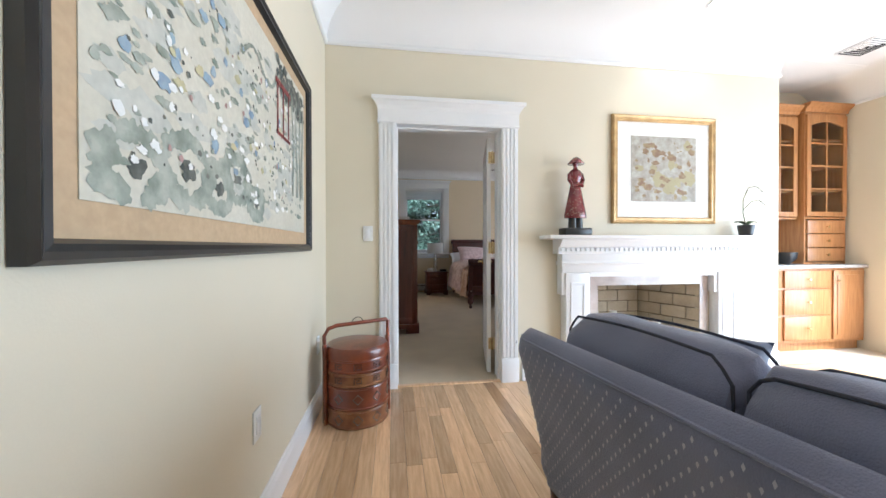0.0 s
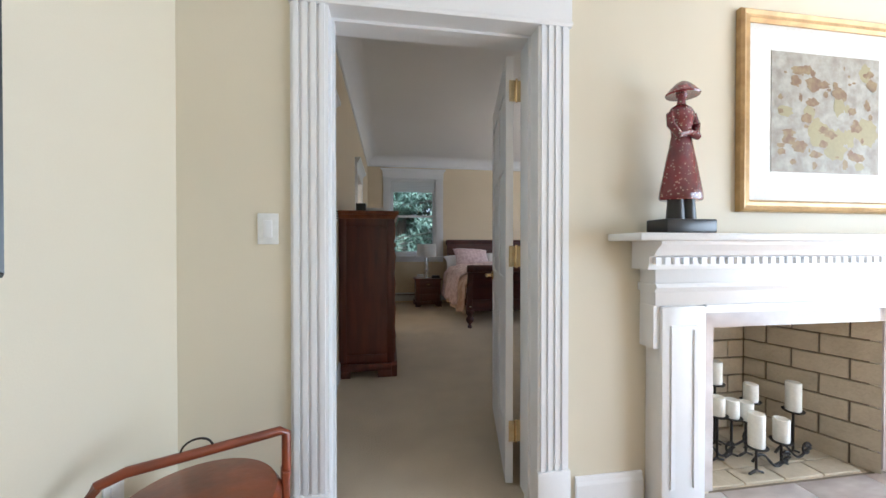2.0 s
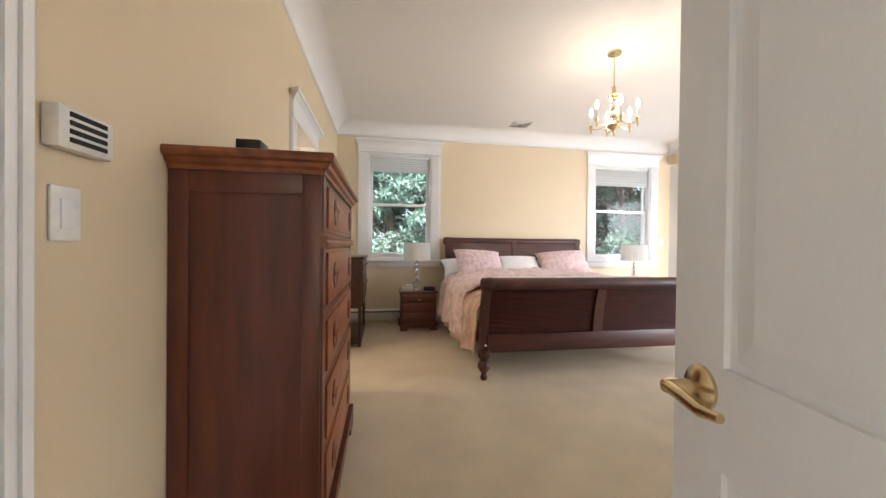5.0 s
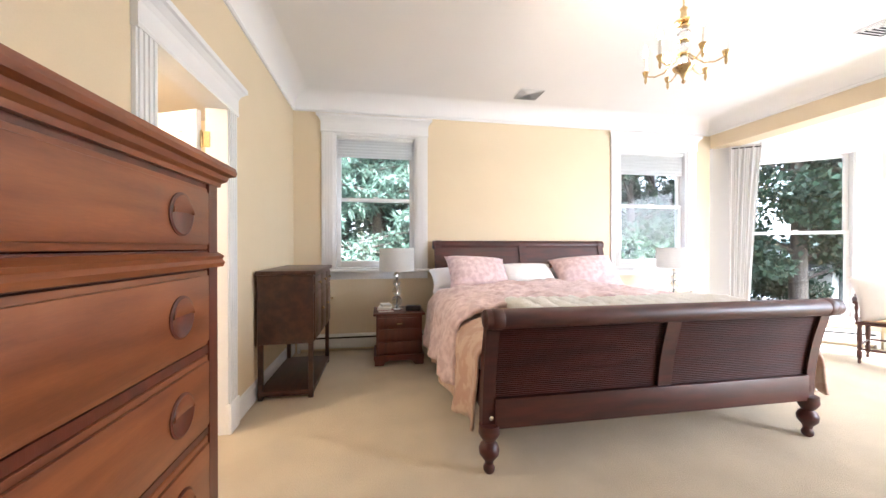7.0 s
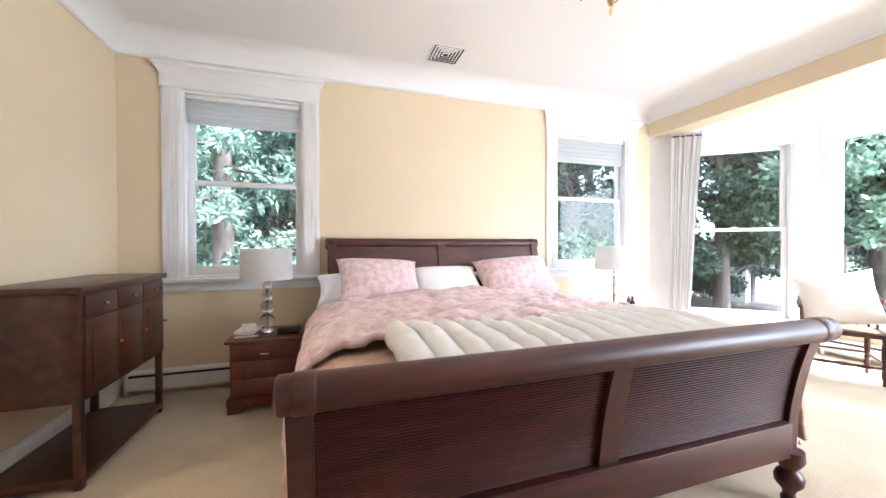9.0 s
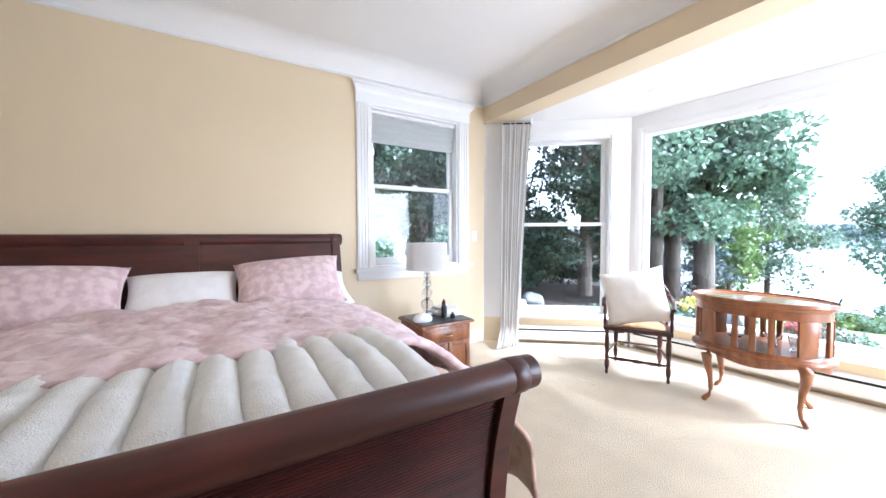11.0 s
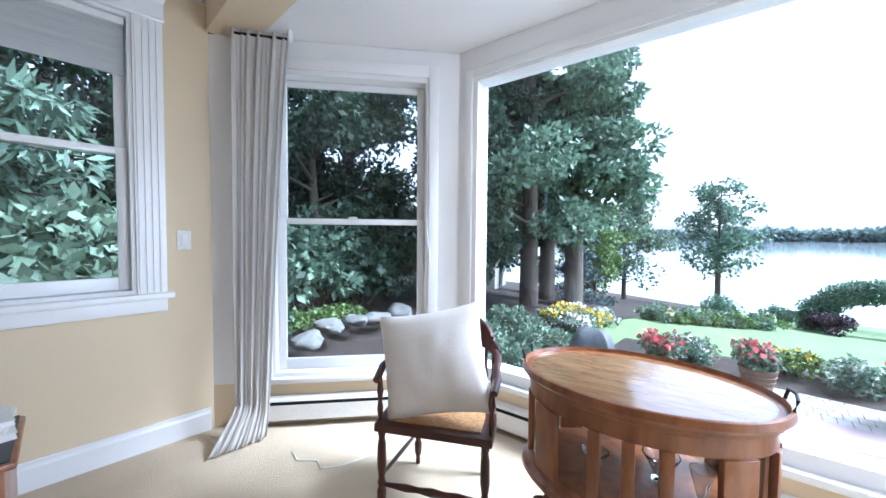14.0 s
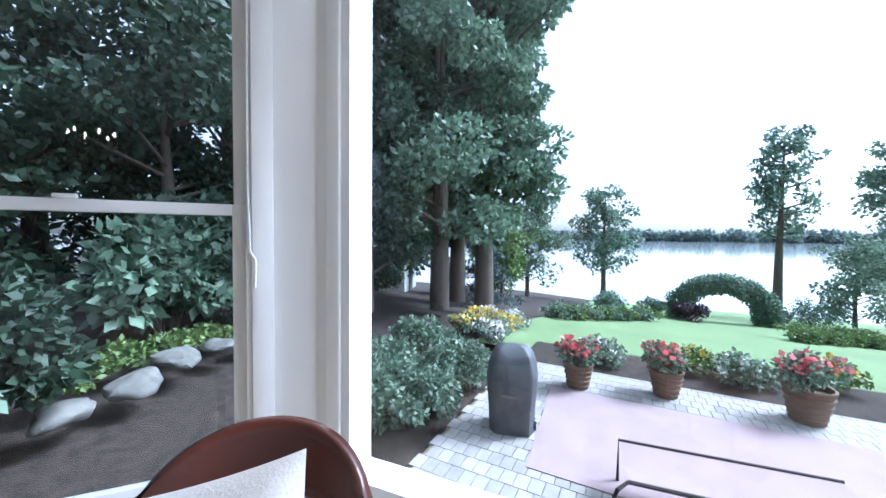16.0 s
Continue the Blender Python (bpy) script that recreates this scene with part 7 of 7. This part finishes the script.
conifer(0.4, 15.0, 12.0, 3.4, 12000, 0.34, 7, M_NEEDLE, "dark fir in the wood behind the house")
conifer(-3.5, 16.0, 12.0, 3.4, 10000, 0.34, 8, M_NEEDLE, "dark fir in the wood behind the house")
conifer(3.0, 14.5, 11.0, 3.0, 10000, 0.34, 9, M_NEEDLE, "dark fir in the wood behind the house")
broad_tree(-1.2, 20, 13, 5, 9000, 0.3, 10, M_LEAFD, "tall tree in the wood, darkened as shaded", 0.05)
broad_tree(2.0, 13.5, 12, 2.6, 4000, 0.2, 11, M_LEAF, "slim tree with a bare grey trunk", 0.45)
shrub(4.6, 10.6, 2.6, 3.0, 9000, 0.16, 12, M_SAGE, "tall leafy rhododendron close to the window")
shrub(3.5, 10.9, 2.0, 2.5, 6000, 0.15, 212, M_LEAF, "tall leafy rhododendron close to the window")
shrub(5.05, 9.9, 1.2, 1.9, 4500, 0.12, 213, M_SAGE, "pale leafy rhododendron close to the window")
shrub(6.1, 11.6, 1.5, 2.2, 5000, 0.14, 13, M_LEAFD, "tall leafy rhododendron near the house")
shrub(8.9, 14.0, 2.3, 2.6, 3000, 0.26, 14, M_LEAF, "hydrangea with large round leaves behind boulders")
shrub(10.6, 14.5, 2.8, 3.6, 3800, 0.24, 15, M_LEAFD, "climbing shrub with large round leaves")
for k, (x, y, r) in enumerate(((7.55, 11.7, 0.27), (8.2, 12.1, 0.28), (8.9, 12.3, 0.22), (9.6, 12.4, 0.26), (6.8, 11.5, 0.22), (10.4, 12.5, 0.3))):
    boulder(x, y, r, k + 1)
for k, (x, y) in enumerate(((7.0, 12.3), (8.5, 12.9), (9.2, 13.0), (7.7, 12.6))):
    shrub(x, y, 0.8, 0.45, 500, 0.12, 60 + k, M_LIME, "low bright green plants behind the boulders")
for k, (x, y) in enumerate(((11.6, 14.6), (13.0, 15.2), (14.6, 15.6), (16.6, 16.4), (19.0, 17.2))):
    shrub(x, y, 2.6, 2.4, 4200, 0.18, 140 + k, M_LEAFD, "undergrowth between the tree trunks, darkened as shaded")
# the big broadleaf trees by the picture window
broad_tree(17.8, 10.9, 15.5, 3.5, 34000, 0.22, 221, M_LEAF, "tall leafy oak at the lawn's corner", 0.22)
broad_tree(15.6, 11.6, 13.8, 4.2, 38000, 0.2, 21, M_LEAF, "large leafy oak beside the lawn", 0.2)
broad_tree(19.0, 12.6, 15.0, 4.6, 30000, 0.25, 22, M_LEAF, "large leafy oak beside the lawn", 0.15)
broad_tree(13.1, 12.6, 10.0, 2.8, 14000, 0.2, 23, M_LEAFD, "young oak with the larger trees' shade in its colour", 0.12)
broad_tree(23.5, 16.0, 13.0, 3.8, 14000, 0.3, 24, M_LEAF, "leafy maple farther down the garden", 0.1)
conifer(20.5, 11.8, 4.6, 1.7, 9000, 0.2, 25, M_SPRUCE, "small blue spruce at the lawn's edge", 0.03)
broad_tree(25.5, 12.8, 5.0, 2.4, 6000, 0.22, 26, M_LIME, "small pale green tree at the lawn's edge", 0.1)
broad_tree(30.0, 12.5, 7.0, 2.6, 6000, 0.24, 27, M_SAGE, "airy tree near the lake", 0.2)
broad_tree(37.0, 8.1, 9.5, 2.9, 4200, 0.3, 28, M_NEEDLE, "open pine by the lake shore", 0.3)
broad_tree(38.0, -2.9, 13.2, 2.4, 3200, 0.3, 29, M_NEEDLE, "tall thin pine by the lake shore", 0.45)
broad_tree(37.6, -8.2, 11.5, 2.8, 3800, 0.3, 30, M_NEEDLE, "pine by the lake shore", 0.3)
broad_tree(31.0, -4.0, 4.5, 2.2, 4000, 0.2, 31, M_SAGE, "small pale tree beside the lawn", 0.2)

# clipped arch in the hedge at the lawn's far end
ar = thing("hedge_arch", pose(29, 1.8, ground_z(29, 1.8)), "clipped green hedge archway across the lawn", "hedge")
cs = [(0, 1.9 * math.cos(a), 0.1 + 1.95 * max(0.0, math.sin(a)) ** 0.8, 0.62) for a in [k * math.pi / 26 for k in range(27)]] + [(0, s * 1.95, z, 0.62) for s in (-1, 1) for z in (0.3, 0.7, 1.1)]
leaf_part("leaves", foliage(cs, 14000, 0.14, 41, 0.9), M_LEAF, ar)
part("stems", tube([(0, 1.7 * math.cos(a), 0.0 + 2.2 * math.sin(a)) for a in [k * math.pi / 20 for k in range(21)]], 0.05, 6), M_BARK, ar)
for k, (x, y, w, h, mt, lab) in enumerate(((27.3, 3.3, 1.9, 1.1, M_PURPLE, "round purple-leaved bush on the lawn"), (30.3, -2.3, 2.6, 2.0, M_LEAF, "round clipped bush beside the lawn"), (26, 7.0, 1.6, 1.6, M_LEAF, "rounded bush at the end of a bed"), (31.0, -0.9, 1.8, 1.2, M_SAGE, "small bush near the hedge arch"), (30.5, 4.9, 1.8, 1.2, M_SAGE, "small bush near the hedge arch"))):
    shrub(x, y, w, h, 3000, 0.1, 70 + k, mt, lab)
for k in range(8):
    shrub(20.6 + k * 0.6, 8.6 - k * 0.45, 1.6, 0.75, 1300, 0.12, 80 + k, M_LIME if k % 2 else M_SAGE, "low grassy border plants along the lawn")
for k in range(6):
    shrub(22.5 + 0.3 * k, 0.6 - k * 0.9, 1.6, 0.7, 1100, 0.12, 90 + k, M_LIME, "low green border plants along the lawn")
for k in range(7):
    shrub(13.6 + (k % 4) * 0.75, 9.1 + (k // 4) * 0.6, 1.0, 0.6, 800, 0.09, 100 + k, M_SAGE, "border plants with yellow and white flowers", M_PETALY if k % 3 else M_ORCHID, 220)
for k, (x, y) in enumerate(((9.3, 8.6), (10.2, 8.9), (11.1, 8.7), (10.0, 9.6), (11.2, 9.6), (9.0, 9.5))):
    shrub(x, y, 1.5, 0.95, 3000, 0.09, 110 + k, M_SAGE, "spreading grey-green juniper below the window")
for k, (x, y) in enumerate(((13.3, 6.5), (13.6, 5.0), (13.3, 4.2), (13.8, 3.0), (13.6, 1.6))):
    shrub(x, y, 1.05, 0.62, 1100, 0.09, 120 + k, M_LIME if k % 2 else M_SAGE, "low flowering shrub in the mulch bed", M_PETALY if k % 2 else M_ORCHID, 60)


def potted(x, y, seed, s):
    p = thing("flower_pot", pose(x, y, -1.24), "brown wicker patio pot of red flowers", "flower pot", "patio flower pots")
    part("pot", lathe([(0.16 * s, 0), (0.17 * s, 0.01), (0.235 * s, 0.38 * s), (0.25 * s, 0.4 * s), (0.25 * s, 0.43 * s), (0.22 * s, 0.43 * s), (0.2 * s, 0.36 * s)], 28), M_WICKER, p)
    for k in range(4):
        part("band", lathe([(r * s, z * s) for r, z in ((0.178 + 0.017 * k, 0.06 + 0.085 * k), (0.192 + 0.017 * k, 0.07 + 0.085 * k), (0.18 + 0.018 * k, 0.085 + 0.085 * k))], 28), M_WICKER, p)
    rnd = random.Random(seed)
    cs = [(rnd.uniform(-0.22, 0.22) * s, rnd.uniform(-0.22, 0.22) * s, (0.5 + rnd.uniform(0, 0.22)) * s, 0.13 * s) for _ in range(16)]
    leaf_part("leaves", foliage(cs, 900, 0.08, seed), M_LEAF, p)
    leaf_part("flowers", foliage([(c[0], c[1], c[2] + 0.08, 0.12) for c in cs], 130, 0.1, seed + 1, 0.7, -0.3, 0.95), M_PETALR, p)


potted(11.75, 6.75, 1, 1.0)
potted(12.1, 5.45, 2, 1.0)
potted(12.15, 3.75, 3, 1.15)

g = thing("covered_grill", pose(9.95, 7.35, -1.24, 0, 0, 12), "barbecue grill under a grey fitted cover", "grill")
bm = bmesh.new()
prof = [(0.0, 0.24, 0.28), (0.3, 0.25, 0.29), (0.55, 0.27, 0.31), (0.75, 0.28, 0.32), (0.9, 0.26, 0.3), (1.02, 0.2, 0.26), (1.1, 0.12, 0.2), (1.13, 0.03, 0.1)]
rings = []
for z, a, b in prof:
    rings.append([bm.verts.new(((a + 0.014 * math.sin(5 * t + z * 7)) * (abs(math.cos(t)) ** 0.5) * (1 if math.cos(t) > 0 else -1), (b + 0.014 * math.sin(7 * t)) * (abs(math.sin(t)) ** 0.5) * (1 if math.sin(t) > 0 else -1), z + 0.001)) for t in [2 * math.pi * k / 36 for k in range(36)]])
for a, b in zip(rings, rings[1:]):
    for k in range(36):
        bm.faces.new((a[k], a[(k + 1) % 36], b[(k + 1) % 36], b[k]))
bm.faces.new(rings[-1])
part("cover", bm, M_COVER, g)
part("strap", lathe([(1.03, 0.50), (1.035, 0.51), (1.03, 0.53)], 36, sx=0.275, sy=0.315), M_STONE, g, "pale strap")
part("wheel", lathe([(0.07, -0.02), (0.08, 0), (0.07, 0.02)], 18), M_BLACK, g).matrix_local = pose(0.0, -0.3, 0.08, 90)

ff = thing("patio_chair_frame", ORIGIN, "black metal frame of a patio lounger", "patio chair")
part("rail", tube([(8.62, 6.05, -1.23), (8.6, 6.05, -0.85), (8.63, 6.03, -0.8), (8.75, 5.95, -0.78), (9.0, 4.2, -0.78), (9.0, 4.1, -0.85), (9.0, 4.1, -1.23)], 0.018, 8), M_IRON, ff)
part("sling", grid(6, 12, lambda u, v: (8.75 + 0.25 * v + 0.7 * u, 5.93 - 1.75 * v + 0.12 * u, -0.8 - 0.02 * math.sin(math.pi * u))), M_RUG, ff, "faded pink sling")
part("rail", tube([(9.45, 6.05, -1.23), (9.45, 6.05, -0.8), (9.7, 4.3, -0.8), (9.7, 4.3, -1.23)], 0.018, 8), M_IRON, ff)

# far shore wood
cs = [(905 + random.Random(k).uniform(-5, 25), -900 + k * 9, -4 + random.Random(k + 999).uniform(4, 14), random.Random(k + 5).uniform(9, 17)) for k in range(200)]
me = bpy.data.meshes.new("hazed_far_wood")
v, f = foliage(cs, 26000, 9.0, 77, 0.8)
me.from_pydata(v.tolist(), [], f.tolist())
me.materials.append(M_FARHAZE)
tagged(new("hazed_far_wood", me), "wooded bank across the lake, haze put into its colour", "wood", kind="stuff")

sh = thing("shed", pose(22.5, 18.5, ground_z(22.5, 18.5), 0, 0, 20), "pale garden shed among the trees", "shed")
part("wall", box(-1.4, 1.4, -1, 1, 0, 1.9), M_HEATER, sh, smooth=False)
part("roof", extrude([(-1.2, 1.9), (1.2, 1.9), (0, 2.7)], -1.6, 1.6), M_COVER, sh, smooth=False)
part("door", box(-0.4, 0.4, -1.03, -1.0, 0, 1.7), M_STONE, sh, smooth=False)
